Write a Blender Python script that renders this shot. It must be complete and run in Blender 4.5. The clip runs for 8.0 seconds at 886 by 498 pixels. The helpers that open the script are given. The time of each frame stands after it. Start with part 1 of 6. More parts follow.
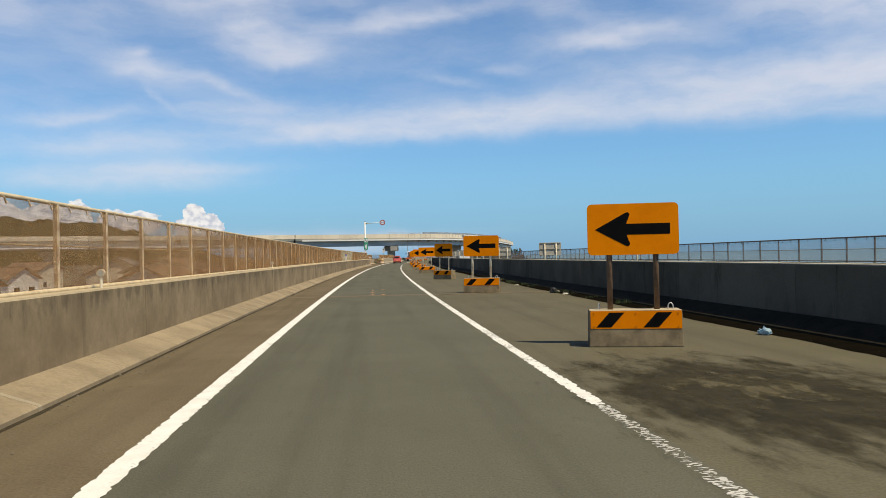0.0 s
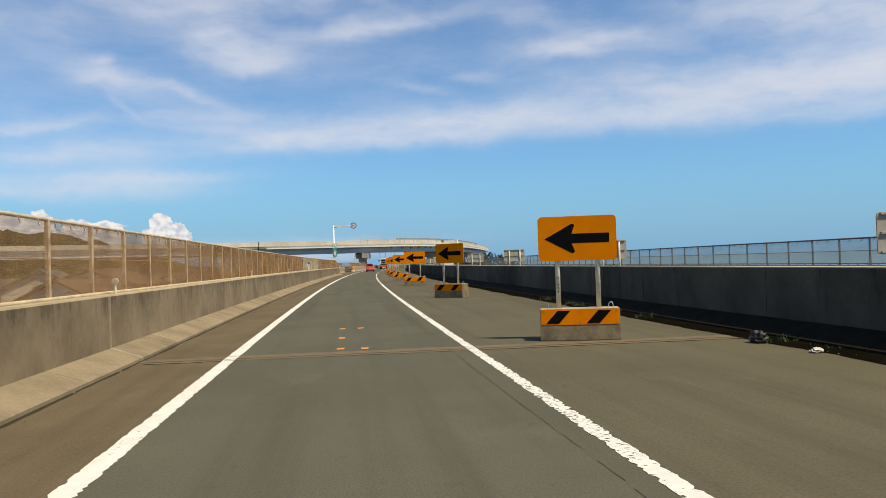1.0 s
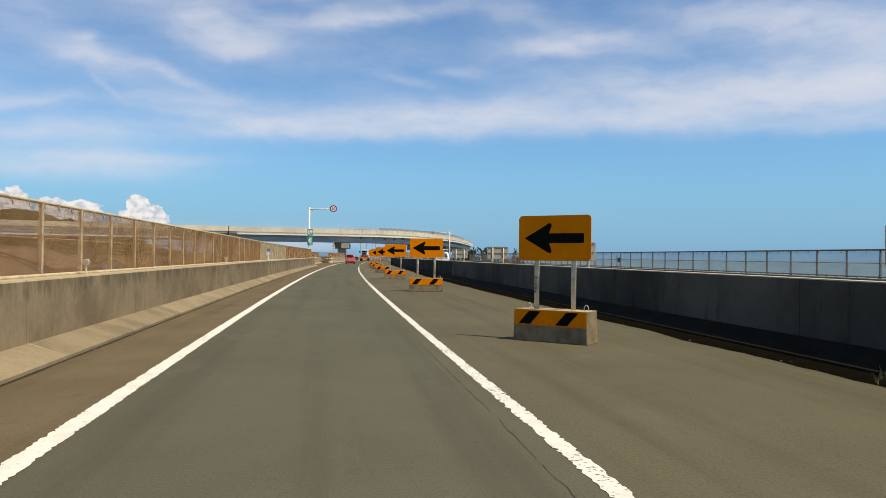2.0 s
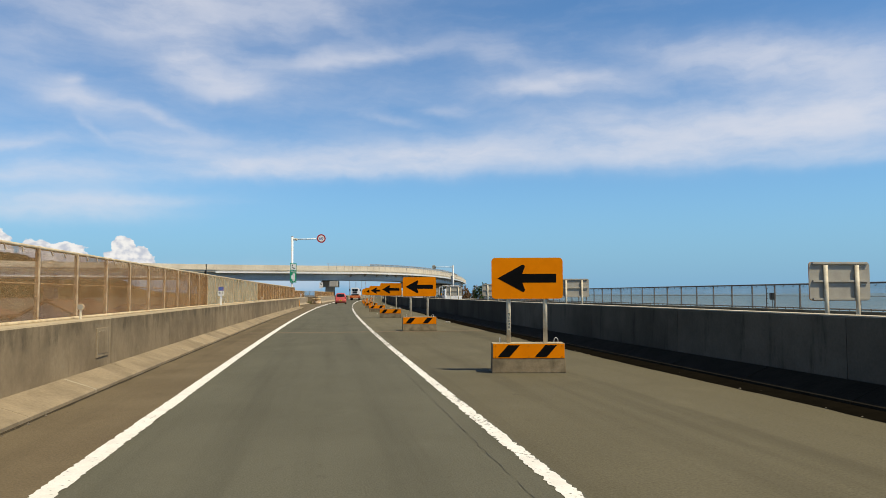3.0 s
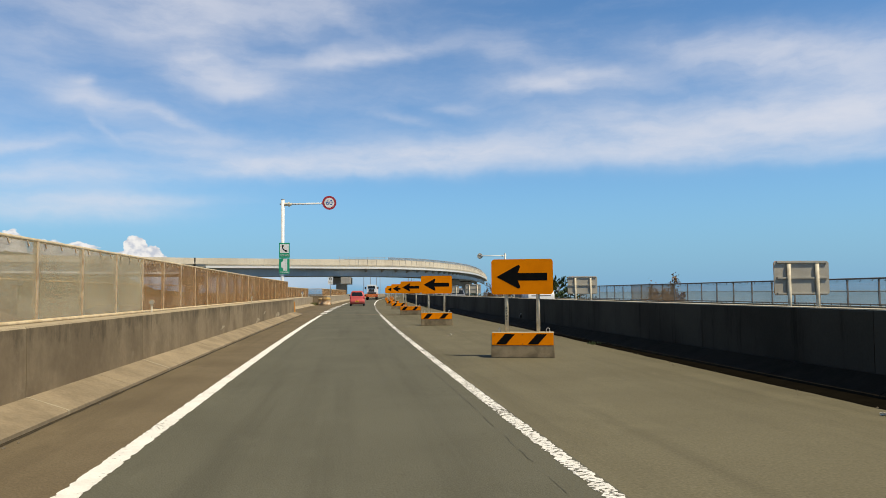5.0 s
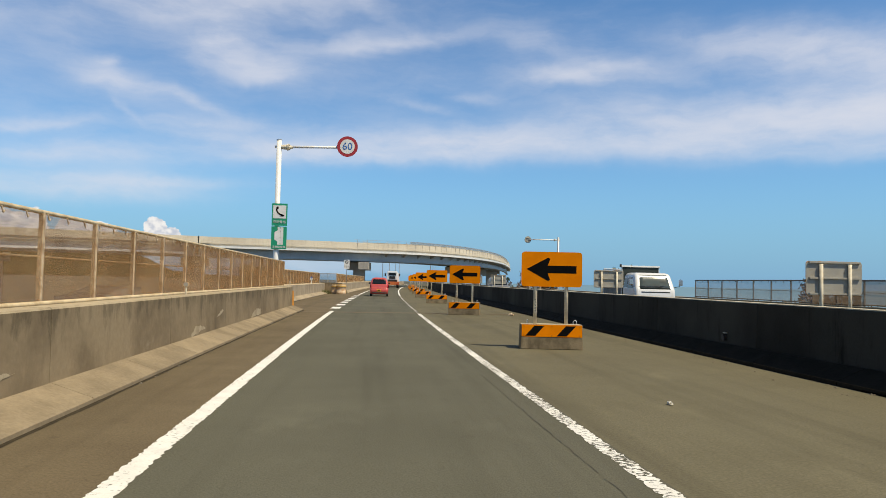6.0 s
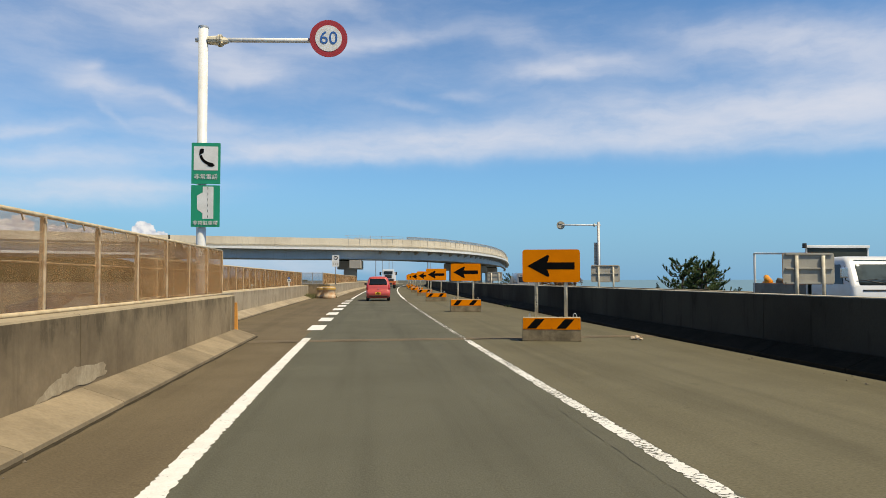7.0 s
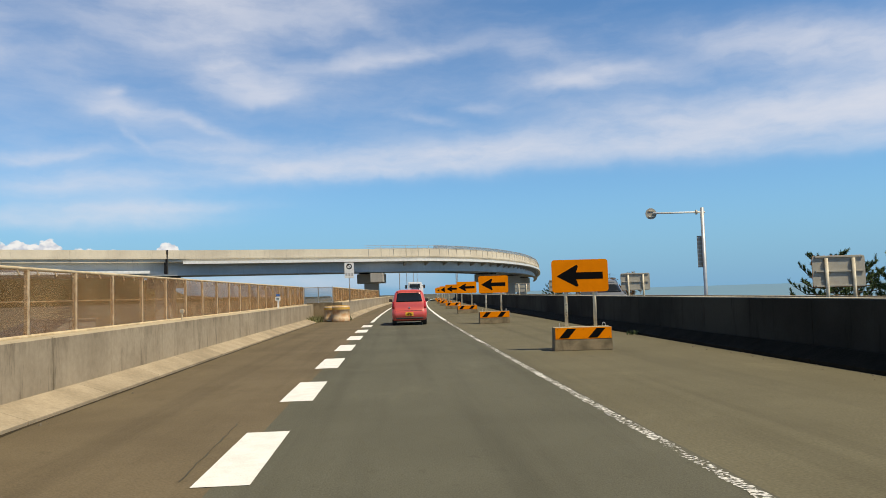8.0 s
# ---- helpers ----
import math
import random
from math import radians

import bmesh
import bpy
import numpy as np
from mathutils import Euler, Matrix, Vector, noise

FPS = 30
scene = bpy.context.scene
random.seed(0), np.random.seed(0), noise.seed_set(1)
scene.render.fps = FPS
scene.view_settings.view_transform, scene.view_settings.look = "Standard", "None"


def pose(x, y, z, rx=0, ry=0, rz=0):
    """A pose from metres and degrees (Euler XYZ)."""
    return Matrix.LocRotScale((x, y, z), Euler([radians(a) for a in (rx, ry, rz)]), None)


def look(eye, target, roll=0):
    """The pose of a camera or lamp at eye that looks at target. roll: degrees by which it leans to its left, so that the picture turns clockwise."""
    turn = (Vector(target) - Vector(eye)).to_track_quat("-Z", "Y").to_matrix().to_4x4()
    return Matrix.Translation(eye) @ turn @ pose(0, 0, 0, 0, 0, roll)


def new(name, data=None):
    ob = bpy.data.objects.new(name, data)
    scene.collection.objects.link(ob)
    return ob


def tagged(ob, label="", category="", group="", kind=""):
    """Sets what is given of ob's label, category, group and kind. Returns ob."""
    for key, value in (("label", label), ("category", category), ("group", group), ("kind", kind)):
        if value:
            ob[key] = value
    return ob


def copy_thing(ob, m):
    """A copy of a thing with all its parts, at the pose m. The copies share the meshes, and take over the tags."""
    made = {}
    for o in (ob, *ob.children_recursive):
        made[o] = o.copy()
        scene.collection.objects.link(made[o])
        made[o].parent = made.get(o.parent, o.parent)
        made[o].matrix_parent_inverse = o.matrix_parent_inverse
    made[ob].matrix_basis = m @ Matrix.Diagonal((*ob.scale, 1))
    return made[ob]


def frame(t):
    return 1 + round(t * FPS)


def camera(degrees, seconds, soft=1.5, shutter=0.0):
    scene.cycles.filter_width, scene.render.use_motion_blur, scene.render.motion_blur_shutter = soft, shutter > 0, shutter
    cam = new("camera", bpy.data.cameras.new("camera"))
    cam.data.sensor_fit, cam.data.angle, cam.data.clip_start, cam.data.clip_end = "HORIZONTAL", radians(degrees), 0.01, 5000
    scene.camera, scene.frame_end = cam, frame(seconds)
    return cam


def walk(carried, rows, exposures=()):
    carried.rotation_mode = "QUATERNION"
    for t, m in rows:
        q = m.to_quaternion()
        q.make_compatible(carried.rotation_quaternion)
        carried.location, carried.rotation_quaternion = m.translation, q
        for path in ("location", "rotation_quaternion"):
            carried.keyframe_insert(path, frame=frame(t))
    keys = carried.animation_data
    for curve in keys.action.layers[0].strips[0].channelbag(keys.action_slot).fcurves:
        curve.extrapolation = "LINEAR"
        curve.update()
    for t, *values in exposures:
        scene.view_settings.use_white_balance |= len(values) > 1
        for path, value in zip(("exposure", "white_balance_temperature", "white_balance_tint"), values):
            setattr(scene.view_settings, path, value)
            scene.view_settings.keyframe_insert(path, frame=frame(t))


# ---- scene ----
cam = camera(62.0, 8.0, soft=0.7)
walk(cam, [
    (0.0, pose(-0.178, -3.437, 1.293, 90.53, 1.19, -5.80)),
    (0.5, pose(-0.099, 3.470, 1.291, 88.50, 2.02, -7.62)),
    (1.0, pose(-0.049, 10.494, 1.297, 91.02, 1.85, -8.07)),
    (1.5, pose(0.052, 17.661, 1.325, 91.38, -0.11, -9.12)),
    (1.7, pose(0.186, 21.011, 1.307, 90.55, -0.76, -9.45)),
    (2.8, pose(0.464, 38.078, 1.321, 92.20, 0.51, -10.76)),
    (3.0, pose(0.537, 40.793, 1.344, 93.48, 0.20, -10.68)),
    (3.5, pose(0.731, 47.359, 1.342, 94.18, 0.22, -9.06)),
    (4.0, pose(1.048, 54.639, 1.305, 94.77, 0.95, -8.70)),
    (4.5, pose(1.190, 61.500, 1.290, 94.48, 1.10, -8.97)),
    (4.7, pose(1.212, 64.169, 1.308, 93.91, 0.64, -9.78)),
    (5.8, pose(1.617, 79.870, 1.317, 92.85, -0.73, -8.98)),
    (6.0, pose(1.648, 82.789, 1.325, 92.49, -1.20, -8.64)),
    (6.5, pose(1.830, 89.861, 1.322, 92.07, -0.65, -9.23)),
    (7.0, pose(2.043, 96.446, 1.323, 92.35, 0.09, -9.34)),
    (7.5, pose(2.389, 103.565, 1.305, 92.10, 1.00, -8.37)),
    (8.0, pose(2.773, 110.545, 1.330, 93.38, 1.69, -7.58)),
])

# ---- sky and sun ----
SUN_EL, SUN_AZ = radians(58), radians(132)
world = bpy.data.worlds.new("sky")
scene.world = world
world.use_nodes = True


class Nodes:
    """Short hand for node trees."""

    def __init__(self, tree):
        self.tree = tree
        tree.nodes.clear()

    def add(self, kind, **values):
        n = self.tree.nodes.new(kind)
        for key, value in values.items():
            if key in n.inputs:
                n.inputs[key].default_value = value
            else:
                setattr(n, key, value)
        return n

    def link(self, a, b):
        self.tree.links.new(a, b)

    def math(self, op, a, b=0.0, clamp=False):
        n = self.tree.nodes.new("ShaderNodeMath")
        n.operation, n.use_clamp = op, clamp
        for i, v in enumerate((a, b)):
            if isinstance(v, (int, float)):
                n.inputs[i].default_value = v
            else:
                self.link(v, n.inputs[i])
        return n.outputs[0]

    def mix(self, fac, a, b, blend="MIX"):
        n = self.tree.nodes.new("ShaderNodeMix")
        n.data_type, n.blend_type = "RGBA", blend
        for sock, v in ((n.inputs[0], fac), (n.inputs[6], a), (n.inputs[7], b)):
            if isinstance(v, (int, float)):
                sock.default_value = v
            elif isinstance(v, tuple):
                sock.default_value = (*v, 1.0)
            else:
                self.link(v, sock)
        return n.outputs[2]

    def noise(self, vec, scale, detail=3.0, rough=0.5):
        n = self.add("ShaderNodeTexNoise", Scale=scale, Detail=detail, Roughness=rough)
        if vec is not None:
            self.link(vec, n.inputs["Vector"])
        return n.outputs["Fac"]

    def ramp(self, fac, lo, hi):
        n = self.tree.nodes.new("ShaderNodeMapRange")
        n.interpolation_type = "SMOOTHSTEP"
        n.inputs[1].default_value, n.inputs[2].default_value = lo, hi
        self.link(fac, n.inputs[0])
        return n.outputs[0]

    def scaled(self, vec, x, y, z):
        n = self.tree.nodes.new("ShaderNodeMapping")
        n.inputs["Scale"].default_value = (x, y, z)
        self.link(vec, n.inputs["Vector"])
        return n.outputs[0]


def build_sky():
    g = Nodes(world.node_tree)
    sky = g.add("ShaderNodeTexSky", sky_type="NISHITA", sun_disc=False)
    sky.sun_elevation, sky.sun_rotation = SUN_EL, SUN_AZ
    sky.air_density, sky.dust_density, sky.ozone_density = 1.0, 0.3, 2.5
    co = g.add("ShaderNodeTexCoord").outputs["Generated"]
    xyz = g.add("ShaderNodeSeparateXYZ")
    g.link(co, xyz.inputs[0])
    az = g.math("MULTIPLY", g.math("ARCTAN2", xyz.outputs[0], xyz.outputs[1]), 57.2958)
    el = g.math("MULTIPLY", g.math("ARCSINE", xyz.outputs[2]), 57.2958)
    flat = g.add("ShaderNodeCombineXYZ")
    g.link(az, flat.inputs[0])
    g.link(el, flat.inputs[1])
    # wind-drawn coordinates: long along the azimuth, short in height
    warp = g.add("ShaderNodeTexNoise", Scale=0.16, Detail=4.0, Roughness=0.6)
    g.link(flat.outputs[0], warp.inputs["Vector"])
    drift = g.tree.nodes.new("ShaderNodeVectorMath")
    drift.operation = "MULTIPLY_ADD"
    g.link(warp.outputs["Color"], drift.inputs[0])
    drift.inputs[1].default_value = (4.4, 1.7, 0)
    g.link(flat.outputs[0], drift.inputs[2])
    bent = g.add("ShaderNodeSeparateXYZ")
    g.link(drift.outputs[0], bent.inputs[0])
    baz = g.math("SUBTRACT", bent.outputs[0], 2.2)
    bel = g.math("SUBTRACT", bent.outputs[1], 0.85)

    def streak(az0, el0, wide, high, slope, strength):
        da = g.math("SUBTRACT", baz, az0)
        de = g.math("SUBTRACT", g.math("SUBTRACT", bel, el0), g.math("MULTIPLY", da, slope))
        a = g.math("POWER", g.math("DIVIDE", da, wide * 1.12), 2.0)
        # a crisp lower rim, a soft upper one
        below = g.math("MULTIPLY", g.math("MAXIMUM", g.math("MULTIPLY", de, -1.0), 0.0), 0.45)
        e = g.math("POWER", g.math("DIVIDE", g.math("SUBTRACT", de, below), high * 1.1), 2.0)
        r = g.math("EXPONENT", g.math("MULTIPLY", g.math("ADD", a, e), -1.0))
        return g.math("MULTIPLY", r, strength)

    cover = None
    for item in BAND + HIGH_RIGHT + HIGH_LEFT + LOW_LEFT + VEILS + HORIZON + OVERHEAD:
        s = streak(*item)
        cover = s if cover is None else g.math("ADD", cover, s)
    streaky = g.noise(g.scaled(drift.outputs[0], 0.10, 0.42, 1), 1.0, 7.0, 0.62)
    wisps = g.noise(g.scaled(drift.outputs[0], 0.11, 0.36, 1), 1.2, 7.0, 0.60)
    veil = g.math("MULTIPLY", g.ramp(streaky, 0.40, 0.80), g.ramp(el, 7.0, 15.0))
    body = g.math("MULTIPLY", cover, g.math("ADD", 0.50, g.math("MULTIPLY", g.ramp(wisps, 0.25, 0.75), 0.80)))
    body = g.math("ADD", body, g.math("MULTIPLY", veil, 0.16))
    haze = g.math("MULTIPLY", g.math("SUBTRACT", 1.0, g.ramp(el, -1.0, 10.0)), 0.85)
    thin = g.math("POWER", g.math("SUBTRACT", 1.0, g.math("EXPONENT", g.math("MULTIPLY", body, -1.15))), 1.3)

    # heaped clouds low on the left of the sky
    lumps = g.noise(g.scaled(flat.outputs[0], 1.0, 1.1, 1), 1.25, 3.0, 0.5)
    heap = None
    for az0, el0, wide, high in HEAPS:
        da = g.math("POWER", g.math("DIVIDE", g.math("SUBTRACT", az, az0), wide), 2.0)
        de = g.math("POWER", g.math("DIVIDE", g.math("SUBTRACT", el, el0), high), 2.0)
        r = g.math("SUBTRACT", 1.0, g.math("SQRT", g.math("ADD", da, de)))
        heap = r if heap is None else g.math("MAXIMUM", heap, r)
    heap = g.ramp(g.math("ADD", heap, g.math("MULTIPLY", g.math("SUBTRACT", lumps, 0.5), 1.15)), 0.0, 0.10)
    blue = g.mix(1.0, sky.outputs[0], (0.74, 1.08, 1.30), "MULTIPLY")
    # unseen upper sky dimmed below its natural level, to weaken the fill light
    deep = g.ramp(el, 22.0, 55.0)
    blue = g.mix(deep, blue, g.mix(1.0, sky.outputs[0], (0.36, 0.41, 0.42), "MULTIPLY"))
    c = g.mix(haze, blue, (1.75, 3.9, 6.4))
    c = g.mix(thin, c, (7.35, 7.45, 8.1))
    # unseen grey cloud added overhead and behind, making the fill light less blue
    high = g.ramp(el, 24.0, 48.0)
    behind = g.ramp(g.math("ABSOLUTE", az), 50.0, 95.0)
    spread = g.math("MAXIMUM", high, behind)
    soft = g.noise(g.scaled(co, 2.2, 1.2, 2.2), 1.6, 6.0, 0.62)
    spread = g.math("MULTIPLY", spread, g.ramp(soft, 0.30, 0.72))
    c = g.mix(g.math("MULTIPLY", spread, 0.2), c, (4.9, 4.7, 4.4))
    billow = g.ramp(g.noise(g.scaled(flat.outputs[0], 1.0, 1.3, 1), 1.6, 2.0, 0.45), 0.32, 0.62)
    shade = g.mix(billow, (5.6, 5.9, 6.6), (8.9, 8.7, 8.4))
    c = g.mix(heap, c, shade)
    back = g.add("ShaderNodeBackground", Strength=0.10)
    g.link(c, back.inputs["Color"])
    out = g.add("ShaderNodeOutputWorld")
    g.link(back.outputs[0], out.inputs[0])


# cirrus: azimuth, height, half width, half height (degrees), slope, strength
BAND = (
    (-4.3, 9.2, 5.6, 0.78, 0.05, 0.70), (6.3, 10.0, 9.7, 1.20, 0.00, 1.00), (11.7, 10.9, 5.7, 1.00, 0.01, 0.80), (25.0, 10.6, 7.5, 1.63, -0.03, 0.90), (33.8, 11.3, 6.6, 2.08, -0.00, 0.80),
    (40.4, 12.0, 4.8, 1.90, 0.01, 0.65), (23.7, 12.5, 7.1, 0.95, 0.03, 0.35), (39.4, 9.3, 5.7, 0.78, -0.03, 0.50), (-8.8, 11.2, 4.3, 0.57, 0.01, 0.35), (-7.4, 9.8, 4.5, 0.58, -0.12, 0.40),
)
HIGH_RIGHT = (
    (31.3, 17.3, 7.0, 1.16, -0.16, 0.45), (33.2, 15.7, 5.8, 1.06, -0.12, 0.42), (38.9, 16.1, 6.5, 1.68, -0.11, 0.50), (18.5, 15.6, 4.3, 0.81, -0.03, 0.80), (15.0, 18.3, 3.3, 1.04, -0.16, 0.38),
    (20.8, 16.4, 3.3, 0.67, -0.22, 0.35), (2.0, 17.7, 3.3, 0.81, 0.11, 0.60), (7.4, 18.4, 3.3, 0.52, 0.11, 0.45), (6.8, 13.5, 2.4, 0.40, -0.17, 0.35), (11.1, 14.1, 1.8, 0.39, -0.11, 0.30),
)
HIGH_LEFT = (
    (-7.2, 16.1, 4.0, 1.49, -0.07, 0.65), (-7.9, 17.2, 1.9, 1.01, 0.12, 0.60), (-4.9, 15.1, 2.3, 0.86, 0.13, 0.50), (-15.9, 13.6, 2.3, 0.85, -0.16, 0.90), (-16.2, 15.0, 0.8, 0.40, 0.18, 0.50),
    (-11.1, 12.9, 2.8, 0.47, -0.28, 0.55), (-14.5, 11.7, 1.1, 0.36, -0.76, 0.30), (-8.7, 20.3, 10.1, 2.32, 0.10, 0.42), (-9.1, 19.0, 5.9, 0.99, 0.06, 0.35), (-20.0, 16.4, 2.2, 1.70, -0.10, 0.30),
    (1.8, 20.7, 2.2, 0.83, -0.48, 0.30), (-8.1, 22.2, 5.1, 1.32, 0.11, 0.35),
)
LOW_LEFT = (
    (-21.0, 10.0, 3.5, 0.48, 0.14, 0.70), (-18.8, 8.2, 5.8, 0.85, 0.05, 0.60), (-17.9, 6.0, 6.6, 0.99, 0.02, 0.85), (-12.2, 6.7, 4.6, 0.42, 0.02, 0.40),
)
VEILS = ((-11, 16.5, 15, 5.0, 0.02, 0.24), (-17, 9.0, 11, 4.5, 0.0, 0.24), (30, 13.5, 15, 3.2, 0.0, 0.22), (12, 15.2, 13, 3.6, -0.05, 0.2), (-3, 10.8, 10, 2.0, 0.0, 0.2), (-9, 21, 12, 3.0, 0.0, 0.28))
HORIZON = ((-7, 1.3, 8, 0.8, 0.0, 0.6), (-2, 0.7, 7, 0.5, 0.0, 0.45), (3, 1.6, 6, 0.5, 0.02, 0.3))
OVERHEAD = ((25, 26, 20, 2.0, 0.05, 0.5), (-40, 24, 14, 3.0, 0.0, 0.5), (-38, 12, 10, 4.0, 0.0, 0.6), (52, 13, 12, 2.6, 0.0, 0.8), (-24.6, 17.3, 1.6, 2.4, 0.0, 0.6), (-10, 24, 16, 2.4, 0.0, 0.6))
HEAPS = ((-12.8, 3.1, 0.95, 1.1), (-11.9, 2.6, 1.3, 0.95), (-13.3, 2.4, 1.0, 0.8), (-16.6, 2.8, 1.7, 0.9), (-18.2, 2.9, 1.3, 0.9), (-20.6, 3.2, 1.3, 1.2), (-22.5, 2.9, 2.0, 1.5), (-26, 2.6, 3.0, 2.0))
build_sky()

sun_data = bpy.data.lights.new("sun", "SUN")
sun_data.energy, sun_data.angle, sun_data.color = 5.0, radians(0.53), (1.0, 0.865, 0.62)
sun = new("sun", sun_data)
toward = Vector((math.sin(SUN_AZ) * math.cos(SUN_EL), math.cos(SUN_AZ) * math.cos(SUN_EL), math.sin(SUN_EL)))
sun.matrix_world = look(toward * 60, (0, 0, 0))


# ---- materials ----
def material(name, base, rough=0.7, metal=0.0, second=None, scale=1.5, amount=0.6, fine=40.0, fine_amount=0.25, bump=0.15,
             streaks=0.0, streak_colour=(0.05, 0.045, 0.04), per_piece=0.0, coat=0.0, spec=0.5, mould=0.0, traffic=0.0):
    """A surface with patches and grain in world size; streaks run down it."""
    m = bpy.data.materials.new(name)
    m.use_nodes = True
    g = Nodes(m.node_tree)
    place = g.add("ShaderNodeNewGeometry").outputs["Position"]
    big = g.noise(place, scale, 5.0, 0.6)
    small = g.noise(place, fine, 3.0, 0.6)
    second = second or tuple(c * 0.72 for c in base)
    colour = g.mix(g.math("MULTIPLY", g.ramp(big, 0.35, 0.68), amount), base, second)
    grain = g.math("ADD", 1.0 - fine_amount * 0.5, g.math("MULTIPLY", small, fine_amount))
    tone = g.add("ShaderNodeCombineColor")
    for i in range(3):
        g.link(grain, tone.inputs[i])
    colour = g.mix(1.0, colour, tone.outputs[0], "MULTIPLY")
    if streaks:
        run = g.noise(g.scaled(place, 2.6, 2.6, 0.4), 1.0, 7.0, 0.72)
        colour = g.mix(g.math("MULTIPLY", g.ramp(run, 0.52, 0.75), streaks), colour, streak_colour)
    if traffic:
        # tone drawn out along the lane by tyres, oil and sweeping, and dusty blotches
        lane = g.add("ShaderNodeCombineXYZ")
        g.link(g.add("ShaderNodeAttribute", attribute_name="across").outputs["Fac"], lane.inputs[0])
        g.link(g.add("ShaderNodeAttribute", attribute_name="along").outputs["Fac"], lane.inputs[1])
        drawn = g.noise(g.scaled(lane.outputs[0], 1.7, 0.05, 1), 1.0, 6.0, 0.6)
        colour = g.mix(g.math("MULTIPLY", g.ramp(drawn, 0.45, 0.72), traffic), colour, tuple(c * 0.55 for c in base))
        dust = g.noise(g.scaled(lane.outputs[0], 0.8, 0.35, 1), 1.0, 8.0, 0.7)
        colour = g.mix(g.math("MULTIPLY", g.ramp(dust, 0.54, 0.76), traffic * 0.9), colour, tuple(c * 1.45 for c in base))
        spots = g.noise(g.scaled(lane.outputs[0], 5.0, 3.0, 1), 1.0, 5.0, 0.65)
        colour = g.mix(g.math("MULTIPLY", g.ramp(spots, 0.60, 0.74), traffic * 0.8), colour, tuple(c * 0.5 for c in base))
    if mould:
        # black mould creeping down from the coping, and a pale water line
        up = g.add("ShaderNodeSeparateXYZ")
        g.link(place, up.inputs[0])
        spots = g.noise(g.scaled(place, 2.4, 2.4, 0.9), 1.3, 8.0, 0.72)
        reach = g.math("ADD", spots, g.math("MULTIPLY", g.ramp(up.outputs[2], 0.45, 0.97), 0.22))
        facing = g.add("ShaderNodeSeparateXYZ")
        g.link(g.add("ShaderNodeNewGeometry").outputs["Normal"], facing.inputs[0])
        # upward faces paled: settled dust, and sunlit tops put into the colour
        dusty = g.ramp(facing.outputs[2], 0.3, 0.9)
        colour = g.mix(g.math("MULTIPLY", dusty, 0.8), colour, (0.48, 0.40, 0.27))
        bare = g.math("SUBTRACT", 1.0, g.math("MULTIPLY", dusty, 0.8))
        colour = g.mix(g.math("MULTIPLY", g.ramp(reach, 0.62, 0.80), g.math("MULTIPLY", bare, mould)), colour, (0.035, 0.03, 0.02))
        pale = g.noise(g.scaled(place, 0.9, 0.9, 1.6), 1.3, 6.0, 0.7)
        colour = g.mix(g.math("MULTIPLY", g.ramp(pale, 0.58, 0.75), 0.45), colour, (0.32, 0.265, 0.18))
    if per_piece:
        chance = g.add("ShaderNodeObjectInfo").outputs["Random"]
        tone2 = g.add("ShaderNodeCombineColor")
        level = g.math("ADD", 1.0 - per_piece * 0.5, g.math("MULTIPLY", chance, per_piece))
        for i in range(3):
            g.link(level, tone2.inputs[i])
        colour = g.mix(1.0, colour, tone2.outputs[0], "MULTIPLY")
    shader = g.add("ShaderNodeBsdfPrincipled", Roughness=rough, Metallic=metal)
    shader.inputs["Coat Weight"].default_value = coat
    shader.inputs["Coat Roughness"].default_value = 0.06
    shader.inputs["Specular IOR Level"].default_value = spec
    g.link(colour, shader.inputs["Base Color"])
    rr = g.math("ADD", rough - 0.08, g.math("MULTIPLY", big, 0.16), True)
    g.link(rr, shader.inputs["Roughness"])
    if bump:
        b = g.add("ShaderNodeBump", Strength=bump, Distance=0.01)
        g.link(small, b.inputs["Height"])
        g.link(b.outputs[0], shader.inputs["Normal"])
    out = g.add("ShaderNodeOutputMaterial")
    g.link(shader.outputs[0], out.inputs[0])
    return m


def net_material(name, colour, cover, second):
    """Fine woven net: part of the light passes between the threads."""
    m = bpy.data.materials.new(name)
    m.use_nodes = True
    g = Nodes(m.node_tree)
    place = g.add("ShaderNodeNewGeometry").outputs["Position"]
    big = g.noise(place, 1.1, 4.0, 0.6)
    rows = g.ramp(g.noise(g.scaled(place, 0.5, 0.5, 26.0), 1.0, 4.0, 0.7), 0.3, 0.7)
    c = g.mix(g.ramp(big, 0.35, 0.7), colour, second)
    cloth = g.add("ShaderNodeBsdfDiffuse")
    g.link(c, cloth.inputs["Color"])
    glow = g.add("ShaderNodeBsdfTranslucent")
    g.link(c, glow.inputs["Color"])
    both = g.add("ShaderNodeMixShader")
    both.inputs[0].default_value = 0.3
    g.link(cloth.outputs[0], both.inputs[1])
    g.link(glow.outputs[0], both.inputs[2])
    clear = g.add("ShaderNodeBsdfTransparent")
    final = g.add("ShaderNodeMixShader")
    fac = g.math("ADD", cover - 0.10, g.math("ADD", g.math("MULTIPLY", big, 0.13), g.math("MULTIPLY", rows, 0.07)), True)
    g.link(fac, final.inputs[0])
    g.link(clear.outputs[0], final.inputs[1])
    g.link(both.outputs[0], final.inputs[2])
    out = g.add("ShaderNodeOutputMaterial")
    g.link(final.outputs[0], out.inputs[0])
    return m


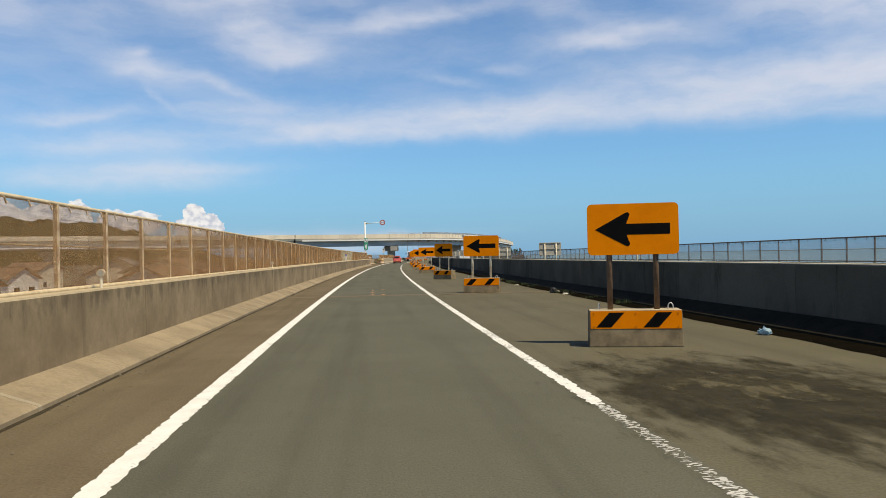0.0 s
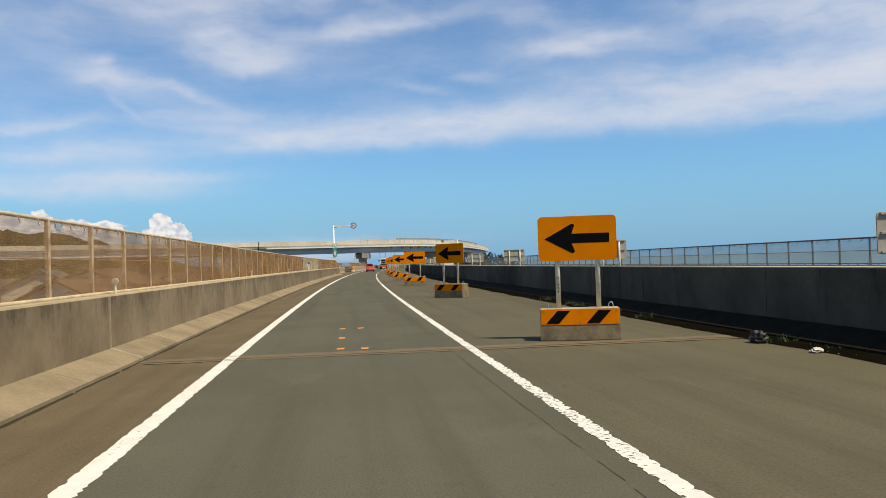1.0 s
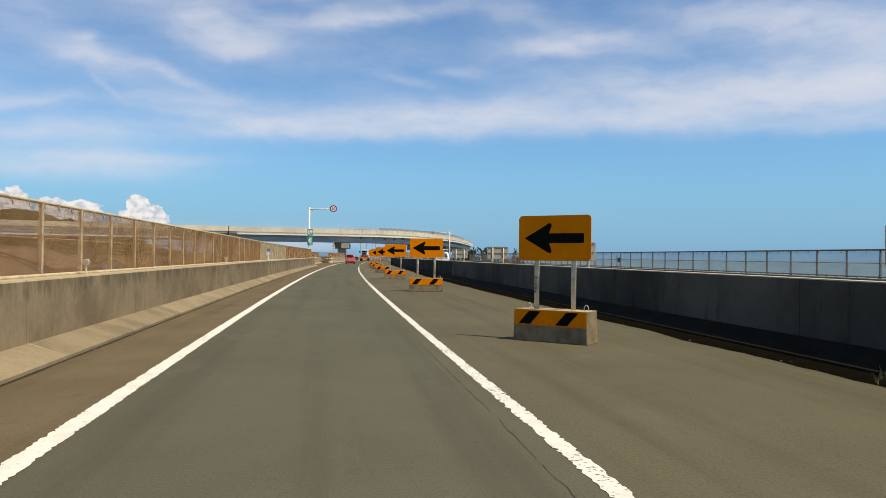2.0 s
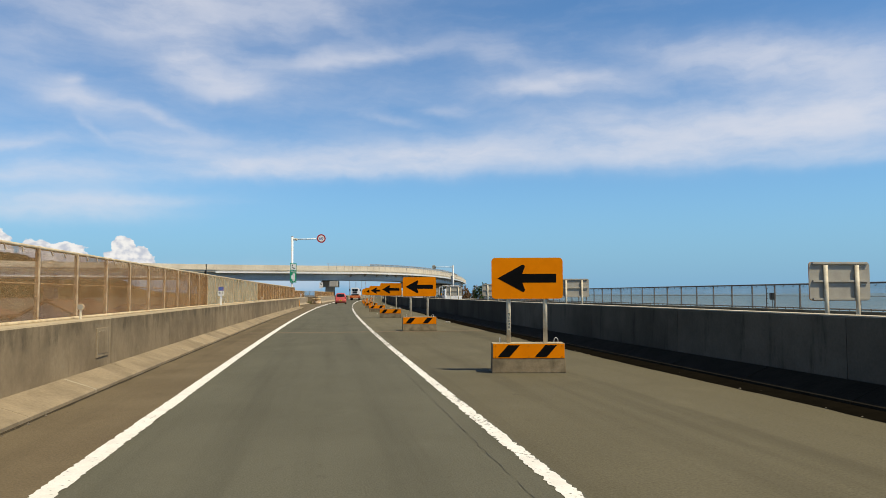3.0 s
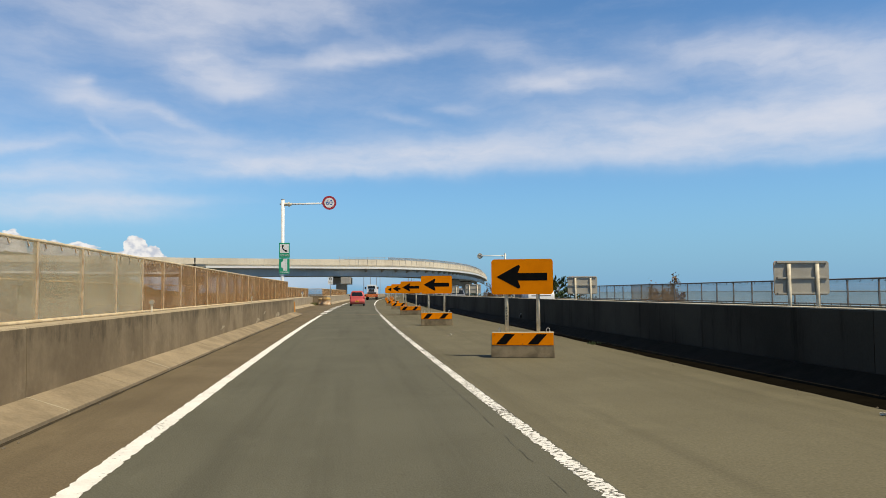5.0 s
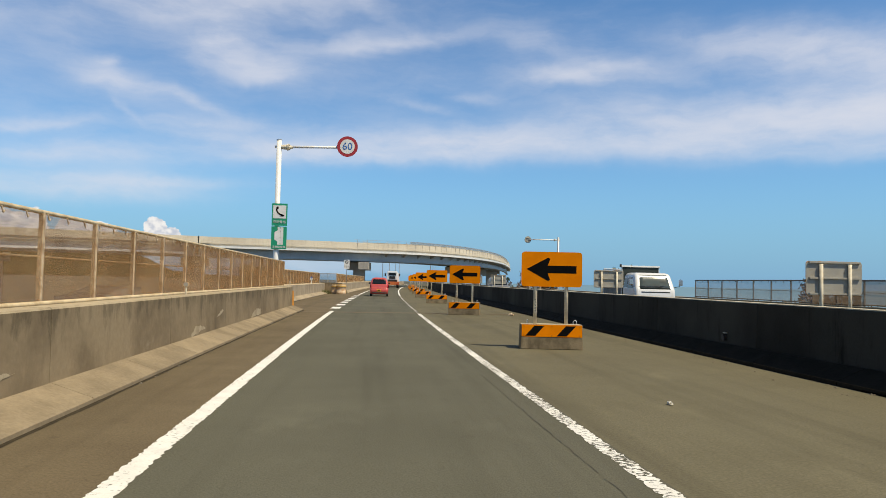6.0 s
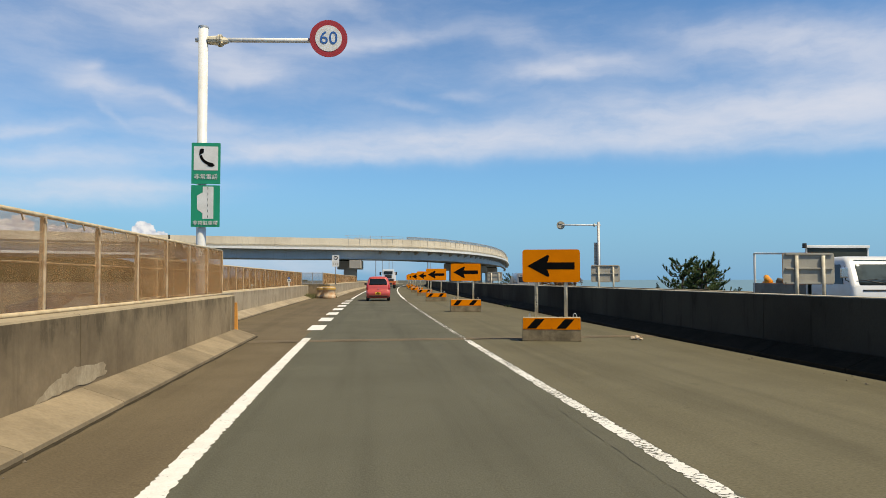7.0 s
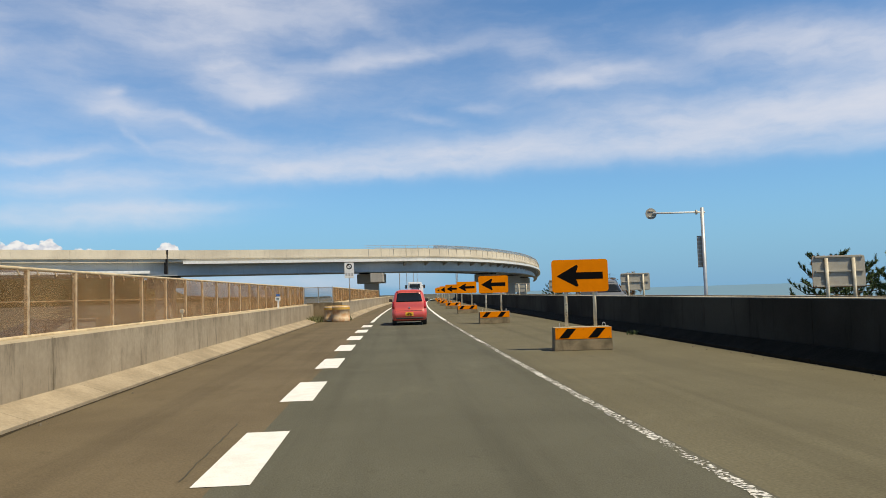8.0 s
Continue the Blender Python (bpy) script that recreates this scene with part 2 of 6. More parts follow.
def paint_material(name, colour, worn):
    """Road paint, rubbed through to the asphalt in places."""
    m = material(name, colour, 0.75, second=tuple(c * 0.78 for c in colour), scale=4, amount=0.6, fine=50, fine_amount=0.3, bump=0.3)
    g = m.node_tree
    place = g.nodes.new("ShaderNodeNewGeometry").outputs["Position"]
    big, small = g.nodes.new("ShaderNodeTexNoise"), g.nodes.new("ShaderNodeTexNoise")
    big.inputs["Scale"].default_value, big.inputs["Detail"].default_value = 0.9, 3.0
    small.inputs["Scale"].default_value, small.inputs["Detail"].default_value = 42.0, 8.0
    add, edge = g.nodes.new("ShaderNodeMath"), g.nodes.new("ShaderNodeMapRange")
    add.operation = "MULTIPLY_ADD"
    add.inputs[1].default_value = 0.45
    # the fine wear runs across the line, as tyres rub it off
    across = g.nodes.new("ShaderNodeMapping")
    across.inputs["Scale"].default_value = (0.5, 1.0, 1.0)
    g.links.new(place, across.inputs["Vector"])
    g.links.new(place, big.inputs["Vector"])
    g.links.new(across.outputs[0], small.inputs["Vector"])
    g.links.new(big.outputs["Fac"], add.inputs[0])
    g.links.new(small.outputs["Fac"], add.inputs[2])
    edge.inputs[1].default_value, edge.inputs[2].default_value = worn, worn + 0.05
    g.links.new(add.outputs[0], edge.inputs[0])
    out = next(n for n in g.nodes if n.type == "OUTPUT_MATERIAL")
    paint = out.inputs[0].links[0].from_socket
    clear, both = g.nodes.new("ShaderNodeBsdfTransparent"), g.nodes.new("ShaderNodeMixShader")
    g.links.new(edge.outputs[0], both.inputs[0])
    g.links.new(clear.outputs[0], both.inputs[1])
    g.links.new(paint, both.inputs[2])
    g.links.new(both.outputs[0], out.inputs[0])
    return m


ASPHALT = material("lane_asphalt", (0.112, 0.109, 0.081), 0.9, second=(0.089, 0.087, 0.065), scale=0.35, fine=60, fine_amount=0.9, bump=0.6, traffic=0.5, spec=0.15)
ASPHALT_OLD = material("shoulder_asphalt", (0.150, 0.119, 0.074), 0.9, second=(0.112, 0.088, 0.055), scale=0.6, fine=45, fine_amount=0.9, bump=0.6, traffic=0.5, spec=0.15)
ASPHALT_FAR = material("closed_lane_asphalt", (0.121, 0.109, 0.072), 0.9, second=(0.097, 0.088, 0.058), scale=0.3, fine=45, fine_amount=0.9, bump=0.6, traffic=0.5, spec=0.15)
ASPHALT_PALER = material("paler_asphalt", (0.140, 0.127, 0.083), 0.9, second=(0.114, 0.103, 0.067), scale=0.4, fine=40, fine_amount=0.9, bump=0.6, traffic=0.5, spec=0.15)
PAINT = paint_material("road_paint", (0.80, 0.79, 0.75), 0.505)
PAINT_RUBBED = paint_material("scuffed_road_paint", (0.79, 0.78, 0.74), 0.56)
PAINT_WORN = paint_material("rubbed_road_paint", (0.74, 0.73, 0.69), 0.73)
PAINT_THIN = paint_material("thinned_road_paint", (0.77, 0.76, 0.72), 0.63)
PAINT_FLAKED = paint_material("flaked_road_paint", (0.6, 0.59, 0.55), 0.71)
PAINT_FRESH = paint_material("fresh_road_paint", (0.82, 0.81, 0.78), 0.42)
ORANGE_PAINT = material("orange_marking", (0.80, 0.31, 0.06), 0.7, second=(0.4, 0.2, 0.07), scale=14, amount=0.9, bump=0.2)
CONCRETE = material("wall_concrete", (0.275, 0.215, 0.136), 0.9, second=(0.150, 0.114, 0.072), scale=0.8, amount=0.8, fine=11, fine_amount=0.35, bump=0.3, streaks=0.42, streak_colour=(0.085, 0.064, 0.041), per_piece=0.18, mould=0.46, spec=0.2)
CONCRETE_PALE = material("pale_wall_concrete", (0.40, 0.335, 0.245), 0.9, second=(0.25, 0.205, 0.145), scale=0.8, fine=11, fine_amount=0.4, bump=0.3, streaks=0.85, streak_colour=(0.085, 0.066, 0.043), per_piece=0.14, mould=0.25, spec=0.2)
TOE_PALE = material("pale_toe_concrete", (0.37, 0.305, 0.215), 0.9, second=(0.22, 0.18, 0.122), scale=1.3, fine=22, fine_amount=0.6, bump=0.35, per_piece=0.25, spec=0.2)
TOE = material("toe_concrete", (0.29, 0.232, 0.152), 0.9, second=(0.155, 0.123, 0.08), scale=1.3, fine=22, fine_amount=0.5, bump=0.35, per_piece=0.22, spec=0.2)
# median wall: its deep shade is put into both dark base colours
CONCRETE_SHADE = material("grey_median_concrete", (0.125, 0.112, 0.088), 0.95, second=(0.058, 0.052, 0.041), scale=0.35, amount=0.9, fine=25, fine_amount=0.4, bump=0.3, streaks=0.8, streak_colour=(0.020, 0.017, 0.012), per_piece=0.25, spec=0.1)
CONCRETE_DARK = material("shaded_concrete", (0.058, 0.053, 0.042), 0.95, second=(0.023, 0.021, 0.017), scale=0.22, amount=0.9, fine=30, fine_amount=0.4, bump=0.3, streaks=0.75, streak_colour=(0.010, 0.008, 0.006), per_piece=0.35, spec=0.1)
BLOCK = material("block_concrete", (0.27, 0.215, 0.135), 0.9, second=(0.125, 0.10, 0.063), scale=4, amount=0.85, fine=60, fine_amount=0.5, bump=0.15, streaks=0.6, streak_colour=(0.04, 0.032, 0.022), spec=0.2, mould=0.25)
CAULK = material("joint_filler", (0.34, 0.29, 0.20), 0.85, second=(0.24, 0.20, 0.14), scale=4)
DARK_JOINT = material("joint_rubber", (0.03, 0.027, 0.025), 0.8, second=(0.015, 0.014, 0.013))
JOINT_EDGE = material("chipped_edge", (0.20, 0.162, 0.108), 0.9, second=(0.14, 0.113, 0.075), scale=8, amount=0.9)
JOINT_CONCRETE = material("joint_concrete", (0.178, 0.141, 0.092), 0.9, second=(0.128, 0.101, 0.066), scale=3, fine=50, fine_amount=0.6, spec=0.15)
# kerb concrete darkened: the wall's shade is put into the colour
KERB_SHADE = material("shaded_kerb", (0.022, 0.0185, 0.0125), 0.95, second=(0.011, 0.0095, 0.0068), scale=3, fine=25, fine_amount=0.8, bump=0.8, spec=0.1)
# near-black: gutter dirt, with the wall's cast shade put into the colour
GUTTER = material("gutter_dirt_shade", (0.008, 0.0068, 0.0048), 1.0, second=(0.004, 0.0036, 0.0028), scale=3, fine=25, fine_amount=0.8, bump=0.8, spec=0.0)
SIGN_ORANGE = material("sign_orange", (0.80, 0.230, 0.0005), 0.55, second=(0.68, 0.185, 0.0005), scale=3, fine=90, fine_amount=0.06, bump=0.02, per_piece=0.14, spec=0.04)
BOLT = material("orange_bolt", (0.52, 0.17, 0.01), 0.6, second=(0.30, 0.12, 0.03), scale=20, spec=0.1)
SIGN_BLACK = material("sign_black", (0.0035, 0.0035, 0.0035), 0.6, second=(0.007, 0.0065, 0.006), scale=8, bump=0.03, spec=0.06)
POST_STEEL = material("galvanised_post", (0.70, 0.64, 0.50), 0.55, 0.0, second=(0.42, 0.35, 0.24), scale=5, amount=0.75, fine=60, bump=0.05, spec=0.3)
GALV = material("galvanised_steel", (0.50, 0.51, 0.52), 0.5, 0.5, second=(0.36, 0.37, 0.38), scale=3, bump=0.03)
PLASTIC_DARK = material("dark_box_plastic", (0.028, 0.032, 0.03), 0.6, second=(0.04, 0.042, 0.04), scale=6)
OLD_STEEL = material("weathered_steel", (0.15, 0.135, 0.12), 0.7, second=(0.10, 0.085, 0.07), scale=6, fine=40, bump=0.05)
FENCE_STEEL = material("fence_paint", (0.60, 0.48, 0.32), 0.65, second=(0.32, 0.21, 0.12), scale=9, fine=40, amount=0.95, fine_amount=0.5, bump=0.1)
PIPE = material("cream_pipe", (0.66, 0.54, 0.34), 0.55, second=(0.42, 0.31, 0.17), scale=4, amount=0.8, bump=0.08)
NET_BROWN = net_material("brown_net", (0.66, 0.395, 0.185), 0.225, (0.44, 0.25, 0.115))
NET_PALE = net_material("pale_net", (0.78, 0.655, 0.43), 0.33, (0.62, 0.51, 0.325))
NET_RUST = net_material("rust_mesh", (0.34, 0.245, 0.16), 0.74, (0.27, 0.19, 0.12))
NET_GREY = net_material("grey_net", (0.34, 0.335, 0.33), 0.46, (0.28, 0.275, 0.27))
BACK_GREY = material("sign_back", (0.36, 0.34, 0.29), 0.7, second=(0.27, 0.25, 0.215), scale=3, bump=0.04)
WHITE_PAINT = material("white_paint", (0.78, 0.78, 0.76), 0.45, second=(0.6, 0.6, 0.58), scale=3, bump=0.02)
GREEN_PAINT = material("sign_green", (0.012, 0.30, 0.16), 0.45, second=(0.012, 0.26, 0.14), scale=4, fine_amount=0.05, bump=0.0)
RED_PAINT = material("sign_red", (0.40, 0.03, 0.035), 0.45, second=(0.3, 0.025, 0.03), scale=4, fine_amount=0.05, bump=0.0)
BLUE_PAINT = material("sign_blue", (0.03, 0.13, 0.42), 0.45, second=(0.03, 0.11, 0.36), scale=4, fine_amount=0.05, bump=0.0)
BRIDGE_CONCRETE = material("parapet_concrete", (0.66, 0.59, 0.47), 0.9, second=(0.46, 0.40, 0.315), scale=0.25, fine=8, fine_amount=0.25, bump=0.1, streaks=0.4, streak_colour=(0.20, 0.17, 0.125))
BRIDGE_STEEL = material("girder_paint", (0.50, 0.52, 0.52), 0.6, second=(0.38, 0.40, 0.40), scale=0.3, fine=6, fine_amount=0.15, bump=0.05, streaks=0.25)
PIER = material("pier_concrete", (0.42, 0.39, 0.34), 0.9, second=(0.32, 0.29, 0.25), scale=0.4, fine=10, streaks=0.4, streak_colour=(0.16, 0.14, 0.12))
GROUND = material("dry_ground", (0.085, 0.076, 0.05), 0.95, second=(0.045, 0.05, 0.027), scale=0.012, fine=0.3, fine_amount=0.3, bump=0.2)


# ---- building helpers ----
RADIUS = 1847.0  # the road bends gently to the right


def at(s, u, z=0.0):
    """The place s metres along the road, u metres to the right of the lane's middle."""
    a = s / RADIUS
    return Vector((RADIUS - (RADIUS - u) * math.cos(a), (RADIUS - u) * math.sin(a), z))


def stand(s, u, z=0.0, turn=0.0):
    """A pose there: y runs along the road, x to its right; turn in degrees."""
    p = at(s, u, z)
    return pose(p.x, p.y, p.z, 0, 0, turn - math.degrees(s / RADIUS))


def mesh_of(name, verts, faces, mats, picks=None, smooth=False):
    me = bpy.data.meshes.new(name)
    me.from_pydata([tuple(v) for v in verts], [], faces)
    for m in (mats if isinstance(mats, (list, tuple)) else [mats]):
        me.materials.append(m)
    if picks:
        me.polygons.foreach_set("material_index", picks)
    if smooth:
        me.polygons.foreach_set("use_smooth", [True] * len(faces))
    me.update()
    return me


def child(ob, parent, label=""):
    ob.parent = parent
    if label:
        tagged(ob, label)
    return ob


def part(name, bm, mat, parent, label="", smooth=False):
    me = bpy.data.meshes.new(name)
    bmesh.ops.recalc_face_normals(bm, faces=bm.faces[:])
    bm.to_mesh(me)
    bm.free()
    for m in (mat if isinstance(mat, (list, tuple)) else [mat]):
        me.materials.append(m)
    if smooth:
        me.polygons.foreach_set("use_smooth", [True] * len(me.polygons))
    return child(new(name, me), parent, label)


def empty(name, m, label, category, group="", kind=""):
    ob = new(name)
    ob.matrix_world = m
    return tagged(ob, label, category, group, kind)


def box(bm, x0, x1, y0, y1, z0, z1, bevel=0.0, top=None):
    """A box; top = (dx, dy) draws its upper face in."""
    dx, dy = top or (0, 0)
    vs = [bm.verts.new(p) for p in ((x0, y0, z0), (x1, y0, z0), (x1, y1, z0), (x0, y1, z0),
                                    (x0 + dx, y0 + dy, z1), (x1 - dx, y0 + dy, z1), (x1 - dx, y1 - dy, z1), (x0 + dx, y1 - dy, z1))]
    fs = [bm.faces.new([vs[i] for i in f]) for f in ((3, 2, 1, 0), (4, 5, 6, 7), (0, 1, 5, 4), (1, 2, 6, 5), (2, 3, 7, 6), (3, 0, 4, 7))]
    if bevel:
        es = list({e for f in fs for e in f.edges})
        bmesh.ops.bevel(bm, geom=es, offset=bevel, segments=2, affect="EDGES", profile=0.6)
    return bm


def rod(bm, a, b, r, sides=10, r2=None):
    """A round bar from a to b."""
    a, b = Vector(a), Vector(b)
    d = (b - a)
    q = d.to_track_quat("Z", "Y")
    rings = []
    for p, rad in ((a, r), (b, r if r2 is None else r2)):
        rings.append([bm.verts.new(p + q @ Vector((rad * math.cos(2 * math.pi * i / sides), rad * math.sin(2 * math.pi * i / sides), 0))) for i in range(sides)])
    for i in range(sides):
        bm.faces.new((rings[0][i], rings[0][(i + 1) % sides], rings[1][(i + 1) % sides], rings[1][i]))
    bm.faces.new(rings[0][::-1])
    bm.faces.new(rings[1])
    return bm


def plate(bm, outline, y0, y1):
    """A flat shape given by (x, z) points, from y0 to y1."""
    a = [bm.verts.new((x, y0, z)) for x, z in outline]
    b = [bm.verts.new((x, y1, z)) for x, z in outline]
    n = len(a)
    bm.faces.new(a)
    bm.faces.new(b[::-1])
    for i in range(n):
        bm.faces.new((a[i], b[i], b[(i + 1) % n], a[(i + 1) % n]))
    return bm


def rounded(x0, x1, z0, z1, r, steps=5):
    pts = []
    for cx, cz, a0 in ((x1 - r, z0 + r, -90), (x1 - r, z1 - r, 0), (x0 + r, z1 - r, 90), (x0 + r, z0 + r, 180)):
        for i in range(steps + 1):
            a = radians(a0 + 90 * i / steps)
            pts.append((cx + r * math.cos(a), cz + r * math.sin(a)))
    return pts


def run(name, profile, s0, s1, mat, parent=None, label="", step=5.0, closed=True, smooth=False, drift=None):
    """Draws a cross-section of (u, z) points along the road."""
    n = max(1, math.ceil((s1 - s0) / step))
    verts, faces, k = [], [], len(profile)
    for i in range(n + 1):
        s = s0 + (s1 - s0) * i / n
        off = drift(s) if drift else 0.0
        verts += [at(s, u + off, z) for u, z in profile]
    for i in range(n):
        for j in range(k if closed else k - 1):
            a, b = i * k + j, i * k + (j + 1) % k
            faces.append((a, b, b + k, a + k))
    if closed:
        faces += [tuple(range(k))[::-1], tuple(range(n * k, n * k + k))]
    me = mesh_of(name, verts, faces, mat, smooth=smooth)
    across, way = me.attributes.new("across", "FLOAT", "POINT"), me.attributes.new("along", "FLOAT", "POINT")
    across.data.foreach_set("value", [u for i in range(n + 1) for u, z in profile])
    way.data.foreach_set("value", [s0 + (s1 - s0) * i / n for i in range(n + 1) for p in profile])
    ob = new(name, me)
    if parent:
        child(ob, parent, label)
    return ob


def ring(u, z, r, sides=8):
    return [(u + r * math.cos(2 * math.pi * i / sides), z + r * math.sin(2 * math.pi * i / sides)) for i in range(sides)]


S0, S1 = -45.0, 330.0
JOINTS = (21.35, 67.22, 112.6, 158.5)

# ---- ground, road, markings ----
def ground_sheet():
    verts, faces, n = [], [], 60
    for i in range(n + 1):
        for j in range(n + 1):
            x = (2 * i / n - 1)
            y = (2 * j / n - 1)
            x, y = 4200 * x * abs(x) ** 1.2, 4200 * y * abs(y) ** 1.2 + 100
            verts.append((x, y, -4.6))
    for i in range(n):
        for j in range(n):
            a = i * (n + 1) + j
            faces.append((a, a + n + 1, a + n + 2, a + 1))
    return tagged(new("ground", mesh_of("ground", verts, faces, GROUND)), "dry grassy coastal plain below the raised road", "ground", kind="structure")


ground_sheet()
SEA = material("sea_water", (0.125, 0.235, 0.325), 0.7, second=(0.14, 0.25, 0.34), scale=0.004, fine=0.3, fine_amount=0.1, bump=0.0)
sea = new("water", mesh_of("water", [(70, -1200, -4.4), (4300, -4000, -4.4), (4300, 4300, -4.4), (600, 4300, -4.4), (160, 600, -4.4), (75, 150, -4.4)], [(0, 1, 2, 3, 4, 5)], SEA))
tagged(sea, "blue sea beside the coastal road", "sea", kind="structure")
tagged(run("road", [(-1.84, 0), (1.84, 0), (1.84, -0.9), (-1.84, -0.9)], S0, S1, ASPHALT), "dark grey asphalt lane of a raised bypass", "road", kind="structure")
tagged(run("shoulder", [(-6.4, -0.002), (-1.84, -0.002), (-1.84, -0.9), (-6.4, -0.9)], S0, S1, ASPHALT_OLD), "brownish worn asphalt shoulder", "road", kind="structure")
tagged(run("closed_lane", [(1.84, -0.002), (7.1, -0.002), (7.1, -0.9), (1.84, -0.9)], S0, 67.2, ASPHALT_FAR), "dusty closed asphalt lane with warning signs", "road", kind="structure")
tagged(run("closed_lane_far", [(1.84, -0.002), (7.1, -0.002), (7.1, -0.9), (1.84, -0.9)], 67.2, S1, ASPHALT_PALER), "paler asphalt of the closed lane beyond the joint", "road", kind="structure")
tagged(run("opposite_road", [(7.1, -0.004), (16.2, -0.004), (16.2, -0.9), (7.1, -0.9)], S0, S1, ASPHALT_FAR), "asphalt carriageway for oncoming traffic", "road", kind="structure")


def viaduct():
    """Box girder and piers that carry the raised road."""
    v = empty("viaduct", Matrix(), "concrete box girder and piers carrying the raised road", "bridge", kind="structure")
    run("box_girder", [(-3.0, -0.9), (14.0, -0.9), (12.6, -2.3), (-1.6, -2.3)], S0, S1, PIER, v, "grey concrete box girder")
    bm = bmesh.new()
    box(bm, -2.6, 2.6, -1.0, 1.0, -4.75, -3.1, 0.06)
    box(bm, -6.6, 6.6, -1.1, 1.1, -3.1, -2.32, 0.06)
    first = part("pier", bm, PIER, v, "concrete pier with a wide cap")
    for i, s in enumerate((-24.4, *JOINTS, 204.2, 250, 296)):
        ob = first if i == 0 else child(new("pier", first.data), v)
        ob.matrix_basis = stand(s, 5.5)


viaduct()


def ragged_line(name, u, half, s0, s1, seed, wear=0.02, gaps=(), mat=PAINT):
    """A painted line with worn edges."""
    rng = random.Random(seed)
    verts, faces = [], []
    n = int((s1 - s0) / 0.045)
    for i in range(n + 1):
        s = s0 + (s1 - s0) * i / n
        w = half - rng.random() ** 2 * wear
        v = half - rng.random() ** 2 * wear
        verts += [at(s, u - w, 0.004), at(s, u + v, 0.004)]
        if i and not any(a < s < b and rng.random() < p for a, b, p in gaps):
            faces.append((2 * i - 2, 2 * i - 1, 2 * i + 1, 2 * i))
    return tagged(new(name, mesh_of(name, verts, faces, mat)), "worn white painted lane edge line", "road marking", kind="structure")


ragged_line("edge_line_left", -1.75, 0.095, S0, 113.4, 3, 0.026)
ragged_line("edge_line_left_far", -1.75, 0.085, 146, S1, 4, 0.02)
ragged_line("edge_line_right_start", 1.75, 0.08, S0, -0.6, 5, 0.014)
ragged_line("edge_line_right_broken", 1.75, 0.07, -0.6, 2.7, 9, 0.05, mat=PAINT_FLAKED)
ragged_line("edge_line_right", 1.75, 0.08, 2.7, 58, 5, 0.036, mat=PAINT_RUBBED)
ragged_line("edge_line_right_mid", 1.75, 0.08, 58, 112.4, 8, 0.035, mat=PAINT_THIN)
ragged_line("edge_line_right_worn", 1.75, 0.065, 112.7, 146, 6, 0.04, mat=PAINT_WORN)
ragged_line("edge_line_right_far", 1.75, 0.08, 146, S1, 7, 0.02)


def dashes():
    i = 0
    s = 116.0
    while s < 145:
        me = mesh_of("line_dash", [at(s, -1.99, 0.004), at(s, -1.57, 0.004), at(s + 2.08, -1.57, 0.004), at(s + 2.08, -1.99, 0.004)], [(0, 1, 2, 3)], PAINT_FRESH)
        tagged(new("line_dash", me), "broad white painted dash along the bay", "road marking", "dashes along the lay-by", kind="structure")
        s += 4.17


dashes()
for s, u in ((25.7, -0.19), (25.7, 0.18), (23.8, -0.18), (22.1, -0.19), (22.0, 0.18)):
    me = mesh_of("paint_mark", [at(s + dy, u + dx, 0.004) for dx, dy in ((-0.06, -0.11), (0.05, -0.12), (0.07, 0.1), (-0.05, 0.12))], [(0, 1, 2, 3)], ORANGE_PAINT)
    tagged(new("paint_mark", me), "small orange survey mark sprayed on asphalt", "road marking", "survey marks", kind="structure")


def expansion_joint(s, skew):
    j = empty("expansion_joint", Matrix(), "concrete expansion joint with a wavy rubber gap", "road joint", "expansion joints", "structure")
    bv = [at(s + skew * u + d, u, 0.003) for u in (-3.05, 0, 3.2, 6.24) for d in (-0.17, 0.33)]
    child(new("joint_band", mesh_of("joint_band", bv, [(2 * i, 2 * i + 2, 2 * i + 3, 2 * i + 1) for i in range(3)], JOINT_CONCRETE)), j)
    verts, faces = [], []
    n = 520
    for i in range(n + 1):
        u = -3.05 + 9.3 * i / n
        w = 0.016 * math.sin(u * 26) + skew * u
        verts += [at(s + w - 0.013, u, 0.007), at(s + w + 0.013, u, 0.007)]
        if i:
            faces.append((2 * i - 2, 2 * i, 2 * i + 1, 2 * i - 1))
    for k, d in enumerate((-0.17, 0.33)):
        rng = random.Random(int(s * 10) + k)
        ev, ef = [], []
        for i in range(n + 1):
            u = -3.05 + 9.3 * i / n
            c, w = s + skew * u + d + 0.03 * noise.noise(Vector((u * 1.5, s, k))), 0.008 + 0.014 * rng.random()
            ev += [at(c - w, u, 0.006), at(c + w, u, 0.006)]
            if i and noise.noise(Vector((u * 2.1, s + 5, k * 7))) > -0.05:
                ef.append((2 * i - 2, 2 * i, 2 * i + 1, 2 * i - 1))
        child(new("joint_edge", mesh_of("joint_edge", ev, ef, JOINT_EDGE)), j, "pale chipped joint edge")
    child(new("joint_gap", mesh_of("joint_gap", verts, faces, DARK_JOINT)), j, "dark wavy rubber seal")


for s, skew in zip(JOINTS, (-0.03, -0.02, 0.07, 0.0)):
    expansion_joint(s, skew)


# ---- concrete walls ----
def wall_run(name, label, profile, s0, s1, mat, length, gap=0.012, drift=None):
    w = empty(name, Matrix(), label, "wall", kind="structure")
    s = s0
    while s < s1 - 0.1:
        e = min(s + length, s1)
        run("panel", profile, s, e - gap, mat, w, step=2.4, drift=drift)
        s = e
    return w


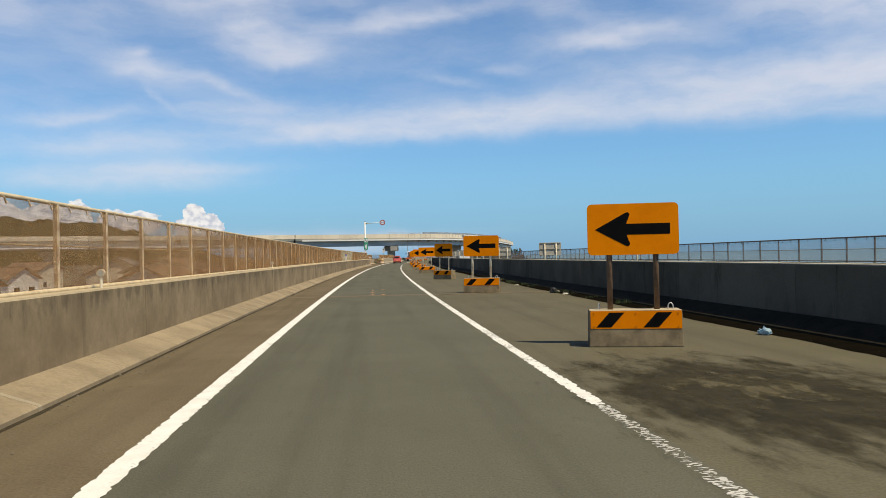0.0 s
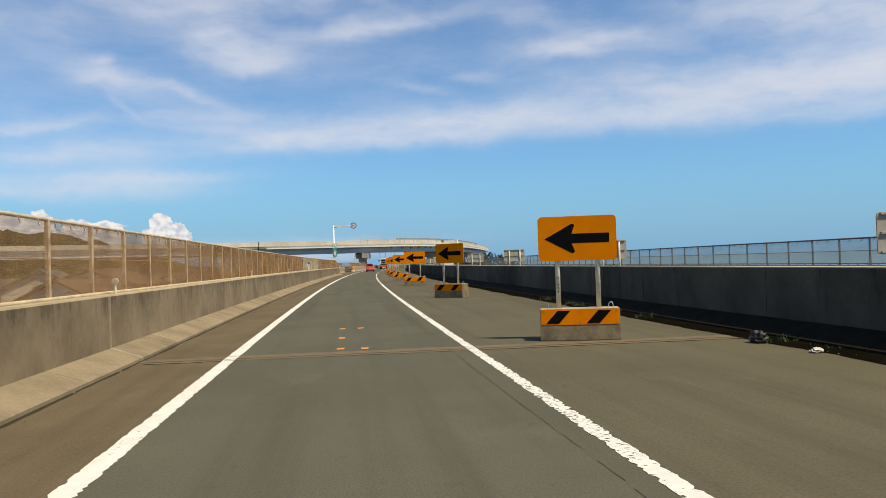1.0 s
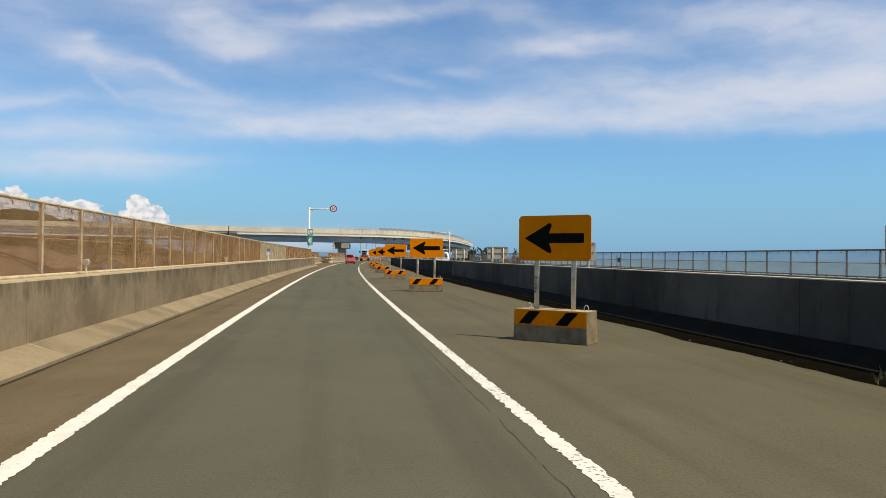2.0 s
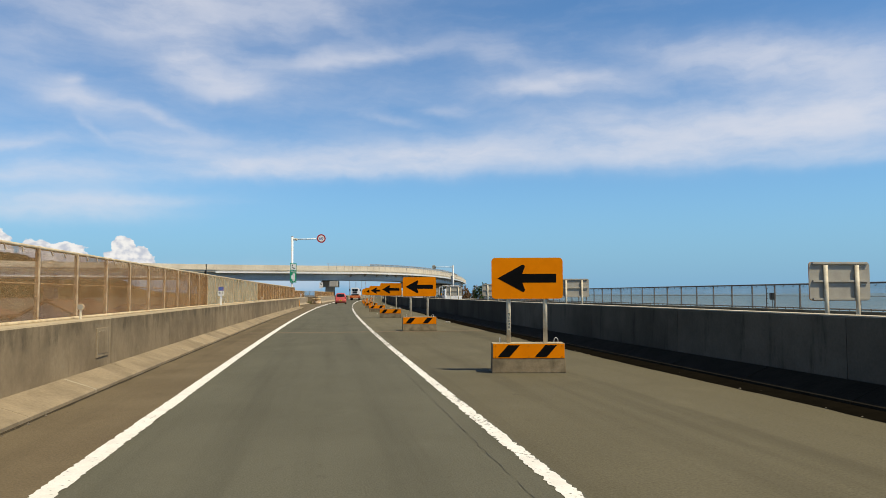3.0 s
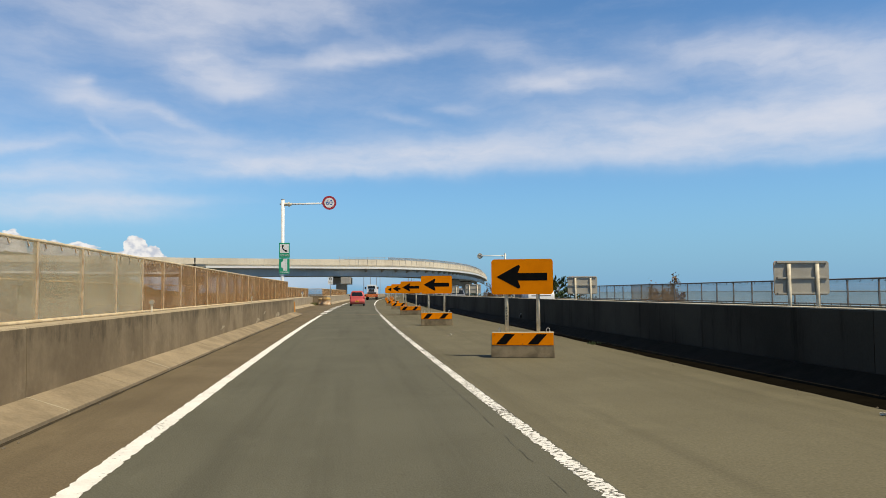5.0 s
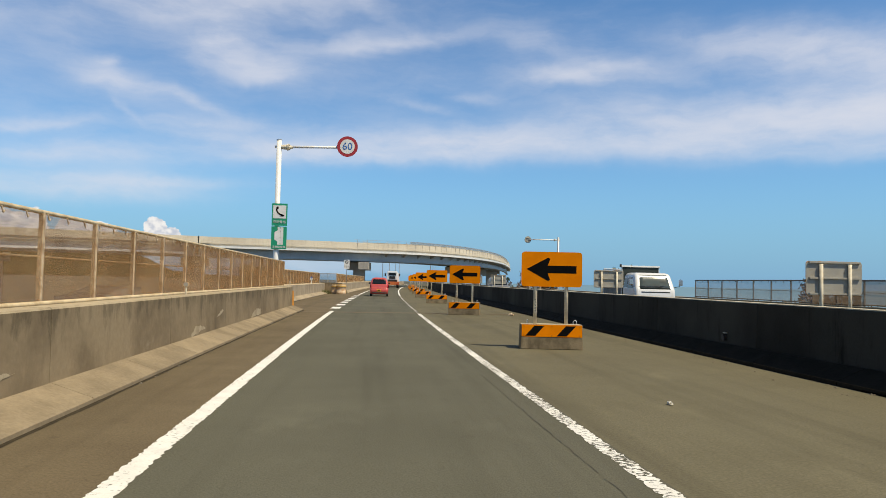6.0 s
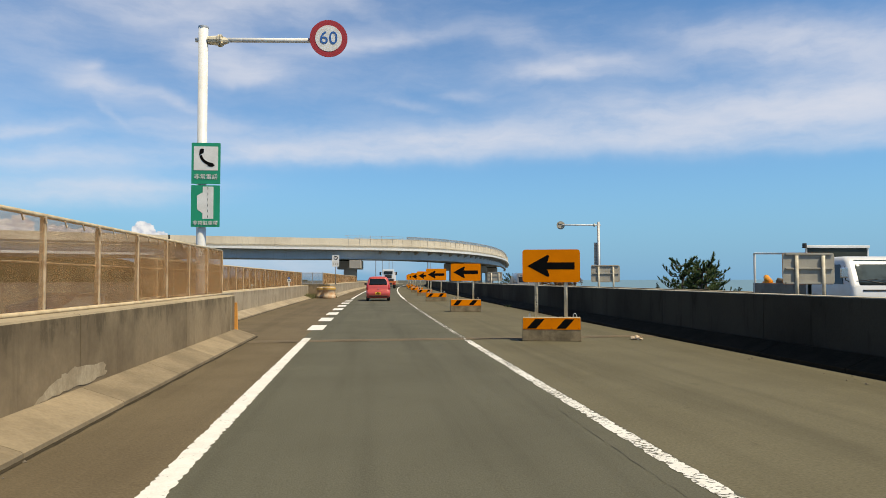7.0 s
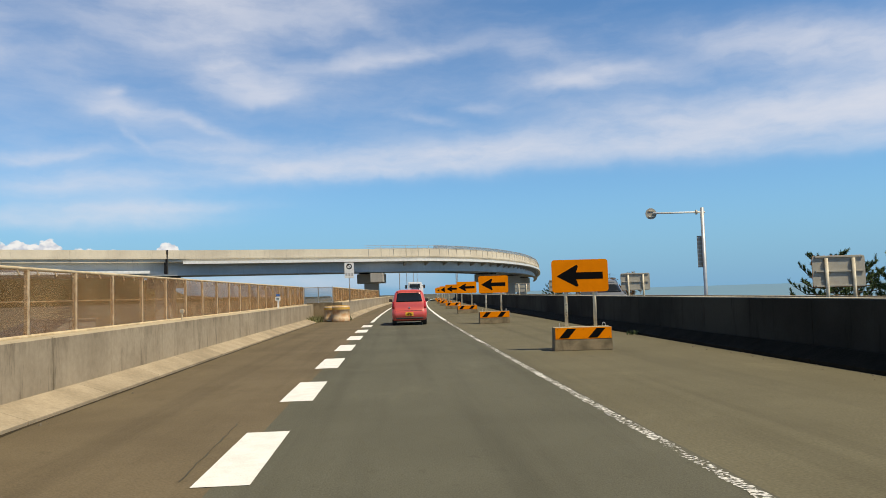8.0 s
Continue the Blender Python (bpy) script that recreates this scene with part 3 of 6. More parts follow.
def wall_profile(face, back, z0, z1):
    return [(face, z0), (face - 0.01 * (1 if face > back else -1), z1 - 0.02), (face + (back - face) * 0.08, z1), (back - (back - face) * 0.08, z1), (back, z1 - 0.02), (back, z0)]


W = 4.6


def closing(s):
    """The left wall comes a little nearer to the lane."""
    return 0.11 * min(1.0, max(0.0, (s - 15) / 50))


wall_left = wall_run("wall_left", "weathered concrete parapet wall with dark streaks", wall_profile(-3.5, -3.86, -0.5, 0.97), 21.75 - 14 * W, 113.6, CONCRETE, W, drift=closing)
wall_bay = wall_run("wall_bay", "weathered concrete parapet wall set back along the lay-by", wall_profile(-5.0, -5.36, -0.5, 0.90), 111.5, 150.2, CONCRETE_PALE, W)
wall_run("wall_after", "concrete parapet wall beyond the lay-by", wall_profile(-3.5, -3.86, -0.5, 0.97), 150.4, S1, CONCRETE_PALE, W)
wall_right = wall_run("wall_right", "concrete median wall, its shade deepened by a dark base colour", wall_profile(6.7, 7.05, -0.5, 1.04), 67.75, S1, CONCRETE_DARK, W)
wall_run("wall_median", "streaked concrete median wall, shade put into its grey colour", wall_profile(6.7, 7.05, -0.5, 1.04), 21.75 - 14 * W, 67.75, CONCRETE_SHADE, W)
wall_run("wall_far", "low concrete parapet of the far carriageway", wall_profile(15.1, 15.4, -0.5, 0.80), S0, S1, CONCRETE, W)
run("return_panel", [(-5.36, -0.5), (-3.5, -0.5), (-3.5, 0.97), (-5.36, 0.97)], 150.2, 150.39, CONCRETE, wall_bay)
run("return_panel", [(-5.0, -0.5), (-3.87, -0.5), (-3.87, 0.95), (-5.0, 0.95)], 113.4, 113.6, CONCRETE, wall_bay)
TOE_L = [(-3.06, -0.02), (-3.06, 0.045), (-3.08, 0.06), (-3.48, 0.20), (-3.51, 0.20), (-3.51, -0.02)]
toe_left = wall_run("kerb_left", "sloping concrete kerb blocks with dirty joints", TOE_L, 21.75 - 28 * W / 2, 113.8, TOE, W / 2, 0.008, drift=closing)
wall_run("kerb_bay", "sloping concrete kerb blocks along the lay-by", [(u - 1.5, z) for u, z in TOE_L], 114.5, 148, TOE_PALE, W / 2, 0.008)
wall_run("kerb_after", "sloping concrete kerb blocks beyond the lay-by", TOE_L, 150.6, 260, TOE_PALE, W / 2, 0.008)
# strip added on the wall top, its sunlit look put into pale colour
COPING = material("sunlit_coping", (0.50, 0.44, 0.33), 0.9, second=(0.34, 0.30, 0.22), scale=2, fine=20, fine_amount=0.4, bump=0.2)
tagged(run("median_coping", [(6.725, 1.034), (6.725, 1.052), (7.03, 1.052), (7.03, 1.034)], S0, S1, COPING, step=2.4), "pale coping strip added for the sunlit top of the median wall", "wall", kind="structure")
wall_run("kerb_right", "sloping concrete kerb under the median wall, shade in its dark colour", [(6.24, -0.02), (6.24, 0.06), (6.26, 0.07), (6.66, 0.24), (6.71, 0.24), (6.71, -0.02)], 21.1 - 30 * W / 2, 260, KERB_SHADE, W / 2, 0.014)
mortar_rng = random.Random(17)
for i in range(40):
    s = 21.75 - 11 * W / 2 + i * W / 2
    if s < 112 and mortar_rng.random() < 0.45:
        wide = 0.012 + 0.03 * mortar_rng.random()
        run("mortar", [(u + 0.002, z + 0.002 if z > 0 else z) for u, z in TOE_L], s - wide, s + wide, CAULK, toe_left, "pale mortar in a kerb joint", drift=closing)
for s in (21.75, 67.75, 113.1):
    run("joint_seal", [(-3.488, 0.2), (-3.52, 0.2), (-3.52, 0.955), (-3.488, 0.955)], s - 0.02, s + 0.015, CAULK, wall_left, "pale joint filler", drift=closing)


# ---- fences ----
def fence(name, label, u, z0, z1, s0, s1, spacing, steel, net_at, r_post=0.03, mid=True, knobs=True, net_off=-0.03, rail=None, pleat=0.013):
    f = empty(name, Matrix(), label, "fence")
    n = round((s1 - s0) / spacing)
    bm = bmesh.new()
    box(bm, -r_post, r_post, -r_post * 0.8, r_post * 0.8, z0, z1, 0.006)
    first = part("post", bm, steel, f)
    for i in range(n + 1):
        ob = first if i == 0 else child(new("post", first.data), f)
        ob.matrix_basis = stand(s0 + i * spacing, u)
    run("top_rail", ring(u, z1, 0.026), s0, s1, rail or steel, f, smooth=True)
    if mid:
        run("mid_wire", ring(u - (0.035 if pleat else 0.0), z0 + (z1 - z0) * 0.54, 0.011, 6), s0, s1, rail or steel, f)
    run("bottom_rail", ring(u, z0 + 0.06, 0.022), s0, s1, steel, f, smooth=True)
    for i in range(n):
        a, b = s0 + i * spacing, s0 + (i + 1) * spacing
        mat = net_at((a + b) / 2)
        off = 0.018 if pleat else net_off
        rng = random.Random(i)
        amp = 0.012 + 0.02 * rng.random()
        # a ribbed knit: fine upright pleats, sagging a little
        n_across, n_up = (2 * round((b - a) / pleat), 3) if pleat else (6, 6)
        verts, faces = [], []
        for j in range(n_across + 1):
            fold = (0.005 if j % 2 else -0.005) if pleat else 0.0
            for k in range(n_up + 1):
                bulge = amp * math.sin(math.pi * j / n_across) * math.sin(math.pi * k / n_up)
                verts.append(at(a + (b - a) * j / n_across, u + off + fold - bulge, z0 + 0.05 + (z1 - z0 - 0.06) * k / n_up))
        for j in range(n_across):
            for k in range(n_up):
                q = j * (n_up + 1) + k
                faces.append((q, q + n_up + 1, q + n_up + 2, q + 1))
        child(new("net_panel", mesh_of("net_panel", verts, faces, mat, smooth=True)), f)
    if knobs:
        bm = bmesh.new()
        rod(bm, (0.03, 0, z1 - 0.02), (0.035, 0.03, z1 - 0.085), 0.009, 6)
        rod(bm, (0.035, 0.03, z1 - 0.085), (0.03, 0.06, z1 - 0.07), 0.009, 6)
        knob = part("clip", bm, steel, f)
        k = 0
        s = max(s0 + 0.2, -8.0)
        while s < s1:
            ob = knob if k == 0 else child(new("clip", knob.data), f)
            ob.matrix_basis = stand(s, u)
            s += 0.545
            k += 1
        if not pleat:
            # studs standing up along the foot of the mesh
            bm = bmesh.new()
            rod(bm, (-0.03, 0, z0 - 0.005), (-0.03, 0, z0 + 0.085), 0.016, 6)
            stud = part("stud", bm, steel, f)
            for i in range(int((s1 + 8.0) / 0.45)):
                ob = stud if i == 0 else child(new("stud", stud.data), f)
                ob.matrix_basis = stand(s1 - 0.2 - i * 0.45, u)
    return f


P1 = 1.65
fence("net_fence", "beige steel fence with brown dust net on the parapet", -3.92, 0.912, 2.018, 114.76 - 96 * P1, 114.76, P1, FENCE_STEEL, lambda s: NET_PALE if 67.4 < s < 82.6 else NET_BROWN, rail=PIPE)
fence("net_fence", "beige steel fence with brown dust net along the lay-by", -5.5, 0.84, 1.82, 113.41, 113.41 + 24 * 1.52, 1.52, FENCE_STEEL, lambda s: NET_BROWN, rail=PIPE)
fence("net_fence", "beige steel fence with brown dust net beyond the lay-by", -4.05, 0.90, 1.80, 151.0, 151.0 + 30 * P1, P1, FENCE_STEEL, lambda s: NET_BROWN, rail=PIPE)


def cross_fence():
    """Short mesh fence on the return wall at the end of the lay-by."""
    f = empty("mesh_fence", stand(150.3, -4.0), "grey steel mesh fence across the end of the lay-by", "fence")
    for x in (-1.5, -0.75, 0.0):
        bm = bmesh.new()
        box(bm, x - 0.025, x + 0.025, -0.025, 0.025, 0.96, 1.83, 0.005)
        part("post", bm, GALV, f)
    for z in (1.02, 1.80):
        bm = bmesh.new()
        rod(bm, (-1.5, 0, z), (0.0, 0, z), 0.02, 8)
        part("rail", bm, GALV, f)
    for x in (-1.5, -0.75):
        me = mesh_of("net_panel", [(x, -0.03, 1.0), (x + 0.75, -0.03, 1.0), (x + 0.75, -0.03, 1.8), (x, -0.03, 1.8)], [(0, 1, 2, 3)], NET_GREY)
        child(new("net_panel", me), f)


cross_fence()
fence("mesh_fence", "grey steel mesh fence on the far parapet", 15.5, 0.78, 1.62, 117.54 - 110 * 1.398, 117.54, 1.398, OLD_STEEL, lambda s: NET_RUST if 102.5 < s < 107.5 else NET_GREY, 0.024, True, True, pleat=0)


def fence_instruments():
    """A thin pole with short arms and a small box on a post, beside the joint of the far fence."""
    pole = empty("sensor_pole", stand(64.8, 15.42), "thin grey pole with short arms at the far fence", "pole")
    bm = bmesh.new()
    rod(bm, (0, 0, 0.80), (0, 0, 1.60), 0.016, 8)
    part("mast", bm, OLD_STEEL, pole)
    for z in (0.98, 1.16, 1.34, 1.50):
        bm = bmesh.new()
        rod(bm, (-0.01, 0.0, z), (-0.02, -0.10, z - 0.015), 0.014, 6, 0.02)
        part("arm", bm, OLD_STEEL, pole)
    bm = bmesh.new()
    box(bm, -0.05, 0.05, -0.06, 0.06, 0.795, 0.83, 0.005)
    part("foot", bm, OLD_STEEL, pole)
    cabinet = empty("junction_box", stand(64.44, 15.40), "small dark junction box fixed to a fence post", "box")
    bm = bmesh.new()
    box(bm, -0.05, 0.05, -0.065, 0.065, 1.10, 1.34, 0.012)
    part("case", bm, PLASTIC_DARK, cabinet)
    bm = bmesh.new()
    box(bm, -0.058, -0.048, -0.055, 0.055, 1.11, 1.33, 0.004)
    part("lid", bm, OLD_STEEL, cabinet)
    bm = bmesh.new()
    rod(bm, (0.02, 0, 0.80), (0.02, 0, 1.11), 0.011, 6)
    part("conduit", bm, OLD_STEEL, cabinet)


fence_instruments()
for i, (u, z, a, b) in enumerate(((-3.77, 0.992, S0, 114.6), (-5.33, 0.915, 113, 150), (-3.90, 0.985, 150.5, 250))):
    pipe = empty("guard_pipe", Matrix(), "cream painted pipe rail along the wall top", "rail")
    run("pipe", ring(u, z - 0.008, 0.028), a, b, PIPE, pipe, smooth=True)
    s = a + 1.0
    bm = bmesh.new()
    box(bm, -0.10, 0.04, -0.03, 0.03, 0.80, 0.955, 0.004)
    first = part("bracket", bm, FENCE_STEEL, pipe)
    first.matrix_basis = stand(s, u, z - 0.985)
    while s < b - 3:
        s += 3.0
        child(new("bracket", first.data), pipe).matrix_basis = stand(s, u, z - 0.985)


def text_part(name, words, size, mat, parent, m, label="", thick=0.004):
    """Lettering in the built-in font, as a mesh; m: its pose, reading towards -y."""
    cu = bpy.data.curves.new(name, "FONT")
    cu.body, cu.size, cu.extrude, cu.align_x, cu.align_y = words, size, thick, "CENTER", "CENTER"
    cu.resolution_u = 3
    tmp = new(name, cu)
    bpy.context.view_layer.update()
    me = bpy.data.meshes.new_from_object(tmp.evaluated_get(bpy.context.evaluated_depsgraph_get()))
    bpy.data.objects.remove(tmp)
    me.materials.clear()
    me.materials.append(mat)
    ob = child(new(name, me), parent, label)
    ob.matrix_basis = m
    return ob


# ---- arrow signs ----
def arrow_sign():
    sign = empty("arrow_sign", Matrix(), "orange road sign with black arrow on a striped concrete block", "road sign", "arrow signs along the closed lane")
    bm = bmesh.new()
    box(bm, -0.625, 0.625, -0.205, 0.205, 0, 0.5, 0.012, top=(0.010, 0.012))
    part("block", bm, BLOCK, sign, "grey concrete ballast block")
    bm = bmesh.new()
    plate(bm, rounded(-0.605, 0.605, 0.25, 0.49, 0.01, 2), -0.205, -0.188)
    for v in bm.verts:
        v.co.y += 0.012 * (v.co.z - 0.25) / 0.5
    stripes = part("striped_plate", bm, SIGN_ORANGE, sign, "orange plate with black slanted stripes")
    for x in (-0.36, 0.27):
        bm = bmesh.new()
        plate(bm, [(x - 0.17, 0.27), (x + 0.03, 0.27), (x + 0.21, 0.47), (x + 0.01, 0.47)], -0.2085, -0.203)
        for v in bm.verts:
            v.co.y += 0.012 * (v.co.z - 0.25) / 0.5
        part("stripe", bm, SIGN_BLACK, stripes)
    for x, z in ((-0.56, 0.28), (0, 0.28), (0.56, 0.28), (-0.56, 0.46), (0, 0.46), (0.56, 0.46)):
        bm = bmesh.new()
        y = -0.205 + 0.012 * (z - 0.25) / 0.5
        rod(bm, (x, y - 0.008, z), (x, y + 0.01, z), 0.009, 8)
        part("bolt", bm, BOLT, stripes)
    for x in (-0.32, 0.31):
        bm = bmesh.new()
        rod(bm, (x, 0.0, 0.45), (x, 0.0, 1.9), 0.038, 14)
        post = part("post", bm, POST_STEEL, sign, "weathered steel post", True)
        if x < 0:
            bm = bmesh.new()
            box(bm, x - 0.02, x + 0.02, -0.041, -0.036, 0.72, 1.02)
            part("sticker", bm, POST_STEEL, post, "faded sticker with dark characters")
            for k, word in enumerate("国土交通省"):
                text_part("character", word, 0.042, SIGN_BLACK, post, pose(x, -0.0425, 0.985 - k * 0.055, 90, 0, 0), "", 0.001)
    bm = bmesh.new()
    plate(bm, rounded(-0.615, 0.615, 1.255, 1.962, 0.065, 5), -0.062, -0.052)
    panel = part("panel", bm, SIGN_ORANGE, sign, "orange rounded sign panel")
    bm = bmesh.new()
    plate(bm, rounded(-0.613, 0.613, 1.257, 1.960, 0.065, 5), -0.052, -0.044)
    part("backing", bm, BACK_GREY, panel, "grey aluminium back")
    bm = bmesh.new()
    tip, tail, mid = -0.51, 0.50, 1.608
    head = [(tip, mid), (-0.10, mid - 0.225), (-0.065, mid - 0.235), (-0.04, mid - 0.215), (-0.04, mid - 0.195), (-0.085, mid - 0.075),
            (tail, mid - 0.075), (tail, mid + 0.075), (-0.085, mid + 0.075), (-0.04, mid + 0.195), (-0.04, mid + 0.215), (-0.065, mid + 0.235), (-0.10, mid + 0.225)]
    plate(bm, head, -0.0645, -0.058)
    part("arrow", bm, SIGN_BLACK, panel, "black arrow")
    for z in (1.285, 1.61, 1.935):
        bm = bmesh.new()
        box(bm, -0.56, 0.56, -0.044, -0.004, z - 0.018, z + 0.018, 0.003)
        part("stiffener", bm, BACK_GREY, panel, "grey rail across the back")
    for x in (-0.47, 0.50):
        bm = bmesh.new()
        pts = [(x + 0.035 * math.cos(radians(a)), 0.05, 0.53 + 0.05 * math.sin(radians(a))) for a in range(0, 181, 20)]
        pts = [(x + 0.035, 0.05, 0.47)] + pts + [(x - 0.035, 0.05, 0.47)]
        for a, b in zip(pts, pts[1:]):
            rod(bm, a, b, 0.008, 6)
        if x < 0:
            bmesh.ops.rotate(bm, verts=bm.verts[:], cent=(x, 0.05, 0.5), matrix=Matrix.Rotation(radians(70), 3, "Z"))
        part("lifting_loop", bm, GALV, sign)
    return sign


first_sign = arrow_sign()
SIGNS = ((6.48, 3.46, -13.4), (21.89, 3.6, -14.97), (37.11, 3.62, -42.82), (53.2, 3.57, -9.09), (67.93, 3.49, -2.17), (82.87, 3.57, -15.47), (97.57, 3.52, -6.22), (112.11, 3.55, -12.93),
         (126.5, 3.55, -3.25), (141, 3.51, 0), (156.5, 3.7, 1), (171, 3.66, -3), (185.5, 3.62, 0), (200, 3.6, -2), (215, 3.6, 0), (230, 3.6, 0))
first_sign.matrix_world = stand(*SIGNS[0][:2], 0, SIGNS[0][2])
for k, (s, u, turn) in enumerate(SIGNS[1:]):
    sign = copy_thing(first_sign, stand(s, u, 0, turn))
    if k == 3:
        # this one carries no sticker
        for ob in [o for o in sign.children_recursive if o.name.startswith(("sticker", "character"))]:
            bpy.data.objects.remove(ob)
for ob in [o for o in first_sign.children_recursive if o.name.startswith(("sticker", "character"))]:
    bpy.data.objects.remove(ob)
for s in (-8.2, 7.0, 21.8, 36.4, 52.95, 67.9, 82.5, 97.2, 112.0, 126.4, 140.7, 156, 171, 186):
    ob = copy_thing(first_sign, stand(s, 9.42, -0.06, 180))
    tagged(ob, "back of a grey sign board on two posts behind the wall", "road sign", "signs of the oncoming side")
RUST = material("rusty_post", (0.17, 0.10, 0.055), 0.85, second=(0.09, 0.055, 0.032), scale=7, amount=0.9, fine=50, fine_amount=0.5, bump=0.2)
for ob in [o for o in first_sign.children if o.name.startswith("post")]:
    ob.data = ob.data.copy()
    ob.data.materials[0] = RUST
    tagged(ob, "brown rusted steel post")


# ---- overpass ----
PLAN = ((60, -330), (120, -220), (163, -130), (189, -80), (203, -52), (213, -34), (218, -20), (223, -6), (227, 3), (236, 10.5), (250, 17), (272, 23.2), (306, 28.5), (360, 33), (420, 35))


DROP = 0.32
BREAK = -34.0  # the open joint between the steel span and the curved one


def smooth_plan(points, steps=8):
    out = []
    pts = [Vector(p) for p in points]
    for i in range(len(pts) - 1):
        p0, p1, p2, p3 = pts[max(i - 1, 0)], pts[i], pts[i + 1], pts[min(i + 2, len(pts) - 1)]
        for k in range(steps):
            t = k / steps
            out.append(0.5 * ((2 * p1) + (p2 - p0) * t + (2 * p0 - 5 * p1 + 4 * p2 - p3) * t * t + (3 * p1 - p0 - 3 * p2 + p3) * t ** 3))
    out.append(pts[-1])
    return out


def along(points, profile, mat, name, parent, label=""):
    verts, faces, k = [], [], len(profile)
    for i, p in enumerate(points):
        d = (points[min(i + 1, len(points) - 1)] - points[max(i - 1, 0)]).normalized()
        n = Vector((d.y, -d.x))
        for o, z in profile:
            q = p + n * o
            verts.append(at(q.x, q.y, z - DROP))
    for i in range(len(points) - 1):
        for j in range(k):
            a, b = i * k + j, i * k + (j + 1) % k
            faces.append((a, b, b + k, a + k))
    faces += [tuple(range(k))[::-1], tuple(range((len(points) - 1) * k, len(points) * k))]
    return child(new(name, mesh_of(name, verts, faces, mat)), parent, label)


def overpass():
    b = empty("overpass", Matrix(), "curved concrete and steel road overpass on piers", "bridge")
    line = smooth_plan(PLAN)
    # offsets: positive is the far side
    along(line, [(0.06, 6.95), (0.06, 7.2), (9, 7.2), (9, 6.95)], BRIDGE_CONCRETE, "deck", b)
    along(line, [(-0.14, 7.38), (-0.14, 7.55), (-0.06, 8.6), (0.2, 8.6), (0.24, 7.2), (0.06, 7.2), (0.06, 7.38)], BRIDGE_CONCRETE, "parapet", b, "pale concrete parapet")
    along(line, [(8.75, 7.2), (8.75, 8.6), (9.0, 8.6), (9.0, 7.2)], BRIDGE_CONCRETE, "parapet", b, "pale concrete parapet")
    curved, steel = [p for p in line if p.y > BREAK + 0.3], [p for p in line if p.y < BREAK - 0.3]
    along(curved, [(-0.42, 6.66), (-0.42, 7.04), (0.08, 7.04), (0.08, 6.66)], WHITE_PAINT, "ledge", b, "white edge ledge")
    along(curved, [(0.08, 6.60), (0.08, 6.95), (0.9, 6.95), (0.9, 6.60)], PIER, "deck_edge", b, "shaded underside of the deck edge")
    along(steel, [(-0.36, 5.42), (-0.36, 5.80), (0.78, 5.80), (0.78, 5.42)], WHITE_PAINT, "walkway", b, "white walkway along the girder foot")
    for o in (0.9, 4.3, 7.6):
        along(line, [(o - 0.2, 5.10), (o - 0.2, 5.17), (o + 0.25, 5.17), (o + 0.25, 6.95), (o + 0.3, 6.95), (o + 0.3, 5.17), (o + 0.65, 5.17), (o + 0.65, 5.10)], BRIDGE_STEEL, "girder", b, "blue-grey steel girder")
    coping = [p for p in line if p.y > -7]
    along(coping, [(-0.09, 8.6), (-0.09, 8.66), (0.23, 8.66), (0.23, 8.6)], BRIDGE_CONCRETE, "coping", b, "pale coping of the curved parapet")
    return b


bridge = overpass()


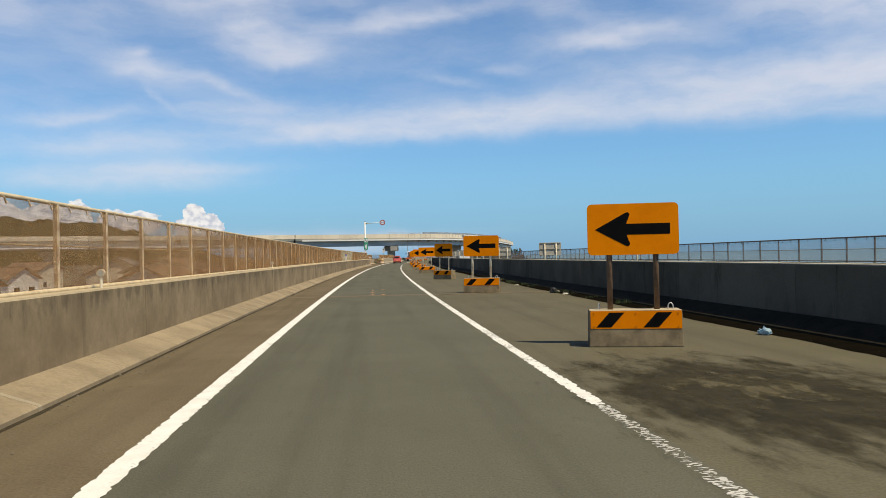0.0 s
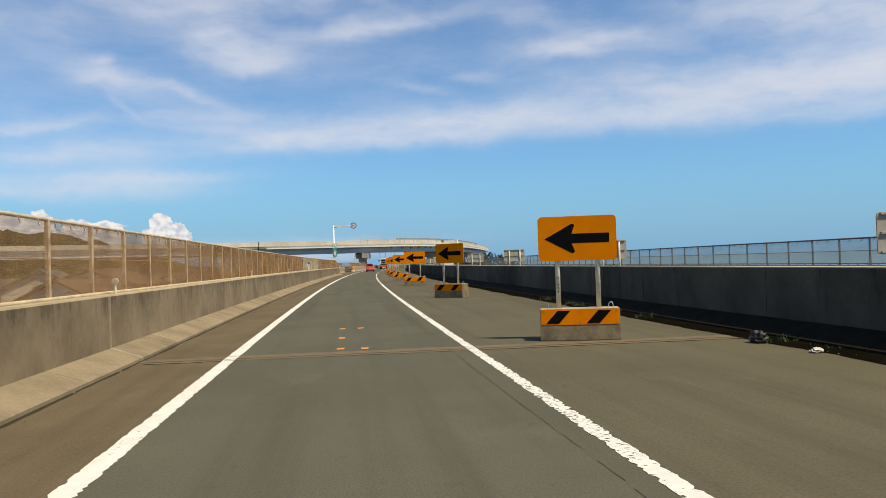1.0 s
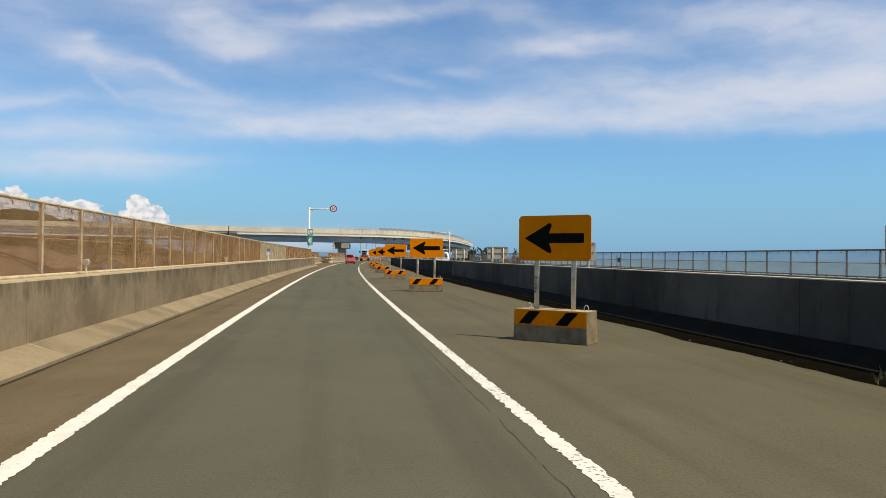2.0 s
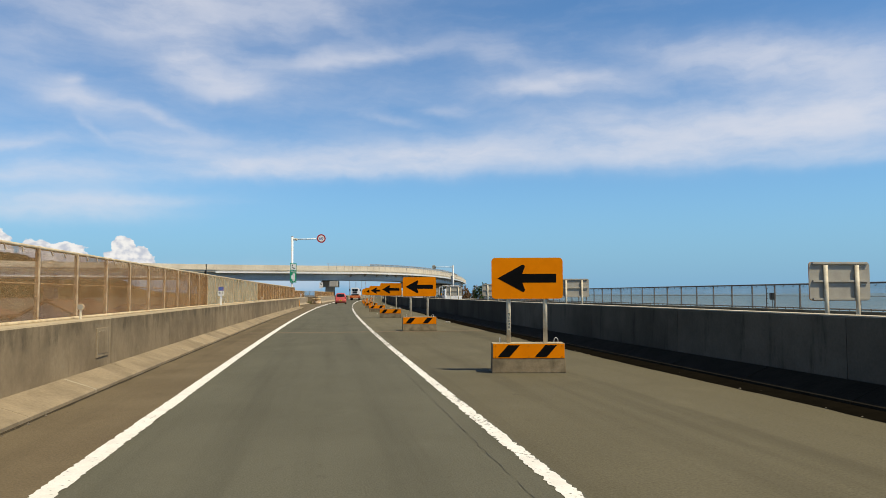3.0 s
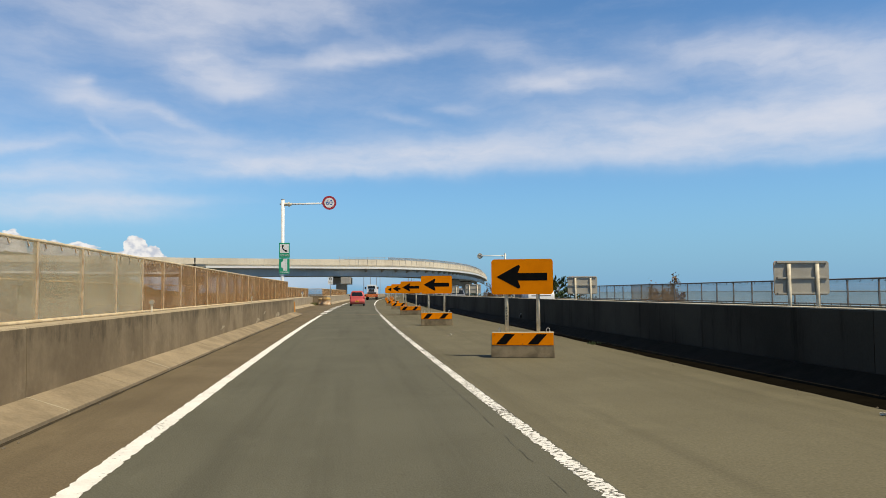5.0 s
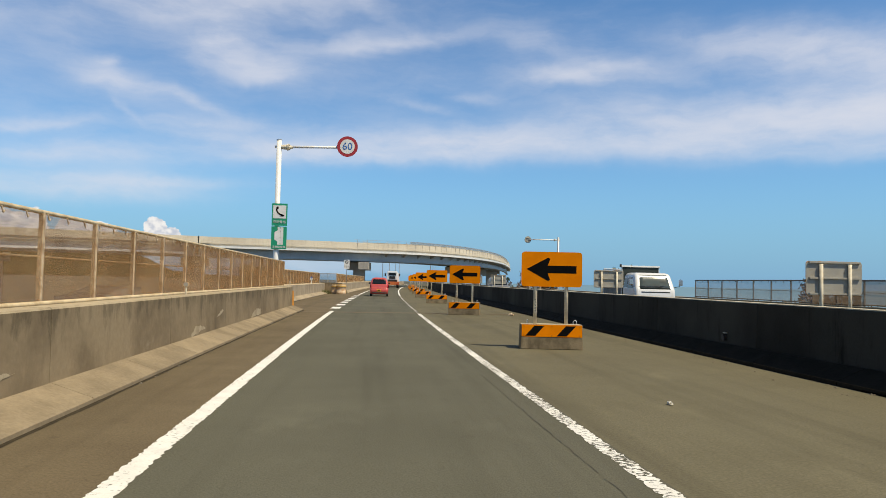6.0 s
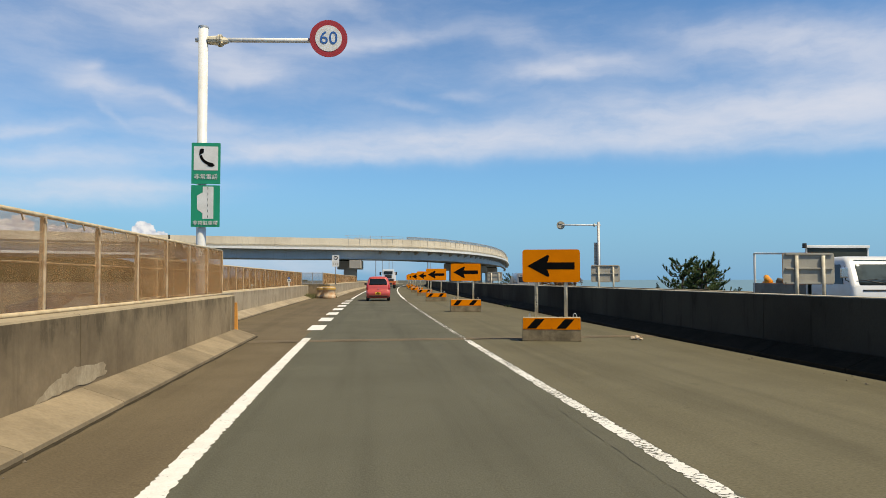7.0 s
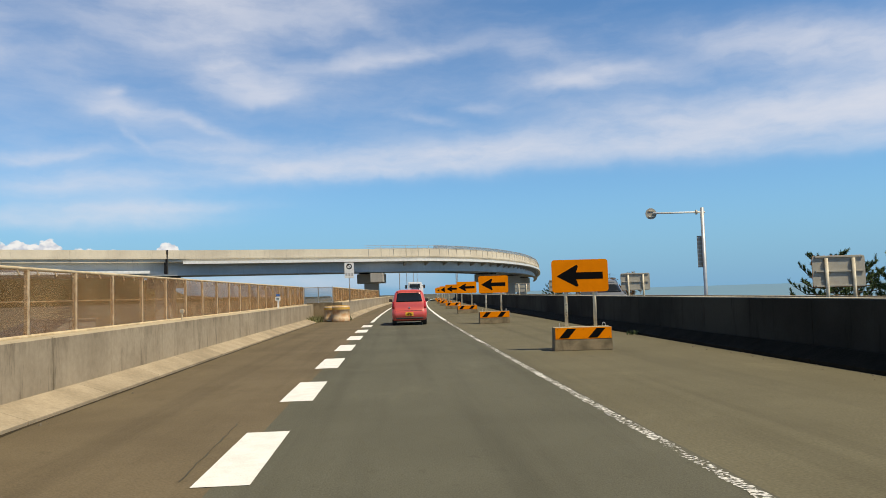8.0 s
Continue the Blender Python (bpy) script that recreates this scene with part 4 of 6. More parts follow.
# ---- overpass piers, cross frames ----
def bridge_details():
    line = smooth_plan(PLAN)
    # stiffeners and brackets below the deck edge
    bm = bmesh.new()
    vs = [bm.verts.new(p) for p in ((-0.14, 0.0, 6.5), (0.14, 0.0, 6.5), (0.14, 1.0, 6.0), (-0.14, 1.0, 6.0), (-0.14, 0.0, 6.66), (0.14, 0.0, 6.66), (0.14, 1.0, 6.66), (-0.14, 1.0, 6.66))]
    for q in ((3, 2, 1, 0), (4, 5, 6, 7), (0, 1, 5, 4), (1, 2, 6, 5), (2, 3, 7, 6), (3, 0, 4, 7)):
        bm.faces.new([vs[i] for i in q])
    first = part("bracket", bm, PIER, bridge, "short bracket under the deck edge")
    k, dist = 0, 0.0
    for i in range(1, len(line)):
        p, q = line[i - 1], line[i]
        seg = (q - p).length
        while dist < seg:
            c = p + (q - p) * (dist / seg)
            d = (q - p).normalized()
            n = Vector((d.y, -d.x))
            if 150 < c.x < 330 and c.y > -4:
                w = c + n * 0.15
                ob = first if k == 0 else child(new("bracket", first.data), bridge)
                ob.matrix_basis = stand(w.x, w.y, -DROP, math.degrees(math.atan2(d.x, d.y)))
                k += 1
            dist += 4.0
        dist -= seg
    # railing on the parapet
    high = [p for p in line if p.y > -8]
    along(high, [(0.10, 9.08), (0.10, 9.13), (0.16, 9.13), (0.16, 9.08)], GALV, "rail", bridge, "thin steel rail")
    along(high, [(0.11, 8.82), (0.11, 8.85), (0.15, 8.85), (0.15, 8.82)], GALV, "rail", bridge, "thin steel rail")
    bm = bmesh.new()
    box(bm, -0.03, 0.03, -0.03, 0.03, 8.6, 9.16)
    post = part("rail_post", bm, GALV, bridge)
    bm = bmesh.new()
    box(bm, -0.035, 0.035, -0.145, -0.05, 7.42, 8.58)
    rib = part("rib", bm, PIER, bridge, "dark vertical joint in the parapet")
    k, dist = 0, 0.0
    for i in range(1, len(line)):
        p, q = line[i - 1], line[i]
        seg = (q - p).length
        d = (q - p).normalized()
        n = Vector((d.y, -d.x))
        while dist < seg:
            c = p + (q - p) * (dist / seg) + n * 0.13
            if 190 < c.x < 330 and c.y > -8:
                a = post if k == 0 else child(new("rail_post", post.data), bridge)
                a.matrix_basis = stand(c.x, c.y, -DROP)
                b = rib if k == 0 else child(new("rib", rib.data), bridge)
                c2 = p + (q - p) * (dist / seg)
                b.matrix_basis = stand(c2.x, c2.y, -DROP, math.degrees(math.atan2(d.x, d.y)))
                k += 1
            dist += 2.0
        dist -= seg
    for s, u in ((203, -65), (213.5, -35.5), (224.5, -7.0), (248.3, 12.6), (269.8, 18.8), (184, -92), (150, -155), (303.3, 24)):
        bm = bmesh.new()
        p = Vector((s, u))
        box(bm, -1.1, 1.1, -1.1, 1.1, -4.7, 3.5, 0.08)
        box(bm, -2.2, 2.2, -1.2, 1.2, 3.4, 4.9, 0.08, top=(-0.0, 0))
        if u == -7.0:
            box(bm, 0.3, 2.2, -6.0, -1.15, 3.5, 4.88, 0.06)
        pier = part("pier", bm, PIER, bridge, "concrete bridge pier with a wide cap")
        pier.matrix_basis = stand(s + 3.2, u, -DROP, 0)
        bm = bmesh.new()
        box(bm, -1.9, 1.9, -0.9, 0.9, 4.9, 5.06)
        part("bearing", bm, DARK_JOINT, pier)


def bridge_fence():
    """Mesh screen on the curved part, and the open joint between two spans."""
    line = [p for p in smooth_plan(PLAN) if p.y > 2 and p.x < 330]
    along(line, [(0.12, 8.6), (0.12, 9.15), (0.125, 9.15), (0.125, 8.6)], NET_GREY, "mesh_screen", bridge, "fine grey mesh screen on the parapet")
    along(line, [(0.10, 9.14), (0.10, 9.18), (0.16, 9.18), (0.16, 9.14)], GALV, "rail", bridge, "thin steel rail")
    for s, u in ((213, -34),):
        bm = bmesh.new()
        box(bm, -0.10, 0.10, -0.2, 0.4, 5.3, 8.62)
        part("span_joint", bm, DARK_JOINT, bridge, "dark open joint between two spans").matrix_basis = stand(s, u, -DROP, 60)


bridge_details()
bridge_fence()

def wing_wall():
    """Low retaining wall with a sloping end under the overpass."""
    w = empty("retaining_wall", Matrix(), "low pale concrete retaining wall under the overpass", "wall", kind="structure")
    bm = bmesh.new()
    plate(bm, [(-44, -4.6), (-30.4, -4.6), (-30.4, -0.85), (-38.6, -0.75), (-42.5, -2.3), (-44, -2.4)], 214.6, 215.2)
    part("face_wall", bm, PIER, w, "pale concrete wall face")
    bm = bmesh.new()
    plate(bm, [(-38.8, -0.78), (-30.2, -0.86), (-30.2, -0.68), (-38.8, -0.60)], 214.45, 215.3)
    part("coping", bm, PIER, w, "pale coping slab")
    for x in (-36.5, -33.5):
        bm = bmesh.new()
        box(bm, x - 0.02, x + 0.02, 214.57, 214.62, -4.5, -0.9)
        part("joint", bm, DARK_JOINT, w)


wing_wall()

# ---- sign poles ----
def circle(cx, cz, r, n=40):
    return [(cx + r * math.cos(2 * math.pi * i / n), cz + r * math.sin(2 * math.pi * i / n)) for i in range(n)]


def bars(bm, cx, cz, w, h, seed):
    """Strokes of a character that is too small to be read."""
    rng = random.Random(seed)
    for i in range(4):
        z = cz - h / 2 + h * (i + 0.3) / 4
        box(bm, cx - w / 2, cx + w / 2 * (0.6 + 0.4 * rng.random()), -0.004, 0.002, z, z + h * 0.09)
    for x in (cx - w * 0.25, cx + w * 0.2):
        box(bm, x, x + w * 0.1, -0.004, 0.002, cz - h / 2, cz + h / 2)


def emergency_pole():
    pole = empty("sign_pole", stand(113.11, -4.05, -0.03) @ Matrix.Scale(0.993, 4), "white steel pole with a 60 speed sign and green emergency signs", "sign pole")
    bm = bmesh.new()
    rod(bm, (0, 0, -4.6), (0, 0, 7.0), 0.105, 20)
    part("mast", bm, WHITE_PAINT, pole, "white painted steel mast", True)
    bm = bmesh.new()
    rod(bm, (0, 0, 6.99), (0, 0, 7.03), 0.112, 20)
    part("cap", bm, GALV, pole)
    bm = bmesh.new()
    rod(bm, (-0.17, 0.0, 6.72), (2.48, 0.0, 6.79), 0.052, 14)
    part("arm", bm, WHITE_PAINT, pole, "white horizontal arm", True)
    bm = bmesh.new()
    rod(bm, (0.33, 0, 6.72), (0.36, 0, 6.72), 0.14, 12)
    rod(bm, (0.38, 0, 6.72), (0.41, 0, 6.72), 0.14, 12)
    rod(bm, (0.1, 0, 6.72), (0.33, 0, 6.72), 0.09, 10, 0.11)
    for a in (45, 135, 225, 315):
        c, d = 0.1 * math.cos(radians(a)), 0.1 * math.sin(radians(a))
        rod(bm, (0.3, c, 6.72 + d), (0.44, c, 6.72 + d), 0.016, 6)
    rod(bm, (0.41, 0, 6.72), (0.55, 0, 6.72), 0.1, 10, 0.055)
    part("flange", bm, POST_STEEL, pole, "bolted flange of the arm")
    bm = bmesh.new()
    plate(bm, circle(2.78, 6.82, 0.425), -0.09, -0.07)
    disc = part("speed_sign", bm, RED_PAINT, pole, "round red-rimmed 60 speed limit sign")
    bm = bmesh.new()
    plate(bm, circle(2.78, 6.82, 0.30), -0.096, -0.085)
    part("face", bm, WHITE_PAINT, disc)
    text_part("numerals", "60", 0.42, BLUE_PAINT, disc, pose(2.78, -0.10, 6.82, 90, 0, 0), "dark blue numerals")
    for z in (6.64, 6.98):
        bm = bmesh.new()
        box(bm, 2.46, 3.10, -0.07, -0.04, z - 0.02, z + 0.02)
        part("bracket", bm, GALV, disc)
    x0, x1 = -0.19, 0.43
    bm = bmesh.new()
    plate(bm, rounded(x0, x1, 3.47, 4.38, 0.01, 2), -0.15, -0.13)
    tel = part("telephone_sign", bm, GREEN_PAINT, pole, "green emergency telephone sign")
    bm = bmesh.new()
    plate(bm, rounded(x0 + 0.05, x1 - 0.05, 3.77, 4.30, 0.008, 2), -0.155, -0.148)
    part("white_field", bm, WHITE_PAINT, tel)
    cx = (x0 + x1) / 2
    bm = bmesh.new()
    outer, inner = [], []
    for i in range(13):
        a = radians(185 + 80 * i / 12)
        outer.append((cx + 0.16 + 0.30 * math.cos(a), 4.13 + 0.26 * math.sin(a)))
        inner.append((cx + 0.16 + 0.245 * math.cos(a), 4.13 + 0.195 * math.sin(a)))
    plate(bm, outer + inner[::-1], -0.16, -0.153)
    plate(bm, [(cx - 0.145, 4.10), (cx - 0.05, 4.16), (cx - 0.045, 4.24), (cx - 0.09, 4.255), (cx - 0.135, 4.22)], -0.161, -0.153)
    plate(bm, [(cx + 0.03, 3.86), (cx + 0.14, 3.845), (cx + 0.19, 3.88), (cx + 0.15, 3.93), (cx + 0.09, 3.945)], -0.161, -0.153)
    part("handset", bm, SIGN_BLACK, tel, "black telephone handset symbol")
    text_part("lettering", "非常電話", 0.128, WHITE_PAINT, tel, pose(cx, -0.155, 3.62, 90, 0, 0), "white characters")
    bm = bmesh.new()
    plate(bm, rounded(x0, x1 - 0.005, 2.52, 3.44, 0.01, 2), -0.15, -0.13)
    bay = part("lay_by_sign", bm, GREEN_PAINT, pole, "green lay-by sign")
    bm = bmesh.new()
    plate(bm, [(cx - 0.06, 2.70), (cx + 0.17, 2.70), (cx + 0.17, 3.41), (cx - 0.06, 3.41), (cx - 0.06, 3.28), (cx - 0.18, 3.21), (cx - 0.18, 2.91), (cx - 0.06, 2.82)], -0.155, -0.148)
    part("bay_shape", bm, WHITE_PAINT, bay)
    for i in range(6):
        bm = bmesh.new()
        box(bm, cx + 0.045, cx + 0.055, -0.159, -0.153, 2.72 + i * 0.125, 2.775 + i * 0.125)
        part("lane_dash", bm, SIGN_BLACK, bay)
    text_part("lettering", "非常駐車帯", 0.108, WHITE_PAINT, bay, pose(cx, -0.155, 2.60, 90, 0, 0), "white characters")
    for z in (2.7, 3.3, 3.65, 4.2):
        bm = bmesh.new()
        box(bm, -0.14, 0.3, -0.13, -0.095, z - 0.02, z + 0.02)
        part("clamp", bm, GALV, pole)


emergency_pole()


def oncoming_pole():
    pole = empty("sign_pole", stand(150.4, 16.4), "grey steel pole with sign backs beside the far carriageway", "sign pole")
    bm = bmesh.new()
    rod(bm, (0, 0, -4.6), (0, 0, 5.6), 0.1, 16)
    part("mast", bm, GALV, pole, "", True)
    bm = bmesh.new()
    rod(bm, (0.15, 0, 5.35), (-2.75, 0, 5.35), 0.05, 12)
    part("arm", bm, WHITE_PAINT, pole, "", True)
    bm = bmesh.new()
    rod(bm, (-0.3, 0, 5.35), (-0.36, 0, 5.35), 0.13, 10)
    part("flange", bm, POST_STEEL, pole)
    bm = bmesh.new()
    plate(bm, circle(-2.85, 5.33, 0.31), 0.06, 0.08)
    disc = part("round_sign", bm, BACK_GREY, pole, "grey back of a round sign")
    for z in (5.15, 5.46):
        bm = bmesh.new()
        box(bm, -3.0, -2.7, 0.02, 0.06, z, z + 0.05)
        part("bracket", bm, POST_STEEL, disc)
    bm = bmesh.new()
    box(bm, -0.32, 0.16, 0.11, 0.13, 2.3, 4.05, 0.004)
    board = part("upright_sign", bm, BACK_GREY, pole, "grey ribbed back of an upright sign")
    for i in range(8):
        bm = bmesh.new()
        box(bm, -0.32, 0.16, 0.08, 0.11, 2.36 + i * 0.22, 2.42 + i * 0.22)
        part("rib", bm, GALV, board)


oncoming_pole()


def no_parking_sign():
    sign = empty("parking_sign", stand(150.3, -3.68), "white board sign on a thin post at the lay-by", "road sign")
    bm = bmesh.new()
    rod(bm, (0.6, 0, 0.96), (0.6, 0, 3.0), 0.03, 10)
    part("post", bm, GALV, sign, "", True)
    bm = bmesh.new()
    plate(bm, rounded(0.35, 0.85, 2.25, 3.08, 0.02, 3), -0.05, -0.035)
    board = part("board", bm, WHITE_PAINT, sign, "white board")
    bm = bmesh.new()
    plate(bm, circle(0.6, 2.87, 0.15, 28), -0.056, -0.045)
    part("disc", bm, SIGN_BLACK, board, "dark round symbol")
    bm = bmesh.new()
    plate(bm, circle(0.6, 2.87, 0.095, 24), -0.06, -0.05)
    part("disc_face", bm, WHITE_PAINT, board)
    bm = bmesh.new()
    plate(bm, [(0.53, 2.93), (0.55, 2.95), (0.68, 2.81), (0.66, 2.79)], -0.064, -0.055)
    part("slash", bm, SIGN_BLACK, board)
    for i in range(3):
        bm = bmesh.new()
        bars(bm, 0.45 + 0.15 * i, 2.45, 0.1, 0.16, i)
        for v in bm.verts:
            v.co.y -= 0.052
        part("writing", bm, BACK_GREY, board)


no_parking_sign()


def km_post():
    sign = empty("distance_post", stand(67.35, -3.52, 0.972), "small white and blue distance plate on a post", "road sign")
    bm = bmesh.new()
    box(bm, -0.035, 0.035, -0.03, 0.03, 0, 0.42, 0.006)
    part("post", bm, WHITE_PAINT, sign)
    bm = bmesh.new()
    plate(bm, rounded(-0.1, 0.1, 0.33, 0.50, 0.008, 2), -0.045, -0.032)
    p = part("plate", bm, WHITE_PAINT, sign, "pale plate with dark marks")
    bm = bmesh.new()
    bars(bm, -0.035, 0.43, 0.07, 0.06, 4)
    for v in bm.verts:
        v.co.y -= 0.046
    part("writing", bm, SIGN_BLACK, p)
    text_part("numeral", "3", 0.1, SIGN_BLACK, p, pose(0.06, -0.048, 0.44, 90, 0, 0), "dark numeral", 0.002)
    bm = bmesh.new()
    plate(bm, rounded(-0.08, 0.09, 0.51, 0.64, 0.01, 2), -0.045, -0.032)
    r = part("route_plate", bm, material("route_violet", (0.16, 0.12, 0.35), 0.5), sign, "violet plate with a blue shield")
    bm = bmesh.new()
    plate(bm, [(-0.05, 0.62), (0.06, 0.62), (0.055, 0.575), (0.005, 0.525), (-0.045, 0.575)], -0.05, -0.043)
    part("shield", bm, BLUE_PAINT, r, "blue shield")
    text_part("numeral", "1", 0.06, WHITE_PAINT, r, pose(0.005, -0.052, 0.583, 90, 0, 0), "white numeral", 0.002)


km_post()


def small_post():
    sign = empty("marker_post", stand(140.0, -5.15, 0.90), "small white plate on a thin post on the wall", "road sign")
    bm = bmesh.new()
    box(bm, -0.03, 0.03, -0.03, 0.03, 0, 0.36, 0.006)
    part("post", bm, WHITE_PAINT, sign)
    bm = bmesh.new()
    plate(bm, rounded(-0.10, 0.10, 0.30, 0.46, 0.008, 2), -0.045, -0.032)
    p = part("plate", bm, WHITE_PAINT, sign, "pale plate with dark marks")
    bm = bmesh.new()
    bars(bm, 0.0, 0.38, 0.12, 0.08, 9)
    for v in bm.verts:
        v.co.y -= 0.046
    part("writing", bm, SIGN_BLACK, p)
    bm = bmesh.new()
    plate(bm, rounded(-0.07, 0.07, 0.47, 0.56, 0.01, 2), -0.045, -0.032)
    part("top_plate", bm, BLUE_PAINT, sign, "small dark top plate")


small_post()


def delineator(s, u, z):
    d = empty("delineator", stand(s, u, z), "small round reflector on a short stem", "reflector", "reflectors on the wall")
    bm = bmesh.new()
    rod(bm, (0, 0, 0), (0, 0, 0.14), 0.018, 8)
    part("stem", bm, POST_STEEL, d)
    bm = bmesh.new()
    rod(bm, (0, -0.025, 0.19), (0, 0.025, 0.19), 0.052, 18)
    head = part("head", bm, FENCE_STEEL, d)
    bm = bmesh.new()
    rod(bm, (0, -0.03, 0.19), (0, -0.02, 0.19), 0.040, 18)
    part("lens", bm, BACK_GREY, head, "dull reflector lens")
    return d


base = delineator(6.46, -3.62, 0.97)
for s in (38.2, 68.9, 97.2, 22.5, 53, 83):
    copy_thing(base, stand(s, -3.62, 0.97))
for s in (127.0, 172):
    copy_thing(base, stand(s, -5.12 if s < 150 else -3.62, 0.90 if s < 150 else 0.97))


# ---- vehicles ----
CAR_RED = material("car_red", (0.58, 0.085, 0.072), 0.35, second=(0.50, 0.07, 0.06), scale=2, fine=90, fine_amount=0.04, bump=0.0, coat=0.6)
CAR_WHITE = material("car_white", (0.72, 0.73, 0.74), 0.35, second=(0.6, 0.61, 0.62), scale=2, fine_amount=0.05, bump=0.0, coat=0.4)
CAR_GLASS = material("tinted_glass", (0.012, 0.014, 0.016), 0.08, second=(0.015, 0.017, 0.02), fine_amount=0.02, bump=0.0)
RUBBER = material("tyre_rubber", (0.02, 0.02, 0.02), 0.85, second=(0.035, 0.033, 0.03), scale=6)
TAIL_RED = material("tail_light", (0.45, 0.02, 0.02), 0.2, second=(0.35, 0.015, 0.015), bump=0.0)
PLATE_YELLOW = material("plate_yellow", (0.85, 0.46, 0.03), 0.5, second=(0.8, 0.5, 0.03), bump=0.0)
CHROME = material("bright_metal", (0.6, 0.6, 0.6), 0.25, 0.9, second=(0.5, 0.5, 0.5), bump=0.0)
SCREEN_GLASS = material("grey_windscreen", (0.07, 0.09, 0.092), 0.12, second=(0.035, 0.045, 0.045), scale=2.5, amount=0.9, fine_amount=0.05, bump=0.0)
TRUCK_ORANGE = material("truck_orange", (0.62, 0.16, 0.03), 0.55, second=(0.42, 0.11, 0.03), scale=3)
PLASTIC_BLACK = material("black_plastic", (0.02, 0.02, 0.021), 0.6, second=(0.03, 0.03, 0.03))
BED_GREY = material("dull_grey_paint", (0.20, 0.19, 0.17), 0.7, second=(0.13, 0.12, 0.10), scale=4, streaks=0.3)
DARK_BOARD = material("dark_green_board", (0.016, 0.026, 0.022), 0.7, second=(0.026, 0.036, 0.032), scale=3)
LOAD_ORANGE = material("orange_load", (0.85, 0.36, 0.02), 0.6, second=(0.6, 0.2, 0.01), scale=9, amount=0.8)
LOAD_BROWN = material("brown_load", (0.16, 0.12, 0.08), 0.9, second=(0.09, 0.07, 0.05), scale=5)
DRUM_YELLOW = material("drum_yellow", (0.62, 0.38, 0.07), 0.6, second=(0.40, 0.24, 0.08), scale=4, streaks=0.4)


def shell_rows(levels, z):
    for a, b in zip(levels, levels[1:]):
        if a[0] <= z <= b[0]:
            t = (z - a[0]) / (b[0] - a[0])
            return [a[i] + (b[i] - a[i]) * t for i in range(1, 4)]
    return list(levels[-1][1:])


def rear_at(levels, x, z, r=0.2):
    yr, _, hw = shell_rows(levels, z)
    e = max(0.0, abs(x) - (hw - r))
    return yr + r - math.sqrt(max(0.0, r * r - e * e))


def hull(levels, r=0.2, steps=6):
    """A body lofted through level outlines: height, rear, front, half width."""
    bm = bmesh.new()
    rings = []
    for z, yr, yf, hw in levels:
        row = []
        rr = min(r, (yf - yr) / 2 - 0.01, hw - 0.01)
        for cx, cy, a0 in ((hw - rr, yr + rr, -90), (hw - rr, yf - rr, 0), (-hw + rr, yf - rr, 90), (-hw + rr, yr + rr, 180)):
            for i in range(steps + 1):
                a = radians(a0 + 90 * i / steps)
                row.append(bm.verts.new((cx + rr * math.cos(a), cy + rr * math.sin(a), z)))
        rings.append(row)
    n = len(rings[0])
    for a, b in zip(rings, rings[1:]):
        for i in range(n):
            bm.faces.new((a[i], a[(i + 1) % n], b[(i + 1) % n], b[i]))
    bm.faces.new(rings[0][::-1])
    bm.faces.new(rings[-1])
    return bm


def rear_patch(levels, x0, x1, z0, z1, lift=0.006, nx=10, nz=5, taper=0.0):
    """A thin panel that follows the rear of a hull."""
    bm = bmesh.new()
    for side in (0, 1):
        grid = []
        for j in range(nz + 1):
            z = z0 + (z1 - z0) * j / nz
            k = 1 - taper * j / nz
            grid.append([bm.verts.new((x * k, rear_at(levels, x * k, z) - lift + side * (lift + 0.02), z)) for x in [x0 + (x1 - x0) * i / nx for i in range(nx + 1)]])
        for j in range(nz):
            for i in range(nx):
                f = (grid[j][i], grid[j][i + 1], grid[j + 1][i + 1], grid[j + 1][i])
                bm.faces.new(f if side == 0 else f[::-1])
        if side == 0:
            front = grid
    loop = lambda g: g[0][:] + [g[j][-1] for j in range(1, nz + 1)] + g[nz][-2::-1] + [g[j][0] for j in range(nz - 1, 0, -1)]
    a, b = loop(front), loop(grid)
    for i in range(len(a)):
        j = (i + 1) % len(a)
        bm.faces.new((a[i], b[i], b[j], a[j]))
    return bm


def wheel(parent, x, y, r, width):
    bm = bmesh.new()
    rod(bm, (x - width / 2, y, r), (x + width / 2, y, r), r, 24)
    bmesh.ops.bevel(bm, geom=[e for e in bm.edges if len(e.link_faces) == 2 and any(len(f.verts) > 8 for f in e.link_faces)], offset=0.025, segments=2, affect="EDGES")
    w = part("wheel", bm, RUBBER, parent, "black rubber tyre")
    side = -1 if x < 0 else 1
    bm = bmesh.new()
    rod(bm, (x + side * (width / 2 - 0.01), y, r), (x + side * (width / 2 + 0.008), y, r), r * 0.62, 20)
    part("hubcap", bm, CHROME, w)


